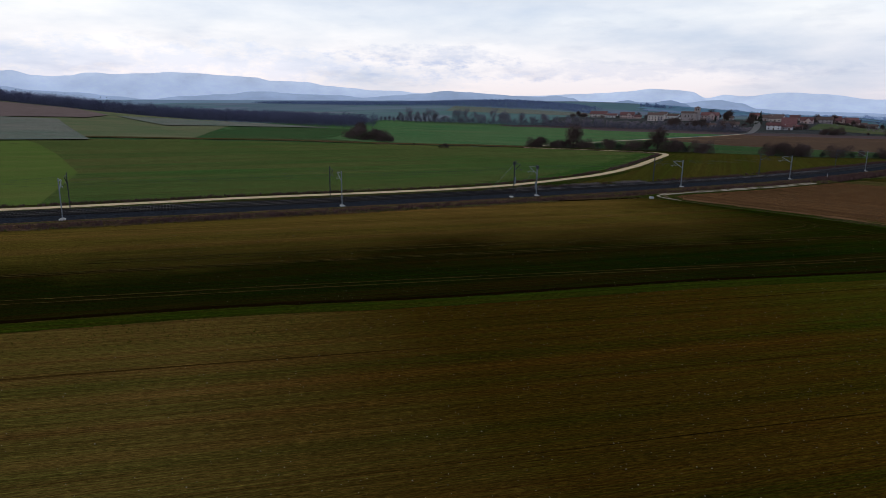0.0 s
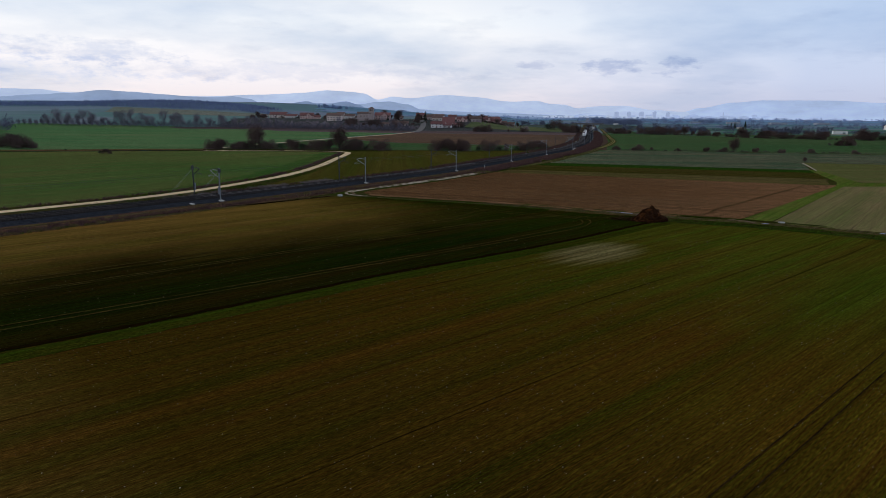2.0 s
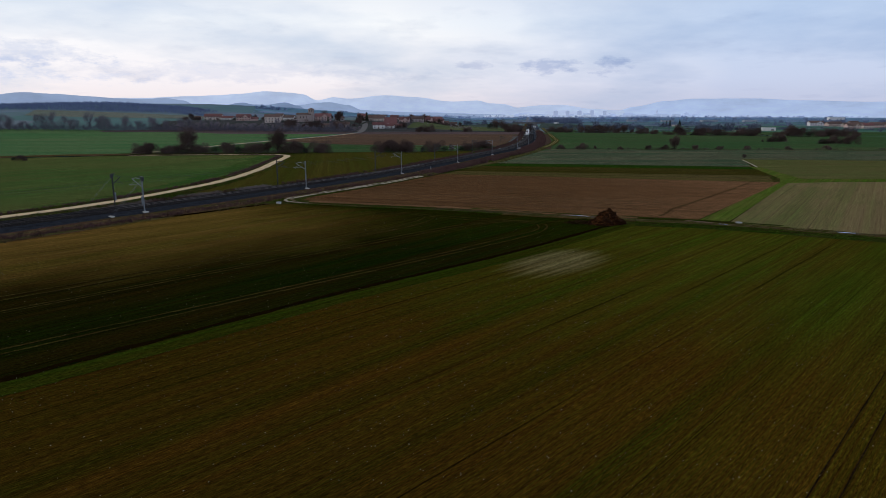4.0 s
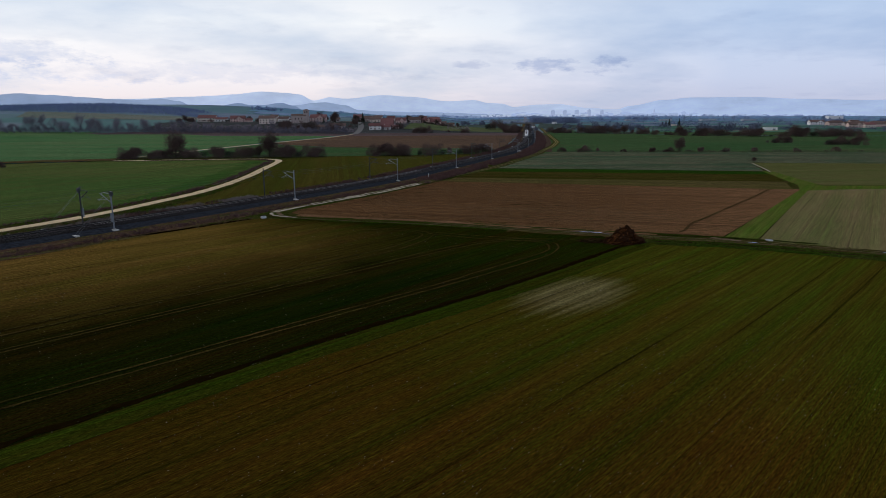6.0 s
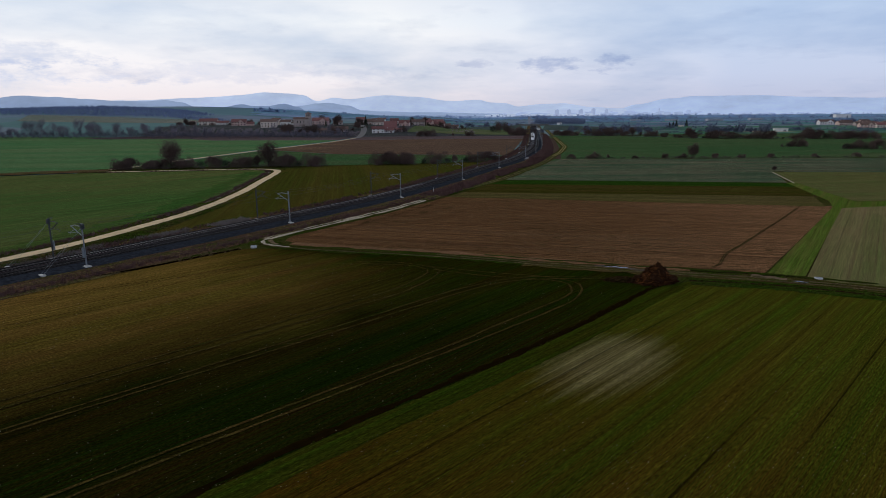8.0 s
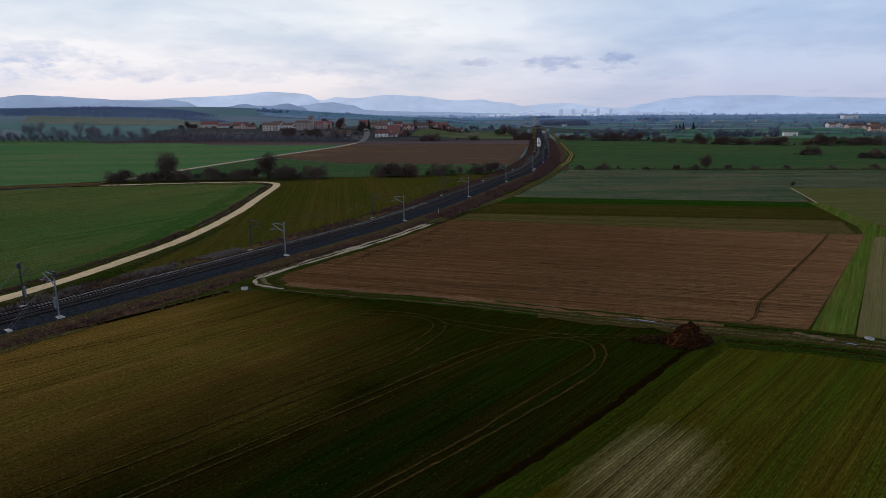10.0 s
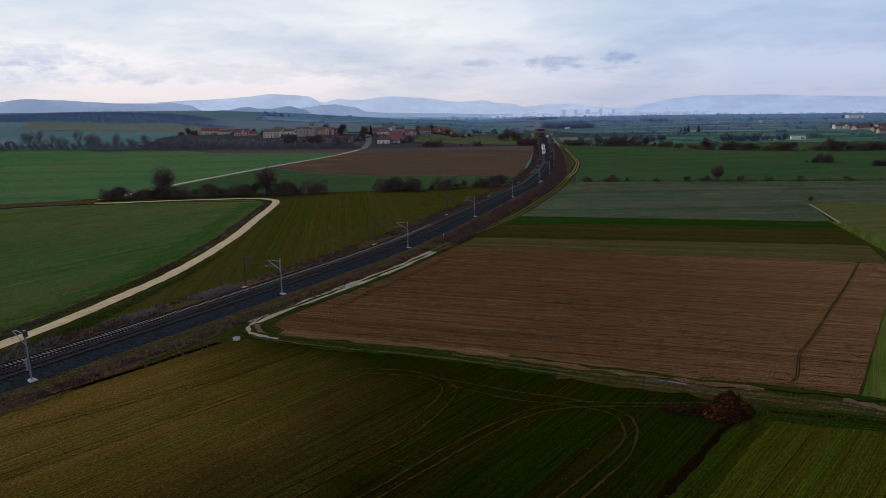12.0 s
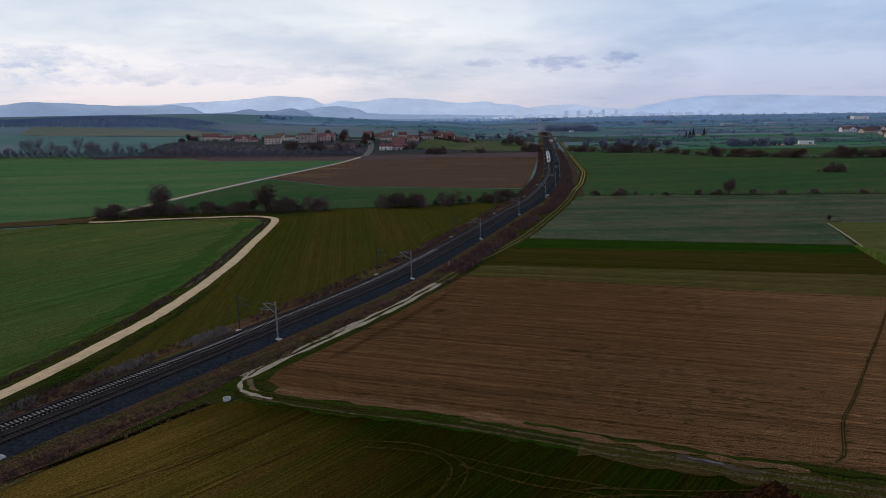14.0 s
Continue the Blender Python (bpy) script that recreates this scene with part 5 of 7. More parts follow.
TURNS = (
    [(-2.5, 60.4), (9.1, 55.5), (16.8, 53.1), (21.9, 49.7), (22.8, 46.2), (20.8, 40.3), (16.5, 34.7), (10.8, 28.2), (6.0, 22.9), (-15, 0.5), (-40, -27), (-70, -61)],
    [(0, 57.5), (8, 53.4), (15, 51.6), (20.1, 49.6), (21.2, 46.7), (20.0, 42.0), (14.0, 34.6), (7.3, 26.7), (3.9, 22.4), (-17, 0), (-42, -27), (-72, -61)],
    [(36, 52.6), (26, 52.2), (16, 52.6), (12.8, 51.4), (8.7, 49.1), (1.3, 42.2), (-7.5, 31.9), (-14.5, 24.2), (-40, -5), (-70, -40), (-100, -76)],
    [(34, 50.6), (22, 51.3), (13.4, 50.2), (7.1, 46.0), (-1.8, 36.3), (-9.4, 27.6), (-15.6, 21.0), (-41.5, -8), (-71.5, -43), (-101, -79)],
    [(-12.9, 61.6), (-4.6, 60.4), (-1.1, 57.1), (-1.7, 52.9), (-5.9, 44.6), (-11.7, 37.7), (-18.9, 29.3), (-46, -2), (-80, -42)],
    [(-14, 63.3), (-5.4, 62.2), (0.6, 57.6), (0.2, 52.4), (-4.1, 43.5), (-10.1, 36.4), (-17.4, 28.0), (-44.5, -3), (-78.5, -43)])
for k, turn_pts in enumerate(TURNS):
    tyre_line(turn_pts, 0.30, M["pale_mark"], "faint pale tractor turning mark in the crop", 0.105 + 0.005 * k, 3 + k)
for k, off_ in enumerate((9.0, 10.8, 24.0, 25.8)):
    tyre_line([(-14 - off_ * 0.75, 62.5 - off_ * 0.1), (-60 - off_ * 0.75, 4 + off_ * 0.65), (-100 - off_ * 0.75, -48 + off_ * 0.65)], 0.1, M["furrow"], "dark drill line in the wheat", 0.11, 40 + k)


def stones(name, quads, count, size, seed, mat, label):
    """Loose pale stones strewn over fields."""
    rnd = random.Random(seed)
    verts, faces = [], []
    for _ in range(count):
        q = rnd.choice(quads)
        u, v = rnd.random(), rnd.random()
        x = (q[0][0] * (1 - u) + q[1][0] * u) * (1 - v) + (q[3][0] * (1 - u) + q[2][0] * u) * v
        y = (q[0][1] * (1 - u) + q[1][1] * u) * (1 - v) + (q[3][1] * (1 - u) + q[2][1] * u) * v
        s = size * rnd.uniform(0.25, 1.0) ** 2.5 + 0.012
        b = len(verts)
        for dx_, dy_, dz_ in ((1, 0, 0), (0, 1, 0), (-1, 0, 0), (0, -1, 0), (0, 0, 0.8)):
            verts.append((x + dx_ * s * rnd.uniform(0.6, 1.2), y + dy_ * s * rnd.uniform(0.6, 1.2), 0.1 + dz_ * s))
        faces += [(b, b + 1, b + 4), (b + 1, b + 2, b + 4), (b + 2, b + 3, b + 4), (b + 3, b, b + 4)]
    tagged(mesh_part(name, py_mesh(name, verts, faces), mat), label, "stones", kind="stuff")


stones("field_stones", [((-60, -95), (60, -60), (40, 40), (-20, -10)), ((-30, -80), (70, -70), (90, 0), (10, 0))], 5200, 0.05, 1, M["stone_chip"], "pale loose stones strewn over the wheat field")
stones("field_stones", [((-90, -30), (-40, -50), (30, 42), (-30, 70))], 2600, 0.05, 2, M["stone_chip"], "pale loose stones strewn over the wheat field")
stones("stubble_clods", [((-25, 85), (40, 62), (90, 120), (10, 145))], 3000, 0.16, 3, plain_mat("pale_stubble", (0.175, 0.115, 0.068), 0.95, 0.05, 0.4, 1.0), "pale maize stalk stubs and clods")

track_bed(1, sleeper_mesh, M["sleeper_outer"], "railway track with pale concrete sleepers on dark ballast")
track_bed(-1, sleeper_dark_mesh, M["sleeper_dark"], "railway track with stained sleepers on dark ballast")

ribbon("concrete_channel", catmull([(136, 226), (131, 208), (124, 184)], 3), [(0.26, 0.12), (0.2, 0.2), (-0.2, 0.2), (-0.26, 0.12)], M["track"], "pale concrete irrigation channel between fields", "channel", 0.05, 31)
M["sand"] = plain_mat("bare_sand", (0.42, 0.33, 0.23), 0.95, 0.0, 0.5, 0.08)
field("sandy_patch", [(326, 738), (350, 742), (366, 748), (384, 738), (412, 734), (398, 730), (384, 724), (364, 722)], M["sand"], "bare sandy patch round the white shed", 0.6)


# ---- plants ----
class Twigs:
    """Collects branches and twigs into plain vertex and face lists."""

    def __init__(self, seed):
        self.rnd = random.Random(seed)
        self.wood, self.fine = ([], []), ([], [])

    def limb(self, a, b, r1, r2, sides, store):
        vs, fs = store
        d = (b - a)
        q = d.to_track_quat("Z", "Y").to_matrix()
        base = len(vs)
        for p, r in ((a, r1), (b, r2)):
            for i in range(sides):
                t = 6.28318 * i / sides
                vs.append(tuple(p + q @ Vector((r * math.cos(t), r * math.sin(t), 0))))
        for i in range(sides):
            j = (i + 1) % sides
            fs.append((base + i, base + j, base + sides + j, base + sides + i))

    def sliver(self, p, d, length, width):
        vs, fs = self.fine
        r = self.rnd
        side = d.cross(Vector((r.uniform(-1, 1), r.uniform(-1, 1), r.uniform(-1, 1))))
        if side.length < 1e-4:
            return
        side = side.normalized() * width * 0.5
        b = len(vs)
        vs += [tuple(p - side), tuple(p + side), tuple(p + d * length)]
        fs.append((b, b + 1, b + 2))

    def grow(self, p, d, length, radius, depth, last, kids, spread, twigs, tw):
        r = self.rnd
        bend = Vector((r.uniform(-1, 1), r.uniform(-1, 1), r.uniform(-0.3, 1))) * 0.18
        mid = p + d * length * 0.5
        d2 = (d + bend).normalized()
        end = mid + d2 * length * 0.5
        store = self.wood if depth < 2 else self.fine
        sides = 6 if depth == 0 else (4 if depth == 1 else 3)
        self.limb(p, mid, radius, radius * 0.82, sides, store)
        self.limb(mid, end, radius * 0.82, radius * 0.62, sides, store)
        if depth >= last:
            for _ in range(twigs):
                t = r.uniform(0.1, 1.0)
                q = p.lerp(end, t)
                dd = (d2 * 0.6 + Vector((r.gauss(0, 0.6), r.gauss(0, 0.6), r.gauss(0.25, 0.5)))).normalized()
                self.sliver(q, dd, r.uniform(0.5, 1.25) * tw, r.uniform(0.05, 0.11) * tw)
            return
        for k in range(kids + (1 if r.random() < 0.4 else 0)):
            t = r.uniform(0.45, 1.0) if depth else r.uniform(0.5, 1.0)
            q = p.lerp(end, t)
            a = r.uniform(0, 6.28)
            out_ = Vector((math.cos(a), math.sin(a), r.uniform(0.15, 0.8)))
            dd = (d2 * (1 - spread) + out_ * spread).normalized()
            self.grow(q, dd, length * r.uniform(0.55, 0.8), radius * 0.55, depth + 1, last, kids, spread, twigs, tw)


def bare_tree(seed, height, kind, label, category, twig="twigs", name="tree"):
    t = Twigs(seed)
    r = t.rnd
    up_ = Vector((0, 0, 1))
    if kind == "tree":
        t.grow(Vector((0, 0, -0.2)), up_, height * 0.34, height * 0.024, 0, 3, 4, 0.5, 10, height / 11)
        lobes = [(r.uniform(-0.2, 0.2), r.uniform(-0.2, 0.2), r.uniform(0.26, 0.74), r.uniform(0.16, 0.26)) for _ in range(13)]
        n = 300
    elif kind == "poplar":
        t.grow(Vector((0, 0, -0.2)), up_, height * 0.46, height * 0.013, 0, 3, 4, 0.42, 5, height / 11)
        lobes = [(r.uniform(-0.25, 0.25), r.uniform(-0.25, 0.25), 0.26 + 0.062 * k, 0.24 - 0.008 * k) for k in range(10)]
        n = 120
    else:
        for k in range(8):
            a = r.uniform(0, 6.28)
            rr = r.uniform(0, height * 0.3)
            d = Vector((math.cos(a) * 0.4, math.sin(a) * 0.4, 1)).normalized()
            t.grow(Vector((rr * math.cos(a), rr * math.sin(a), -0.1)), d, height * r.uniform(0.2, 0.34), height * 0.007, 1, 3, 2, 0.5, 6, height / 9)
        lobes = [(r.uniform(-0.5, 0.5), r.uniform(-0.5, 0.5), r.uniform(0.1, 0.5), r.uniform(0.18, 0.3)) for _ in range(12)]
        n = 420
    for lx, ly, lz, lr in lobes:
        c = Vector((lx, ly, lz)) * height
        for _ in range(n):
            u = Vector((r.gauss(0, 1), r.gauss(0, 1), r.gauss(0, 1))).normalized()
            p = c + u * height * lr * r.random() ** 0.45
            if p.z < 0.03 * height:
                continue
            lift_ = 0.5 if kind != "shrub" else 0.1
            d = (u * 0.7 + Vector((r.gauss(0, 0.6), r.gauss(0, 0.6), lift_ + r.gauss(0, 0.5)))).normalized()
            t.sliver(p, d, height * r.uniform(0.04, 0.11), height * r.uniform(0.004, 0.009) * (2.1 if kind == "shrub" else 1.5))
    e = empty(name, Matrix(), label, category)
    if kind == "shrub":
        vs, fs = t.fine
        base = len(vs)
        vs += t.wood[0]
        fs += [tuple(base + q for q in f) for f in t.wood[1]]
    else:
        mesh_part("trunk", py_mesh("trunk", *t.wood), M["bark_hazed" if kind == "poplar" else "bark"], e)
    mesh_part("crown", py_mesh("crown", *t.fine), M[twig], e)
    return e


def leafy_bush(seed, height, label, mat="evergreen", category="bush"):
    rnd = random.Random(seed)
    verts, faces = [], []
    blobs = [(rnd.uniform(-0.4, 0.4) * height, rnd.uniform(-0.4, 0.4) * height, height * rnd.uniform(0.3, 0.65), height * rnd.uniform(0.22, 0.42)) for _ in range(7)]
    for bx, by, bz, br in blobs:
        for _ in range(240):
            v = Vector((rnd.gauss(0, 1), rnd.gauss(0, 1), rnd.gauss(0, 1))).normalized() * br * rnd.uniform(0.7, 1.12)
            c = Vector((bx, by, max(0.1, bz))) + v
            c.z = max(c.z, 0.05)
            s = height * rnd.uniform(0.02, 0.05)
            b = len(verts)
            for _k in range(3):
                verts.append((c.x + rnd.uniform(-s, s) * 1.4, c.y + rnd.uniform(-s, s) * 1.4, c.z + rnd.uniform(-s, s)))
            faces.append((b, b + 1, b + 2))
    e = empty("bush", Matrix(), label, category)
    bm = bmesh.new()
    for k in range(5):
        a = rnd.uniform(0, 6.28)
        add_rod(bm, (0, 0, -0.1), (math.cos(a) * height * 0.25, math.sin(a) * height * 0.25, height * 0.5), height * 0.02, height * 0.008, 4)
    part("trunk", bm, M["bark"], e)
    mesh_part("crown", py_mesh("crown", verts, faces), M[mat], e)
    return e


def conifer(seed, height, label):
    rnd = random.Random(seed)
    e = empty("fir_tree", Matrix(), label, "tree")
    bm = bmesh.new()
    add_rod(bm, (0, 0, -0.2), (0, 0, height * 0.95), height * 0.02, 0.03, 6)
    part("trunk", bm, M["bark"], e)
    verts, faces = [], []
    for i in range(900):
        t = rnd.random() ** 0.7
        r = height * 0.23 * t * rnd.uniform(0.5, 1.05)
        a = rnd.uniform(0, 6.28)
        z = height * (1 - t * 0.92)
        s = height * 0.035
        b = len(verts)
        c = Vector((r * math.cos(a), r * math.sin(a), z))
        for _k in range(3):
            verts.append((c.x + rnd.uniform(-s, s), c.y + rnd.uniform(-s, s), c.z + rnd.uniform(-s, s) * 1.4))
        faces.append((b, b + 1, b + 2))
    mesh_part("crown", py_mesh("crown", verts, faces), M["evergreen"], e)
    return e


PLANT = {
    "round": bare_tree(11, 10, "tree", "bare brownish winter tree with a dense rounded crown", "tree"),
    "round2": bare_tree(12, 9, "tree", "bare brownish winter tree with a dense rounded crown", "tree"),
    "tall": bare_tree(13, 13, "poplar", "slender bare grey poplar in a tree belt", "tree", "twigs_hazed"),
    "tall2": bare_tree(14, 12, "poplar", "slender bare grey poplar in a tree belt", "tree", "twigs_hazed"),
    "shrub": bare_tree(15, 5, "shrub", "dark leafless hedgerow shrub with many stems", "shrub", name="shrub"),
    "shrub2": bare_tree(16, 4.5, "shrub", "dark leafless hedgerow shrub with many stems", "shrub", name="shrub"),
    "dark": leafy_bush(17, 5, "dense dark evergreen bush in a hedgerow"),
    "dark2": leafy_bush(18, 4, "dense dark evergreen bush in a hedgerow"),
    "fir": conifer(19, 13, "dark green fir tree beside the village road"),
}
used = set()
prnd = random.Random(77)


def plant(kind, x, y, scale=1.0, group="", wide=1.0):
    ob = PLANT[kind]
    m = Matrix.Translation((x, y, ground_z(x, y))) @ Matrix.Rotation(prnd.uniform(0, 6.28), 4, "Z") @ Matrix.Diagonal((scale * wide, scale * wide, scale, 1))
    if kind in used:
        o = copy_thing(ob, m)
    else:
        used.add(kind)
        ob.matrix_basis = m
        o = ob
    if group:
        o["group"] = group
    return o


HG = "hedgerow along the gravel road"
# the hedgerow by the road bend
for x, y, k, s in ((-159, 254, "shrub", 1.5), (-155, 256, "shrub2", 1.65), (-141, 261, "shrub2", 1.0), (-135, 262, "shrub", 0.9), (-148, 258, "shrub2", 0.7), (-138, 262, "round", 1.45), (-146, 260, "shrub2", 0.9), (-131, 263, "shrub", 1.1),
                   (-124, 264, "dark", 0.9), (-118, 265, "shrub2", 1.2), (-112, 266, "dark", 1.15), (-107, 266, "shrub", 1.05), (-101, 267, "shrub2", 1.1), (-97, 268, "round2", 0.85),
                   (-92, 269, "round", 0.85), (-87, 270, "shrub", 1.3), (-82, 270, "shrub2", 1.2), (-77, 271, "dark2", 0.9), (-70, 273, "shrub", 1.25), (-68, 272, "shrub2", 1.0),
                   (-37, 280, "shrub", 1.2), (-33, 280, "shrub2", 1.3), (-27, 281, "shrub", 1.35), (-23, 282, "shrub2", 1.2), (-15, 284, "dark2", 1.0), (-9, 286, "shrub", 1.2),
                   (-3, 288, "dark", 0.9), (1, 289, "round2", 0.8), (6, 291, "dark2", 1.2), (11, 293, "shrub", 1.1), (17, 297, "round2", 1.1), (20, 300, "shrub2", 1.1)):
    plant(k, x, y, s * (1.1 if x < -150 or k == "round" else 0.88), HG)
HE = "thin hedge behind the fallow field"
for x, k, s in ((66, "shrub2", 0.5), (78, "shrub", 0.65), (86, "round2", 0.42), (101, "shrub2", 0.35), (118, "shrub2", 0.5), (127, "shrub", 0.5), (133, "round", 0.6), (146, "shrub2", 0.5), (160, "shrub", 0.4), (176, "shrub2", 0.45), (200, "shrub", 0.4), (222, "shrub2", 0.5)):
    plant(k, x, 312 + prnd.uniform(-1.5, 1.5), s, HE)
plant("round2", 139, 231, 0.42)
HF = "hedgerow beyond the green field"
for x, y, k, s in ((112, 668, "shrub", 1.5), (119, 662, "shrub2", 1.5), (127, 660, "shrub", 1.3), (146, 656, "shrub", 1.8), (153, 654, "dark", 1.6), (160, 652, "shrub2", 2.0), (168, 650, "shrub", 1.9), (178, 640, "shrub2", 1.3),
                   (184, 636, "round", 0.9), (191, 630, "round2", 1.0), (199, 622, "shrub", 1.5), (208, 604, "shrub2", 1.1), (216, 590, "shrub", 0.9), (224, 578, "round", 0.95), (226, 576, "shrub", 1.6), (234, 572, "dark2", 0.8), (242, 568, "shrub2", 1.8),
                   (246, 566, "shrub", 1.6), (256, 560, "shrub2", 1.5), (262, 556, "round2", 0.9), (273, 552, "shrub", 1.7), (280, 550, "dark", 1.4), (286, 548, "shrub2", 1.8), (296, 546, "dark2", 0.8),
                   (312, 544, "shrub", 1.7), (318, 543, "round", 1.0), (325, 542, "shrub2", 1.9), (333, 542, "dark", 1.5), (342, 541, "shrub", 1.7), (352, 541, "shrub2", 1.6), (362, 541, "shrub", 1.7), (372, 541, "shrub", 1.6)):
    plant(k, x, y, s * 0.78, HF, 1.2)
for x, y, k, s in ((238, 419, "dark2", 0.9), (244, 420, "shrub", 1.1), (249, 420, "shrub2", 0.8), (262, 390, "dark", 1.0), (267, 388, "shrub", 1.1), (273, 387, "dark2", 1.1), (280, 386, "shrub2", 1.2)):
    plant(k, x, y, s, "bushes in the green field")
# bushes at the west end, below the wood
for x, y, k, s in ((-300, 262, "round", 1.0), (-293, 248, "shrub", 1.9), (-287, 240, "round2", 0.95), (-280, 236, "shrub2", 1.8), (-272, 234, "dark", 1.4), (-264, 231, "shrub", 1.6), (-256, 229, "shrub2", 1.7), (-249, 228, "shrub", 1.3), (-218, 216, "dark2", 0.5), (-191, 204, "dark2", 0.75), (-187, 203, "shrub2", 0.6)):
    plant(k, x, y, s * 0.78, "bushes below the wood")
# belt of tall trees below the village
for i in range(64):
    x = -600 + i * 7.4 + prnd.uniform(-3, 3)
    y = 672 + prnd.uniform(-14, 14) - (x + 360) * 0.05
    plant(prnd.choice(("tall", "tall2")), x, y, prnd.uniform(0.7, 1.5) * (1.3 if prnd.random() < 0.25 else 1) * (1 - 0.6 * smooth01(x, -330, -250)), "tree belt below the village")
for x, y, s in ((-113.8, 746.5, 0.95), (-123.5, 747.3, 0.6), (-127, 750, 0.5), (-119.5, 752, 0.45), (-150, 752, 0.5), (-164, 748, 0.55)):
    plant("fir", x, y, s, "firs beside the village road")
vt = random.Random(52)
for _ in range(46):
    x, y = vt.uniform(-380, -118), vt.uniform(778, 840)
    plant(vt.choice(("round", "round2", "shrub", "dark2", "shrub2", "shrub")), x, y - 12 * smooth01(x, -220, -140), vt.uniform(0.5, 1.0), "trees round the village")
for _ in range(60):
    x, y = vt.uniform(-126, 14), vt.uniform(696, 870)
    if not (x > -58 and y < 800) and not (-94 < x < -66 and y < 730):
        plant(vt.choice(("round", "round2", "shrub", "dark", "dark2", "shrub2")), x, y, vt.uniform(0.4, 0.85), "trees round the village")
for i in range(15):
    plant(("dark", "dark2", "shrub")[i % 3], -50 + i * 3.3, 838 - i * 0.6 + vt.uniform(-3, 3), vt.uniform(0.6, 1.0), "hedge below the hamlet")
for x, y, k, s in ((-150, 742, "round", 0.9), (-160, 700, "tall", 1.0), (-147, 690, "tall2", 0.9), (-169, 690, "shrub", 1.8), (-180, 684, "round2", 1.0), (-196, 690, "shrub2", 2.0), (-215, 700, "tall", 0.9), (-138, 684, "shrub", 1.6),
                   (-75, 715, "dark", 1.2), (-66, 700, "shrub", 1.2), (-40, 660, "shrub2", 1.1), (-32, 661, "shrub", 1.4), (-5, 664, "round2", 0.6), (12, 668, "shrub", 1.0), (46, 800, "dark", 2.2), (60, 805, "shrub", 2.4), (60, 684, "shrub2", 1.1), (66, 676, "shrub", 1.4), (72, 674, "shrub2", 1.5), (74, 684, "shrub", 1.3), (69, 692, "round", 0.7)):
    plant(k, x, y, s, "trees round the village")


def clump_stuff(name, spots, mat, label, per=46, size=0.16, seed=1, category="wood"):
    """Many rough bare crowns joined: (x, y, height, half-width)."""
    rnd = np.random.default_rng(seed)
    V, F = [], []
    base = 0
    for x, y, h, w in spots:
        z0 = ground_z(x, y)
        u = rnd.normal(size=(per, 3))
        u /= np.linalg.norm(u, axis=1)[:, None]
        r = rnd.uniform(0.25, 1.0, (per, 1))
        c = u * r * np.array([w, w, h * 0.5]) + np.array([x, y, z0 + h * 0.52])
        c[:, 2] = np.maximum(c[:, 2], z0 + 0.1)
        s = size * h
        tri = c[:, None, :] + rnd.uniform(-1, 1, (per, 3, 3)) * np.array([s, s, s * 1.5])
        V.append(tri.reshape(-1, 3))
        F.append(np.arange(per * 3).reshape(-1, 3) + base)
        base += per * 3
    V, F = np.concatenate(V), np.concatenate(F)
    me = bpy.data.meshes.new(name)
    me.from_pydata(V.tolist(), [], F.tolist())
    ob = mesh_part(name, me, mat)
    return tagged(ob, label, category, kind="stuff")


def inside(poly, x, y):
    r = False
    for (x1, y1), (x2, y2) in zip(poly, poly[1:] + poly[:1]):
        if (y1 > y) != (y2 > y) and x < (x2 - x1) * (y - y1) / (y2 - y1) + x1:
            r = not r
    return r


def wood(poly, step, h, seed):
    rnd = random.Random(seed)
    xs, ys = [p[0] for p in poly], [p[1] for p in poly]
    spots = []
    x = min(xs)
    while x < max(xs):
        y = min(ys)
        while y < max(ys):
            px, py = x + rnd.uniform(-0.5, 0.5) * step, y + rnd.uniform(-0.5, 0.5) * step
            if inside(poly, px, py):
                hh = h * rnd.uniform(0.7, 1.2)
                spots.append((px, py, hh, hh * rnd.uniform(0.3, 0.45)))
            y += step
        x += step
    return spots


# The blue in these wood colours is aerial haze, stronger with distance.
M["wood_near"] = plain_mat("bare_oak_wood", (0.130, 0.130, 0.200), 0.95, 0.0, 0.45, 0.06)
M["wood_far"] = plain_mat("hazed_far_wood", (0.19, 0.24, 0.38), 0.95, 0.0, 0.4, 0.02)
M["wood_backdrop"] = haze_glow_mat("hazed_tree_line", srgb(92, 110, 146), 0.5)
M["wood_mid"] = plain_mat("hazed_hedge_wood", (0.190, 0.235, 0.350), 0.95, 0.0, 0.4, 0.03)
clump_stuff("oak_wood", wood([(-1400, 205), (-900, 232), (-826, 246), (-772, 262), (-724, 303), (-666, 350), (-600, 388), (-470, 380), (-436, 398), (-470, 480), (-700, 600), (-1100, 660), (-1400, 560)], 8.0, 14.0, 1), M["wood_near"], "dark leafless oak wood at the foot of the slope", 170, 0.042, 1)

clump_stuff("ridge_wood", wood([(-1700, 1300), (-1200, 1200), (-700, 1205), (-590, 1260), (-560, 1420), (-700, 1580), (-1700, 1660)], 9.0, 8.0, 3) + wood([(-600, 1262), (-430, 1090), (-400, 1100), (-560, 1300)], 8, 6, 30), M["wood_far"], "dark wood, blue with haze, along the ridge behind the village", 120, 0.055, 3)
clump_stuff("pine_wood", wood([(160, 1330), (262, 1300), (262, 1420), (175, 1440)], 7, 12, 4), M["wood_mid"], "dark compact pine wood beside the distant railway", 130, 0.07, 4)
ur = random.Random(3)
low = []
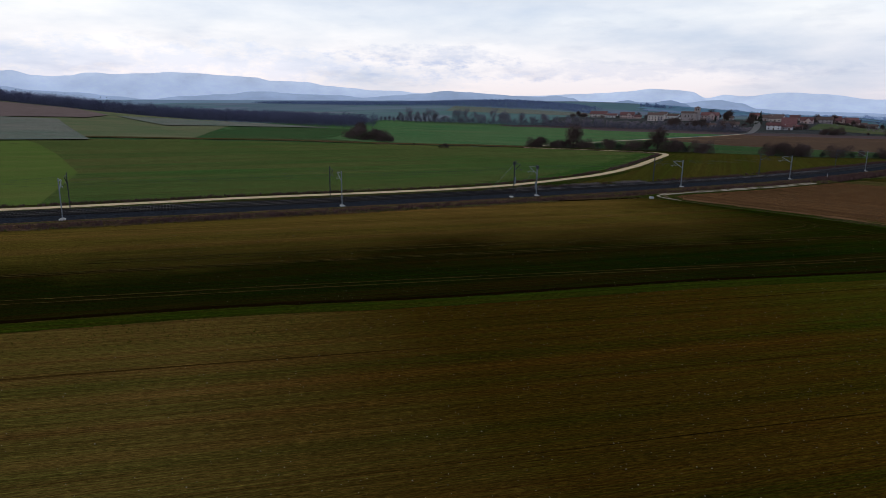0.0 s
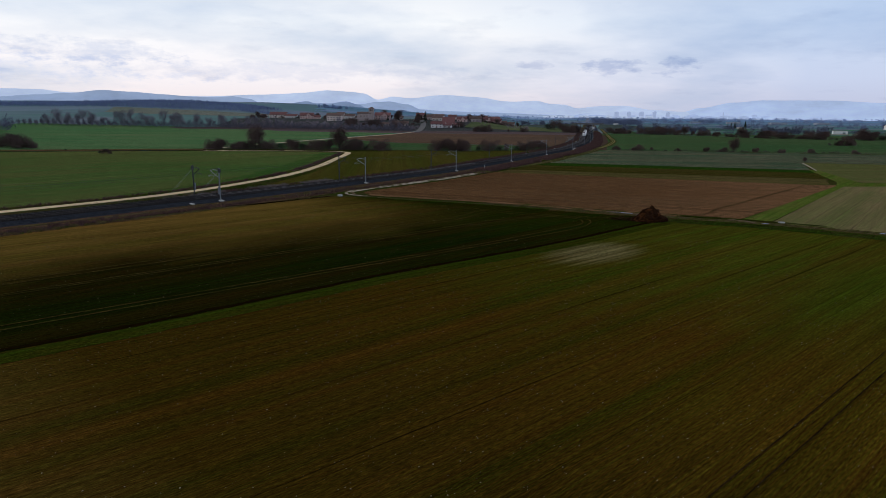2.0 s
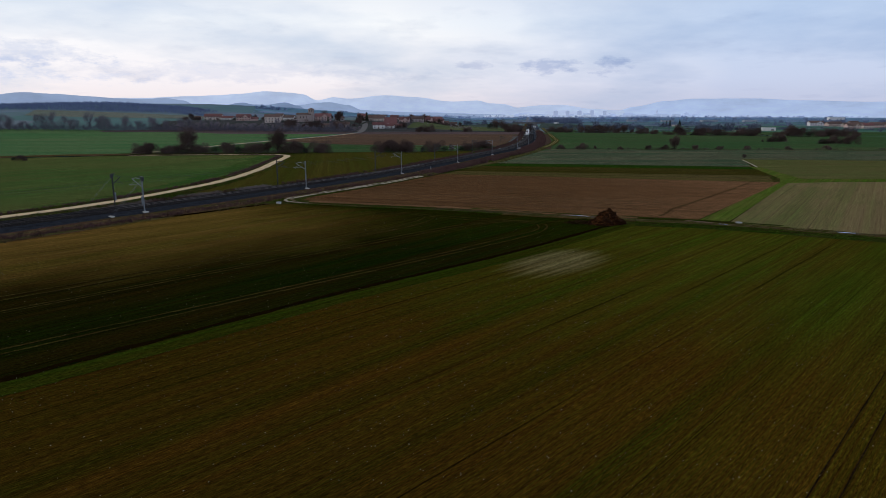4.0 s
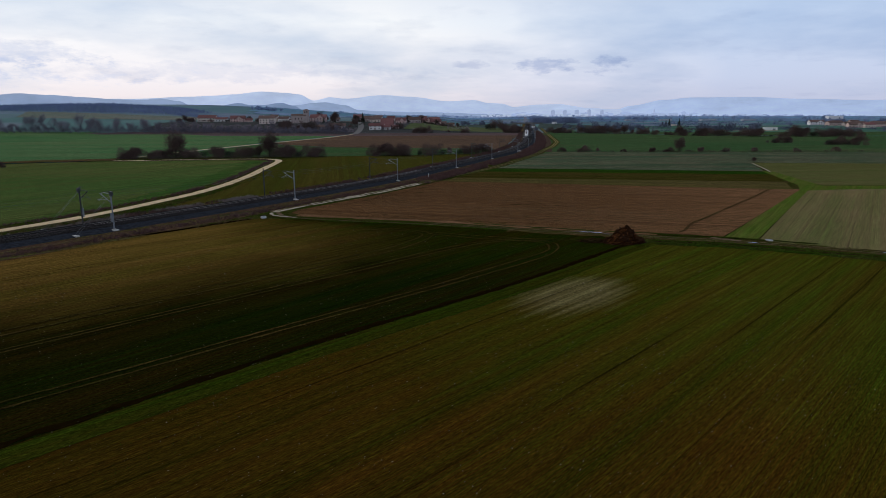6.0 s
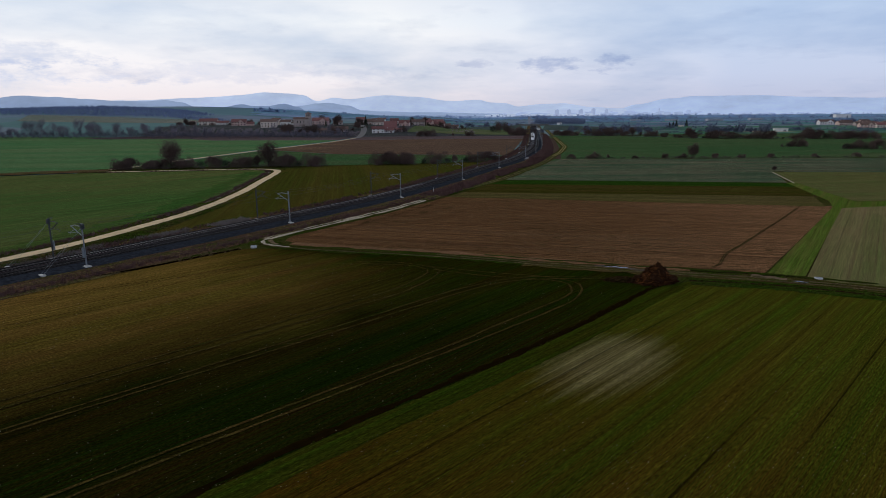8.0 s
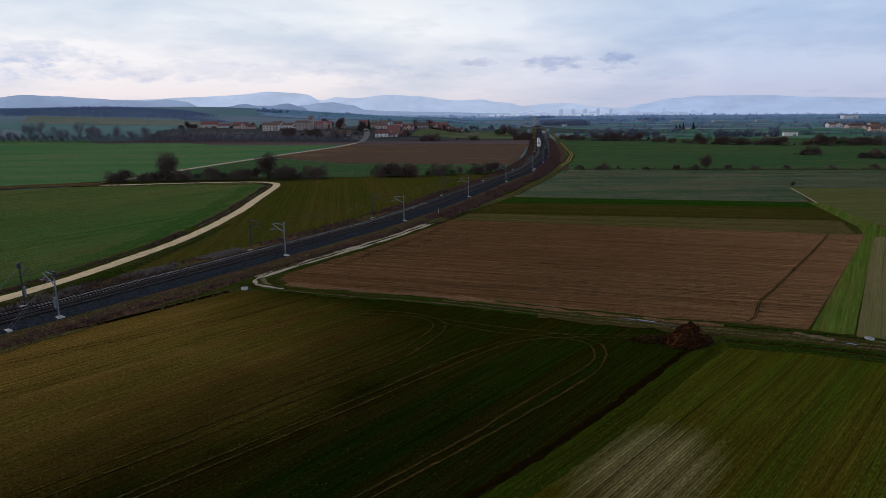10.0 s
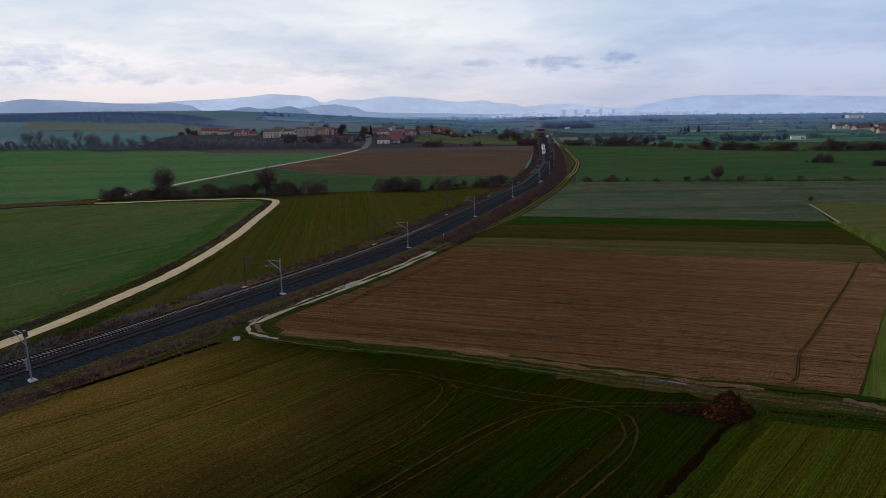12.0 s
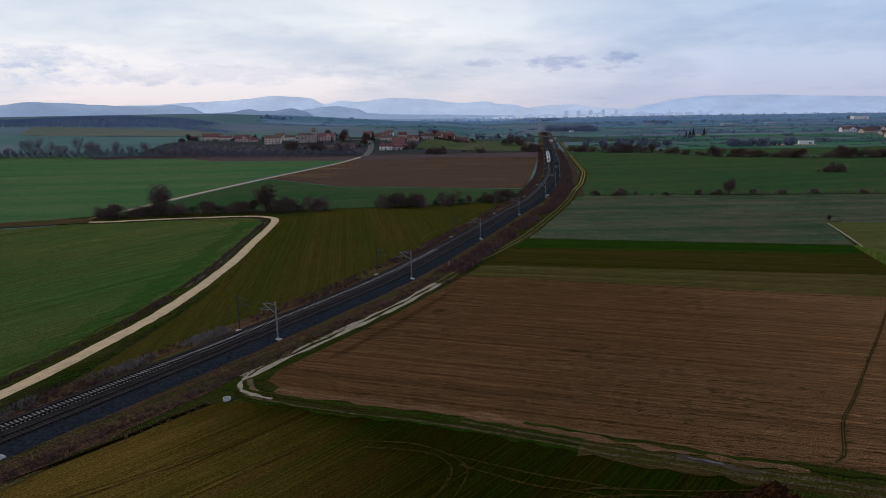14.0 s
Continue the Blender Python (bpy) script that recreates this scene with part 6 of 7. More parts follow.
for (x0, y0), (x1, y1), n, h in (((-163, 253), (-66, 273), 90, 1.5), ((-40, 280), (22, 300), 55, 1.6), ((64, 312), (225, 310), 70, 0.9), ((108, 672), (205, 618), 60, 2.6), ((205, 612), (250, 562), 30, 1.8), ((250, 562), (380, 541), 70, 2.7), ((-300, 256), (-245, 228), 26, 2.2), ((232, 420), (252, 421), 14, 2.0), ((258, 391), (284, 386), 18, 2.6)):
    for i in range(n):
        t = ur.random()
        h_ = h * ur.uniform(0.4, 1.3)
        low.append((x0 + (x1 - x0) * t + ur.uniform(-1, 1), y0 + (y1 - y0) * t + ur.uniform(-1.4, 1.4), h_, h_ * ur.uniform(0.55, 0.85)))
M["undergrowth"] = plain_mat("hedge_undergrowth", (0.098, 0.080, 0.076), 0.95, 0.0, 0.5, 0.4)
for _ in range(190):
    f = ur.random() ** 1.25
    hh = ur.uniform(0.5, 1.5) * (1.5 if ur.random() < 0.12 else 1)
    low.append((64 + 330 * f, 315.5 - 12 * f + ur.uniform(-1.4, 1.4), hh, hh * ur.uniform(0.9, 1.9)))
clump_stuff("hedge_undergrowth", low, M["undergrowth"], "dense dark undergrowth at the foot of the hedges", 240, 0.055, 15, "hedge")
# Bluish lift of this undergrowth is haze put into its colour.
clump_stuff("belt_scrub", [(-640 + i * 1.5, 668 + (i * 37 % 29) - 14 - (-640 + i * 1.5 + 360) * 0.05, 3.0 + (i * 13 % 11) * 0.5, 3.0) for i in range(350)], plain_mat("belt_undergrowth", (0.135, 0.132, 0.165), 0.95, 0.0, 0.5, 0.1), "tangled undergrowth of the tree belt", 90, 0.08, 5, "scrub")
# Scrub tone raised to hold the haze that lies before the village.
M["garden_scrub"] = plain_mat("bare_garden_scrub", (0.26, 0.215, 0.235), 0.95, 0.0, 0.5, 0.06)
gr = random.Random(31)
spots = []
for _ in range(760):
    gx, gy = gr.uniform(-350, -112), 664 + 60 * gr.random() ** 1.5
    h_ = gr.uniform(1.3, 3.4) * (1.5 if gr.random() < 0.1 else 1)
    if not (-122 < gx and gy > 690) and not any(abs(gx - hx) < 13 and abs(gy - hy) < 9 for hx, hy in ((-155, 697), (-136, 701), (-146, 709), (-232, 741), (-279, 771))):
        spots.append((gx, gy, h_, h_ * gr.uniform(0.6, 1.0)))
for _ in range(260):
    gx, gy = gr.uniform(-104, 20), gr.uniform(676, 850)
    if noise.noise(Vector((gx * 0.03, gy * 0.03, 2))) > 0.02:
        h_ = gr.uniform(1.5, 4.0)
        spots.append((gx, gy, h_, h_ * gr.uniform(0.6, 0.9)))
clump_stuff("garden_scrub", spots, M["garden_scrub"], "bare brown scrub and garden hedges round the village", 50, 0.12, 32, "scrub")


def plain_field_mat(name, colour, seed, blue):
    """A field far out on the plain; blue: how much distance haze is mixed into its base colour."""
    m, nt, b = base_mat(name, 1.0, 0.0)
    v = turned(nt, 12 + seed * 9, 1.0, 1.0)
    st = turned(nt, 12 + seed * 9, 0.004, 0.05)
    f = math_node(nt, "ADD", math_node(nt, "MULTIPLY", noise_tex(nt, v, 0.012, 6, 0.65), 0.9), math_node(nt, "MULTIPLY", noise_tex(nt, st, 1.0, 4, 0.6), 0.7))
    # haze colour that the crop tones fade to
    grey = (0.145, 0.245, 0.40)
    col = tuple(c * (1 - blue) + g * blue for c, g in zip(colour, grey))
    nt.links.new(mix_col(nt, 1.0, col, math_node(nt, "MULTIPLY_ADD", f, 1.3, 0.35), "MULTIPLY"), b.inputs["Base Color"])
    return m


CROPS = (("wheat", (0.044, 0.125, 0.050)), ("young_wheat", (0.062, 0.130, 0.068)), ("plough", (0.100, 0.088, 0.084)), ("fallow", (0.085, 0.125, 0.094)), ("stubble", (0.140, 0.128, 0.115)), ("dark_wheat", (0.034, 0.092, 0.048)))
# Each farther zone has more haze blended into its crop colours.
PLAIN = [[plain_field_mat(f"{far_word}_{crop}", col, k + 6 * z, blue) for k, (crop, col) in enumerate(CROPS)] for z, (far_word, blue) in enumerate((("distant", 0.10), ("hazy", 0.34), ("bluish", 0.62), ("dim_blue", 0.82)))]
hedge_near, hedge_mid, hedge_far = [], [], []
fr = random.Random(63)


def far_fields():
    """Strips of fields over the plain east of the line and beyond the village, with hedges and copses between them."""
    y, row = 676.0, 0
    edges = [y + 0.0]
    while y < 3100:
        y += fr.uniform(0.055, 0.10) * y
        edges.append(y)
    for row, (ya, yb) in enumerate(zip(edges, edges[1:])):
        tilt_ = fr.uniform(-0.05, 0.03)
        x = 140 + (ya - 660) * 0.10 if ya < 1500 else -0.34 * ya
        if 900 < ya < 1500:
            x = 30 - (ya - 900) * 0.5
        stop = 0.78 * ya + 160
        while x < stop:
            w = fr.uniform(0.07, 0.24) * ya
            rail_x = 100 + (ya - 817) * 0.102
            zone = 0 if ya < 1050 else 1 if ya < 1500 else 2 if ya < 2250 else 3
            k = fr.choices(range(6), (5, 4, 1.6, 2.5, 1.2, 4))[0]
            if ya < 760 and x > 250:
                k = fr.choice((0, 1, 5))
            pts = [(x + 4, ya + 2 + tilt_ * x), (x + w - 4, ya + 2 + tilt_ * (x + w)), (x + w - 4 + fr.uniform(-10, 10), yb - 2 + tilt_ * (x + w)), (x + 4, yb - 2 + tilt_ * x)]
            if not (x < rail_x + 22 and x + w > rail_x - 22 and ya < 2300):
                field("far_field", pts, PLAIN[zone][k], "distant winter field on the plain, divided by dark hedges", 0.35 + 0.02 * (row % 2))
            dense = fr.random()
            store = (hedge_near, hedge_mid, hedge_far, hedge_far)[zone]
            if dense < 0.6:
                n = int(w / (2.0 + ya * 0.0008))
                keep = fr.uniform(0.35, 0.95)
                wave = fr.uniform(0, 9)
                for i in range(n):
                    if fr.random() < keep and math.sin(wave + i * 0.22) > -0.45:
                        h = fr.uniform(1.2, 3.4) * (2.0 if fr.random() < 0.08 else 1.0)
                        hx = x + w * i / n
                        if ya < 745 and 270 < hx < 440:
                            continue
                        store.append((hx, ya + tilt_ * hx + fr.uniform(-4, 4), h, h * fr.uniform(0.7, 1.25)))
            elif dense > 0.90:
                cx, cy = x + w * fr.random(), ya + (yb - ya) * fr.random()
                for i in range(26):
                    h = fr.uniform(5, 11)
                    store.append((cx + fr.gauss(0, 26), cy + fr.gauss(0, 8), h, h * 0.5))
            x += w


far_fields()
# Hedge colours for the plain, paler and bluer by painted haze.
M["wood_dim"] = plain_mat("strongly_hazed_hedge", (0.28, 0.37, 0.54), 0.95, 0.0, 0.4, 0.03)
M["wood_plain"] = plain_mat("lightly_hazed_hedge", (0.125, 0.145, 0.200), 0.95, 0.0, 0.45, 0.05)
clump_stuff("plain_hedges", hedge_near, M["wood_plain"], "dark leafless hedgerows and copses over the plain", 80, 0.16, 6, "hedge")
clump_stuff("plain_hedges", hedge_mid, M["wood_mid"], "haze-blue hedgerows and copses farther over the plain", 46, 0.24, 16, "hedge")
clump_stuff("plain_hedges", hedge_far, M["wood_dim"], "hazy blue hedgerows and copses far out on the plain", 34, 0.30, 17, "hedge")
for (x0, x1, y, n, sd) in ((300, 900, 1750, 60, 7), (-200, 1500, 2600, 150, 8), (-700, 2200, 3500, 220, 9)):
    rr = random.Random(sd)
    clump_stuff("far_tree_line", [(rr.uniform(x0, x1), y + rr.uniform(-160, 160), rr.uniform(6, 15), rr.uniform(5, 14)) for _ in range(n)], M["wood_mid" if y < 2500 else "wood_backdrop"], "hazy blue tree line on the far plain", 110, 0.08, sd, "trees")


# ---- rough growth by the line ----
def tufts(name, path, lo, hi, count, hmin, hmax, mat, label, seed, s0, s1, per=12, patchy=0.0):
    rnd = np.random.default_rng(seed)
    V, F, base = [], [], 0
    for _ in range(count):
        s = rnd.uniform(s0, s1)
        if path == "rail":
            p, d, n = at_station(s, rnd.uniform(lo, hi))
        else:
            i = min(int(s), len(path) - 2)
            p = path[i].lerp(path[i + 1], s - i) + path_n[id(path)][i] * rnd.uniform(lo, hi)
        if patchy and noise.noise(Vector((p.x * 0.07, p.y * 0.07, seed))) < patchy - 0.35 + rnd.uniform(-0.2, 0.2):
            continue
        h = rnd.uniform(hmin, hmax)
        z0 = ground_z(p.x, p.y) + 0.12 + (0.45 if path == "rail" and abs(lo) < 12 else 0) + (road_bank(p.y) if path is ROAD else 0)
        for _k in range(per):
            a = rnd.uniform(0, 6.28)
            lean = rnd.uniform(0.1, 0.9)
            w = h * rnd.uniform(0.05, 0.16)
            bx, by = p.x + rnd.normal() * h * 0.3, p.y + rnd.normal() * h * 0.3
            tx, ty = bx + math.cos(a) * h * lean, by + math.sin(a) * h * lean
            V += [(bx - math.sin(a) * w, by + math.cos(a) * w, z0 - 0.1), (bx + math.sin(a) * w, by - math.cos(a) * w, z0 - 0.1), (tx, ty, z0 + h * rnd.uniform(0.5, 1.0))]
            F.append((base, base + 1, base + 2))
            base += 3
    tagged(mesh_part(name, py_mesh(name, V, F), mat), label, "scrub", kind="stuff")


path_n = {id(ROAD): normals(ROAD), id(EDGE): normals(EDGE), id(BAULK): normals(BAULK), id(TRACK): normals(TRACK), id(DITCH): normals(DITCH), id(HEAD): normals(HEAD)}
sa, sb, sc_ = station_of(-150, -66), station_of(54, 405), station_of(90, 700)
tufts("bramble_scrub", "rail", -13.4, -8.2, 10500, 0.25, 0.85, M["scrub"], "leafless reddish brown bramble along the ballast", 1, sa, sb, 12)
tufts("bramble_scrub", "rail", -15.0, -8.4, 3200, 0.6, 1.9, M["scrub"], "tall leafless brown thicket beside the railway", 2, station_of(33, 310), sc_, 14)
tufts("bramble_scrub", "rail", -17.0, -10.0, 4600, 0.4, 1.4, M["scrub"], "reddish brown leafless bramble bank beside the farm track", 51, station_of(-20.8, 149), station_of(46, 372), 12, 0.22)
tufts("green_scrub", "rail", -14.4, -11.2, 2200, 0.15, 0.4, M["scrub_green"], "low green weeds on the railway verge", 3, sa, sb, 10, 0.45)
tufts("dry_grass", "rail", -14.6, -11.4, 1700, 0.2, 0.5, M["drygrass"], "dry yellowish grass on the railway verge", 4, sa, station_of(-30, 128), 10, 0.3)
tufts("bramble_scrub", "rail", 4.0, 9.0, 4200, 0.25, 0.8, M["scrub"], "leafless grey bramble on the far side of the track", 5, sa, sb, 12, 0.3)
tufts("bramble_scrub", "rail", 4.6, 9.5, 1000, 0.4, 1.2, M["scrub"], "tall brown thicket on the far side of the track", 6, station_of(20, 268), sc_, 14)
M["dry_grey"] = plain_mat("pale_dead_grass", (0.21, 0.18, 0.165), 0.95, 0.0, 0.4, 0.4)
tufts("dead_grass", "rail", 4.4, 8.6, 2600, 0.25, 0.7, M["dry_grey"], "pale dead grass between the road and the track", 21, station_of(-91, 19), station_of(-42.6, 104), 12, 0.35)
tufts("green_scrub", "rail", 5.2, 11.5, 1700, 0.15, 0.45, M["scrub_green"], "low green weeds between the road and the track", 22, sa, sb, 10, 0.35)
near_road = [i for i, p in enumerate(ROAD) if -70 < p.y < 252]
tufts("ditch_scrub", ROAD, 2.9, 5.4, 2600, 0.2, 0.75, M["scrub"], "brown weeds in the roadside ditch", 7, near_road[0], near_road[-1], 10, 0.15)
tufts("ditch_scrub", ROAD, -5.2, -2.6, 1200, 0.15, 0.5, M["scrub_green"], "green weeds on the road verge", 8, near_road[0], near_road[-1], 10, 0.3)
tufts("edge_grass", EDGE, -0.2, 1.6, 1600, 0.15, 0.45, M["drygrass"], "dry grass fringe at the field edge", 9, 20, len(EDGE) - 1, 9, 0.2)
tufts("edge_grass", BAULK, -3.0, 0.1, 3200, 0.05, 0.14, M["baulk_grass"], "short green grass on the baulk", 10, 10, len(BAULK) - 1, 9)
tufts("edge_grass", BAULK, -9.5, -2.4, 3400, 0.04, 0.11, M["baulk_grass"], "thin green growth spreading from the baulk", 18, 30, len(BAULK) - 1, 8, 0.3)
tufts("track_grass", TRACK, -3.0, 3.2, 1200, 0.12, 0.4, M["scrub_green"], "short green grass beside the farm track", 11, 0, len(TRACK) // 2, 8, 0.4)
tufts("ditch_grass", DITCH, -2.2, 2.4, 1400, 0.15, 0.55, M["scrub_green"], "rank green grass along the ditch", 12, 0, len(DITCH) - 1, 9)
tufts("headland_grass", HEAD, -1.6, 2.8, 1600, 0.08, 0.28, M["baulk_grass"], "green weeds on the headland track", 13, 0, 60, 9, 0.3)
tufts("stubble_weeds", HEAD, 2.6, 7.5, 1100, 0.06, 0.2, M["baulk_grass"], "low green weeds growing through the stubble", 14, east - 6, east + 17, 9, 0.42)


# ---- buildings ----
M["roof_red"] = plain_mat("clay_tile_roof", (0.20, 0.092, 0.088), 0.85, 0.15, 0.3, 0.4, by_object=0.5, bumps=0.5)
M["roof_brown"] = plain_mat("weathered_tile_roof", (0.15, 0.098, 0.085), 0.85, 0.15, 0.3, 0.4, by_object=0.4, bumps=0.5)
M["wall_cream"] = plain_mat("cream_render", (0.70, 0.59, 0.53), 0.9, 0.15, 0.15, 0.3, by_object=0.4)
M["wall_white"] = plain_mat("white_render", (0.74, 0.72, 0.71), 0.9, 0.15, 0.12, 0.3)
M["wall_stone"] = plain_mat("village_stone", (0.42, 0.35, 0.33), 0.92, 0.1, 0.3, 0.6, bumps=0.4)
M["wall_pink"] = plain_mat("salmon_render", (0.60, 0.43, 0.39), 0.9, 0.15, 0.15, 0.3)
M["window"] = plain_mat("dark_house_window", (0.03, 0.035, 0.04), 0.15, 0.5, 0.1, 0.5)
M["door"] = plain_mat("brown_wooden_door", (0.10, 0.055, 0.03), 0.7, 0.3, 0.2, 1.0)


def house(x, y, w, d, h, rot, wall, roof, label, rise=2.6, wing=0.0, cross=False, storeys=2, name="house"):
    """A rendered house seen mostly from the south: (x, y) is the foot of its front; wing: length of a lower side wing; cross: a gable to the front."""
    c, s_ = math.cos(radians(rot)), math.sin(radians(rot))
    x, y = x - s_ * d / 2, y + c * d / 2
    e = empty(name, Matrix.Translation((x, y, ground_z(x, y))) @ Matrix.Rotation(radians(rot), 4, "Z"), label, "house", "village houses")
    over, th = 0.6, 0.24

    def gable(names, cx, cy, gw, gd, gh, gr, along):
        """Walls and a pitched roof over a gw x gd plan; along: the ridge runs in x."""
        span, length = (gd, gw) if along else (gw, gd)
        put = (lambda u, v, z: (cx + u, cy + v, z)) if along else (lambda u, v, z: (cx + v, cy + u, z))
        fall = gr / (span / 2) * over
        e0 = span / 2 + over
        walls_ = [(-span / 2, -0.8), (span / 2, -0.8), (span / 2, gh), (0, gh + gr), (-span / 2, gh)]
        slab = [(-e0, gh - fall + 0.05), (0, gh + gr + 0.05), (e0, gh - fall + 0.05), (e0, gh - fall + 0.05 + th), (0, gh + gr + 0.05 + th), (-e0, gh - fall + 0.05 + th)]
        for nm, prof, ext, mat in ((names[0], walls_, 0.0, wall), (names[1], slab, over, roof)):
            bm = bmesh.new()
            a = [bm.verts.new(put(-length / 2 - ext, q, z)) for q, z in prof]
            b = [bm.verts.new(put(length / 2 + ext, q, z)) for q, z in prof]
            n_ = len(prof)
            bm.faces.new(a[::-1])
            bm.faces.new(b)
            for i in range(n_):
                j = (i + 1) % n_
                bm.faces.new((a[i], a[j], b[j], b[i]))
            bmesh.ops.recalc_face_normals(bm, faces=bm.faces)
            bmesh.ops.triangulate(bm, faces=[f for f in bm.faces if len(f.verts) > 4])
            part(nm, bm, M[mat], e)

    gable(("wall", "roof"), 0, 0, w, d, h, rise, True)
    front = -d / 2
    if cross:
        gable(("gable_wall", "gable_roof"), w * 0.16, -d * 0.3, w * 0.42, d * 0.9, h * 0.96, rise * 0.92, False)
    if wing:
        gable(("wing_wall", "wing_roof"), w / 2 + wing / 2 - 0.2, 0.3, wing, d * 0.75, h * 0.58, rise * 0.62, True)
    bm = bmesh.new()
    add_box(bm, (0.8, 0.6, 1.7), (-w * 0.24, d * 0.1, h + rise * 0.8 + 0.5), bev=0.05)
    stack = part("chimney", bm, M[wall], e)
    bm = bmesh.new()
    add_box(bm, (1.0, 0.8, 0.14), (-w * 0.24, d * 0.1, h + rise * 0.8 + 1.42))
    part("cap", bm, M[roof], stack)
    n = max(2, int(w / 3.6))
    for st in range(storeys if h > 4.4 else 1):
        for i in range(n):
            wx = -w / 2 + w * (i + 0.5) / n
            fy = front if not (cross and abs(wx - w * 0.16) < w * 0.21) else -d * 0.75
            if st == 0 and i == n // 2:
                bm = bmesh.new()
                add_box(bm, (1.4, 0.14, 2.2), (wx, fy - 0.02, 1.1), bev=0.03)
                part("door", bm, M["door"], e)
                continue
            bm = bmesh.new()
            add_box(bm, (1.25, 0.1, 1.35), (wx, fy - 0.02, 1.6 + st * 2.7), bev=0.02)
            win = part("window", bm, M["window"], e)
            bm = bmesh.new()
            add_box(bm, (1.6, 0.22, 0.14), (wx, fy - 0.06, 0.86 + st * 2.7))
            part("sill", bm, M["wall_white"], win)
    for st in range(storeys if h > 4.4 else 1):
        bm = bmesh.new()
        add_box(bm, (0.1, 1.1, 1.2), (-w / 2 - 0.02, -d * 0.18, 1.6 + st * 2.7), bev=0.02)
        part("window", bm, M["window"], e)
    return e


vr = random.Random(9)
for x, y, w, d, h, rot, wall, roof, rise, wing, cross in (
        (-369, 834, 8, 8, 3.4, -6, "wall_cream", "roof_brown", 2.0, 0, False), (-342, 824, 24, 12, 5.2, 4, "wall_cream", "roof_red", 3.6, 0, False), (-320, 819, 16, 9, 3.4, 3, "wall_white", "roof_red", 2.4, 0, False),
        (-279, 766, 18, 11, 5.0, 10, "wall_pink", "roof_red", 3.4, 9, True), (-232, 736, 19, 11, 6.8, 8, "wall_cream", "roof_brown", 3.0, 0, False), (-238, 786, 10, 9, 6.6, -4, "wall_cream", "roof_brown", 2.6, 0, False),
        (-224, 782, 14, 9, 4.4, -8, "wall_white", "roof_brown", 2.6, 6, False), (-172, 754, 20, 12, 6.2, 5, "wall_pink", "roof_red", 3.4, 0, True), (-154, 773, 11, 8, 3.6, 3, "wall_stone", "roof_brown", 2.0, 0, False),
        (-155, 693, 15, 8, 3.0, -8, "wall_stone", "roof_brown", 1.8, 0, False), (-136, 697, 17, 9, 3.6, 10, "wall_stone", "roof_brown", 2.6, 0, False), (-146, 705, 10, 7, 3.4, -14, "wall_stone", "roof_brown", 2.0, 0, False),
        (-129, 803, 12, 10, 6.0, 2, "wall_cream", "roof_red", 3.0, 0, False), (-113, 778, 14, 10, 4.2, -6, "wall_stone", "roof_brown", 3.2, 0, False), (-99, 751, 13, 9, 3.8, 4, "wall_cream", "roof_brown", 2.6, 0, False), (-108, 812, 13, 10, 5, 8, "wall_white", "roof_brown", 2.4, 0, False),
        (-79.5, 707, 14.4, 16, 3.4, 3, "wall_pink", "roof_red", 7.0, 0, False), (-91, 686, 14, 9, 4.6, 4, "wall_white", "roof_red", 2.9, 0, False), (-79, 690, 10, 8, 3.0, -4, "wall_white", "roof_red", 2.2, 0, False), (-68, 700, 7, 6, 2.8, 10, "wall_stone", "roof_red", 1.6, 0, False),
        (-114, 900, 12, 10, 5, 0, "wall_white", "roof_brown", 2.4, 0, False), (-87, 829, 11, 9, 4.6, 8, "wall_pink", "roof_red", 3.0, 0, False), (-67.5, 757, 12.6, 9, 4.0, -4, "wall_pink", "roof_red", 3.2, 0, True),
        (-54, 821, 17, 11, 4.6, 6, "wall_stone", "roof_brown", 3.2, 0, False), (-46, 880, 11, 9, 6.5, 0, "wall_cream", "roof_red", 2.8, 0, False), (-39, 862, 13, 10, 4.8, 8, "wall_pink", "roof_red", 3.2, 0, True), (-27, 856, 14, 10, 4.4, -8, "wall_pink", "roof_red", 3.4, 0, True),
        (-30, 884, 16, 10, 6.8, 4, "wall_cream", "roof_red", 3.0, 0, False), (-16, 862, 9, 8, 3.6, 4, "wall_stone", "roof_brown", 2.4, 0, False), (-6, 876, 10, 8, 3.4, -10, "wall_stone", "roof_brown", 2.0, 0, False)):
    look_ = {"wall_cream": "cream", "wall_pink": "salmon", "wall_white": "whitewashed", "wall_stone": "rough stone"}[wall]
    house(x, y, w, d, h, rot, wall, roof, f"{look_} village house with {'red' if roof == 'roof_red' else 'weathered brown'} tiled roof" + (" and low wing" if wing else " and front gable" if cross else ""), rise, wing, cross)
for x, y, w, h, rise, wall in ((634, 1085, 24, 5.6, 3.2, "wall_white"), (628, 1020, 22, 4.6, 3.0, "wall_pink"), (662, 1010, 16, 4.4, 2.8, "wall_stone"), (655, 1060, 18, 5.0, 3.0, "wall_cream"), (700, 1085, 16, 5.4, 3.0, "wall_pink"), (566, 862, 18, 5.0, 3.2, "wall_pink"),
                               (590, 868, 15, 4.6, 3.0, "wall_cream"), (600, 905, 20, 5.2, 3.0, "wall_stone"), (624, 900, 16, 5.0, 2.8, "wall_pink"), (640, 930, 18, 5.4, 3.0, "wall_cream"), (610, 950, 14, 4.8, 2.6, "wall_stone"), (680, 960, 18, 5.0, 3.0, "wall_pink")):
    house(x, y, w, 11, h, vr.uniform(-12, 12), wall, "roof_brown" if vr.random() < 0.75 else "roof_red", "pale house with tiled roof in the eastern village", rise, 0, vr.random() < 0.3)


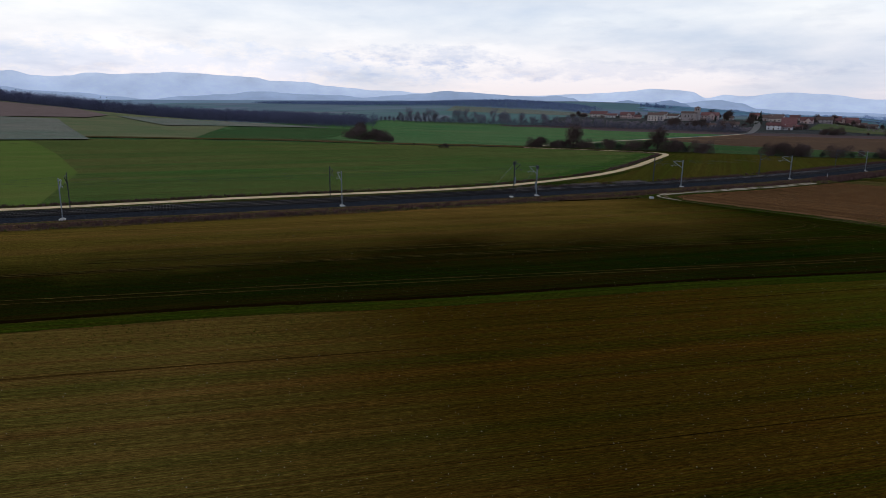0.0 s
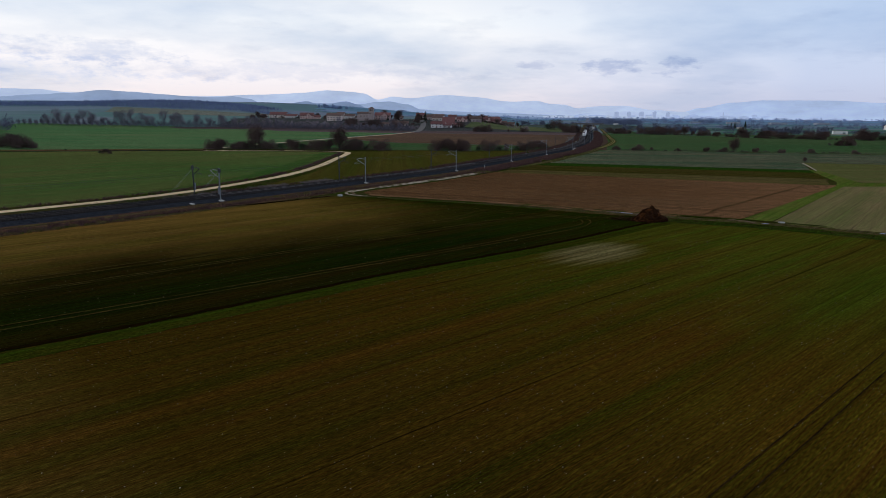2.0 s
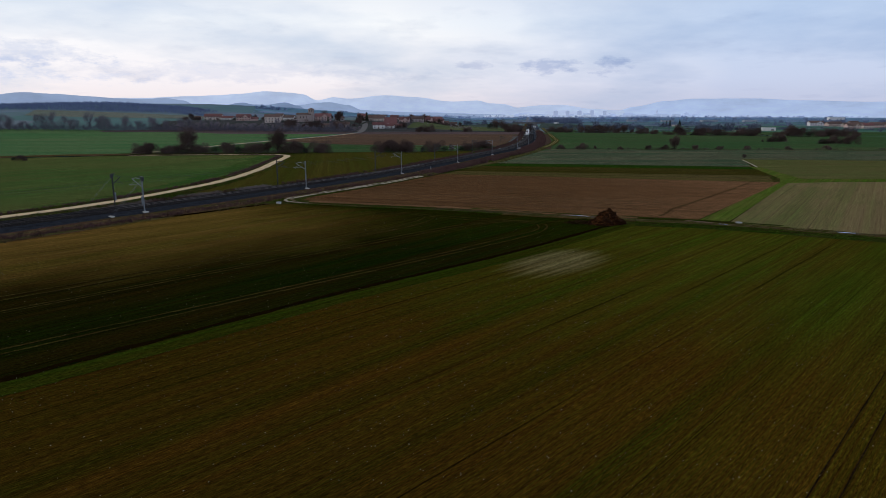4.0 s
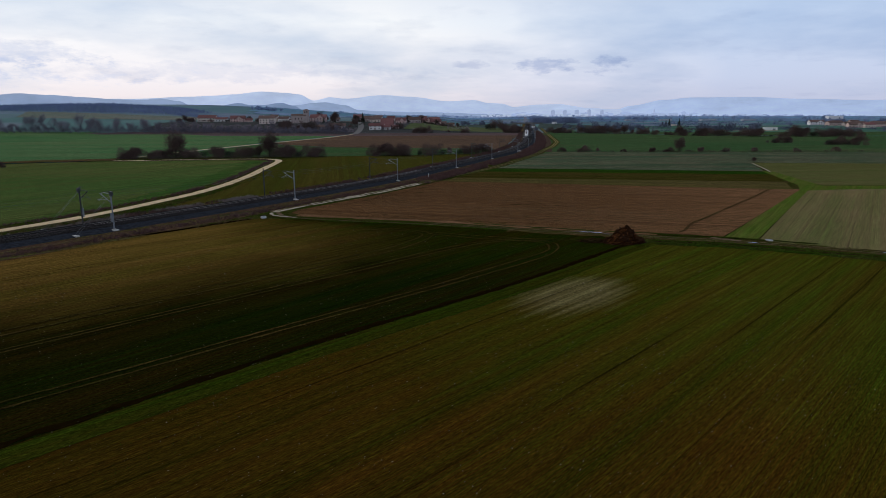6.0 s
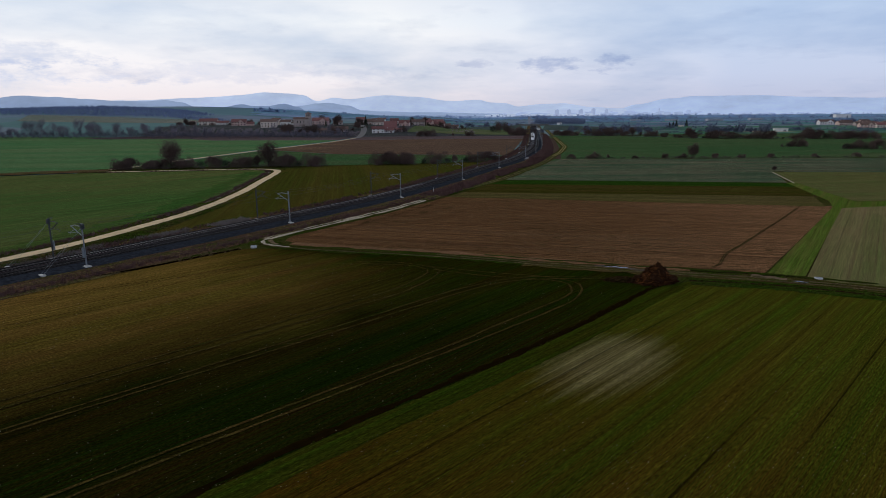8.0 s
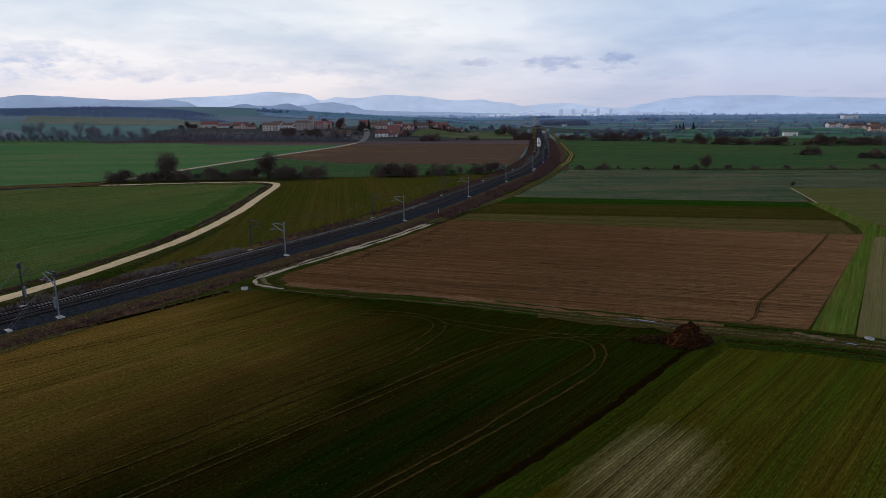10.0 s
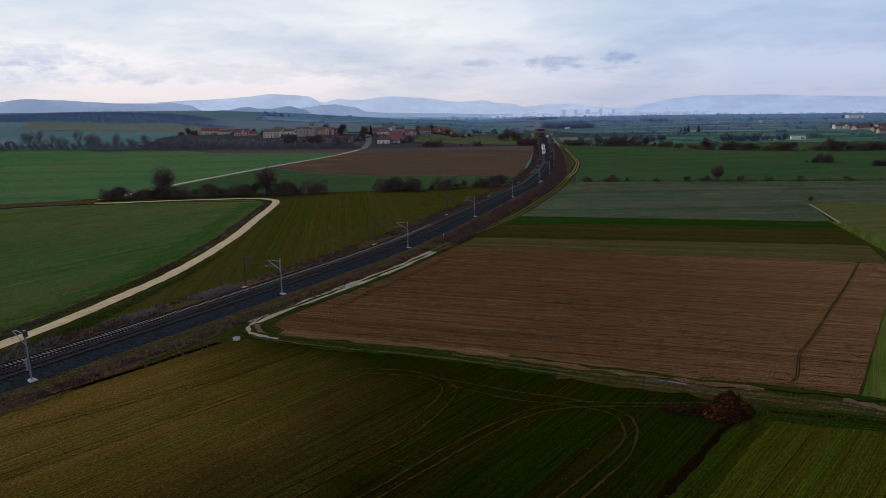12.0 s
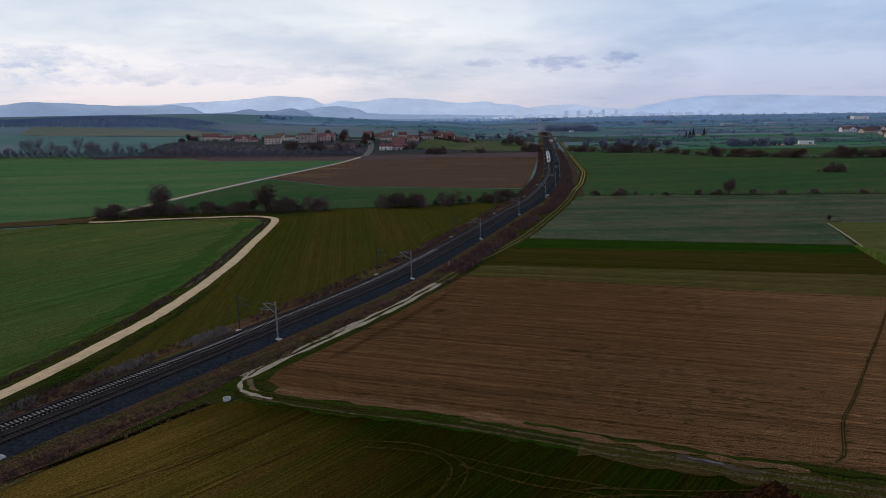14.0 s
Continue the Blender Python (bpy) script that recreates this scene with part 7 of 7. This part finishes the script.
def church():
    e = empty("church", Matrix.Translation((-193, 747, ground_z(-193, 747))) @ Matrix.Rotation(radians(6), 4, "Z"), "old stone church with a square belfry", "church")
    bm = bmesh.new()
    add_box(bm, (18, 11, 9.4), (-1, 0, 4.2), bev=0.1)
    for k in range(3):
        add_box(bm, (1.2, 1.4, 6.6), (-8 + k * 6, -5.9, 2.9), bev=0.1)
    part("nave", bm, M["wall_stone"], e)
    bm = bmesh.new()
    q = [(-6.1, 8.8), (6.1, 8.8), (0, 11.2)]
    r0 = [bm.verts.new((-10.6, a, b)) for a, b in q]
    r1 = [bm.verts.new((8.4, a, b)) for a, b in q]
    bm.faces.new(r0[::-1]), bm.faces.new(r1)
    for i in range(3):
        bm.faces.new((r0[i], r0[(i + 1) % 3], r1[(i + 1) % 3], r1[i]))
    bmesh.ops.recalc_face_normals(bm, faces=bm.faces)
    part("roof", bm, M["roof_brown"], e)
    bm = bmesh.new()
    add_box(bm, (6.4, 6.4, 15.5), (8, 0, 7.2), bev=0.12)
    add_box(bm, (7.0, 7.0, 0.5), (8, 0, 12.0), bev=0.08)
    add_box(bm, (7.0, 7.0, 0.5), (8, 0, 15.0), bev=0.08)
    part("belfry", bm, M["wall_stone"], e)
    bm = bmesh.new()
    add_rod(bm, (8, 0, 15.2), (8, 0, 17.2), 4.6, 0.4, 4)
    part("belfry_roof", bm, M["roof_brown"], e)
    for ox in (-1.2, 1.2):
        bm = bmesh.new()
        add_box(bm, (1.1, 0.12, 2.2), (8 + ox, -3.24, 13.4), bev=0.03)
        part("bell_opening", bm, M["window"], e)
    for k in range(3):
        bm = bmesh.new()
        add_box(bm, (1.0, 0.12, 2.2), (-5 + k * 4, -5.54, 5.4), bev=0.03)
        part("window", bm, M["window"], e)


church()


def shed(x, y, w, d, h, rot, wall, label):
    e = empty("warehouse", Matrix.Translation((x, y, ground_z(x, y))) @ Matrix.Rotation(radians(rot), 4, "Z"), label, "warehouse")
    bm = bmesh.new()
    add_box(bm, (w, d, h), (0, 0, h / 2 - 0.2), bev=0.06)
    part("wall", bm, M[wall], e)
    bm = bmesh.new()
    add_box(bm, (w + 0.6, d + 0.6, 0.3), (0, 0, h - 0.05), bev=0.05)
    part("roof", bm, M["concrete"], e)
    bm = bmesh.new()
    add_box(bm, (min(4, w * 0.2), 0.15, h * 0.6), (w * 0.25, -d / 2 - 0.03, h * 0.3), bev=0.03)
    part("door", bm, M["galv"], e, "grey roller door")


M["wall_clean"] = plain_mat("clean_white_cladding", (0.80, 0.80, 0.79), 0.6, 0.3, 0.05, 0.3)
shed(390, 744, 15.5, 6, 4.4, -10, "wall_clean", "small white flat-roofed shed in a field")
M["wall_dull"] = plain_mat("dull_grey_cladding", (0.34, 0.37, 0.42), 0.8, 0.2, 0.2, 0.2)
shed(1224, 2066, 44, 24, 10, -6, "wall_white", "large cream industrial hall far off")
shed(640, 1600, 40, 16, 5, 4, "wall_dull", "long low pale warehouse far off")
shed(540, 1620, 30, 14, 5, -3, "wall_dull", "long low pale warehouse far off")
shed(470, 1700, 26, 12, 5, 2, "wall_dull", "long low pale warehouse far off")
shed(760, 1640, 34, 14, 5, 6, "wall_dull", "long low pale warehouse far off")
shed(206, 1295, 9, 6, 4, 0, "wall_white", "small white hut before the pine wood")
for x, y, s in ((354, 1032, 0.8), (359, 1030, 0.95), (374, 1026, 1.0), (349, 1034, 0.6)):
    plant("fir", x, y, s, "dark trees round a farm hut")
shed(366, 1028, 7, 5, 3.0, 10, "wall_cream", "small farm hut among dark trees")


M["ramp"] = plain_mat("scrubby_ramp", (0.085, 0.110, 0.095), 0.95, 0.0, 0.5, 0.15)


def overpass():
    p, d, n = at_station(station_of(110, 905))
    e = tagged(new("overpass"), "grey concrete road bridge over the railway", "bridge")
    e.matrix_basis = Matrix.Translation((p.x, p.y, 0)) @ Matrix.Rotation(math.atan2(n.y, n.x), 4, "Z")
    bm = bmesh.new()
    add_box(bm, (44, 8, 0.9), (0, 0, 6.9), bev=0.08)
    part("deck", bm, M["asphalt"], e)
    for s in (1, -1):
        bm = bmesh.new()
        add_box(bm, (46, 0.3, 1.0), (0, s * 3.9, 7.85), bev=0.05)
        part("parapet", bm, M["asphalt"], e)
        bm = bmesh.new()
        add_box(bm, (1.0, 7, 6.8), (s * 10.5, 0, 3.3), bev=0.1)
        part("pier", bm, M["asphalt"], e)
        bm = bmesh.new()
        a = [bm.verts.new(q) for q in ((s * 18, -5, 7.2), (s * 18, 5, 7.2), (s * 190, 5, 0.4), (s * 190, -5, 0.4), (s * 14, -15, -0.2), (s * 14, 15, -0.2), (s * 192, 7, -0.2), (s * 192, -7, -0.2))]
        for f in ((0, 1, 2, 3), (0, 4, 5, 1), (1, 5, 6, 2), (3, 2, 6, 7), (0, 3, 7, 4)):
            bm.faces.new([a[i] for i in f])
        bmesh.ops.recalc_face_normals(bm, faces=bm.faces)
        part("embankment", bm, M["ramp"], e, "grassy ramp of the bridge")


overpass()


def trackside_cabin():
    e = empty("trackside_cabinet", pose(116, 894, 0.1, 0, 0, 12), "small white trackside cabinet beside the railway", "cabinet")
    bm = bmesh.new()
    add_box(bm, (4.2, 3.0, 3.4), (0, 0, 1.6), bev=0.08)
    part("body", bm, M["wall_clean"], e)
    bm = bmesh.new()
    add_box(bm, (4.6, 3.4, 0.25), (0, 0, 3.4), bev=0.05)
    part("roof", bm, M["concrete"], e)


trackside_cabin()


def marker_post(x, y, h, label):
    e = empty("marker_post", pose(x, y, ground_z(x, y) + 0.1), label, "post")
    bm = bmesh.new()
    add_box(bm, (0.16, 0.16, h), (0, 0, h / 2 - 0.1), bev=0.03)
    part("post", bm, M["concrete"], e)
    bm = bmesh.new()
    add_box(bm, (0.3, 0.06, 0.3), (0, -0.1, h - 0.3), bev=0.02)
    part("plate", bm, M["galv"], e)


marker_post(-4.6, 161, 1.9, "small pale marker post beside the railway verge")
p_, d_, n_ = at_station(station_of(33, 312), -7.6)
e = empty("relay_box", pose(p_.x, p_.y, 0.55, 0, 0, 70), "low pale concrete relay box beside the track", "cabinet")
bm = bmesh.new()
add_box(bm, (1.8, 1.0, 0.8), (0, 0, 0.3), bev=0.06)
part("body", bm, M["concrete"], e)
bm = bmesh.new()
add_box(bm, (2.0, 1.2, 0.12), (0, 0, 0.74), bev=0.03)
part("lid", bm, M["galv"], e)

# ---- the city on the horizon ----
# City walls emit a pale tone: haze painted in, not lit windows.
M["city_block"] = haze_glow_mat("city_block", srgb(166, 180, 206), 0.58)
M["city_pale"] = haze_glow_mat("pale_city_block", srgb(182, 193, 211), 0.6)
M["city_tower"] = haze_glow_mat("city_tower", srgb(163, 175, 200), 0.58)


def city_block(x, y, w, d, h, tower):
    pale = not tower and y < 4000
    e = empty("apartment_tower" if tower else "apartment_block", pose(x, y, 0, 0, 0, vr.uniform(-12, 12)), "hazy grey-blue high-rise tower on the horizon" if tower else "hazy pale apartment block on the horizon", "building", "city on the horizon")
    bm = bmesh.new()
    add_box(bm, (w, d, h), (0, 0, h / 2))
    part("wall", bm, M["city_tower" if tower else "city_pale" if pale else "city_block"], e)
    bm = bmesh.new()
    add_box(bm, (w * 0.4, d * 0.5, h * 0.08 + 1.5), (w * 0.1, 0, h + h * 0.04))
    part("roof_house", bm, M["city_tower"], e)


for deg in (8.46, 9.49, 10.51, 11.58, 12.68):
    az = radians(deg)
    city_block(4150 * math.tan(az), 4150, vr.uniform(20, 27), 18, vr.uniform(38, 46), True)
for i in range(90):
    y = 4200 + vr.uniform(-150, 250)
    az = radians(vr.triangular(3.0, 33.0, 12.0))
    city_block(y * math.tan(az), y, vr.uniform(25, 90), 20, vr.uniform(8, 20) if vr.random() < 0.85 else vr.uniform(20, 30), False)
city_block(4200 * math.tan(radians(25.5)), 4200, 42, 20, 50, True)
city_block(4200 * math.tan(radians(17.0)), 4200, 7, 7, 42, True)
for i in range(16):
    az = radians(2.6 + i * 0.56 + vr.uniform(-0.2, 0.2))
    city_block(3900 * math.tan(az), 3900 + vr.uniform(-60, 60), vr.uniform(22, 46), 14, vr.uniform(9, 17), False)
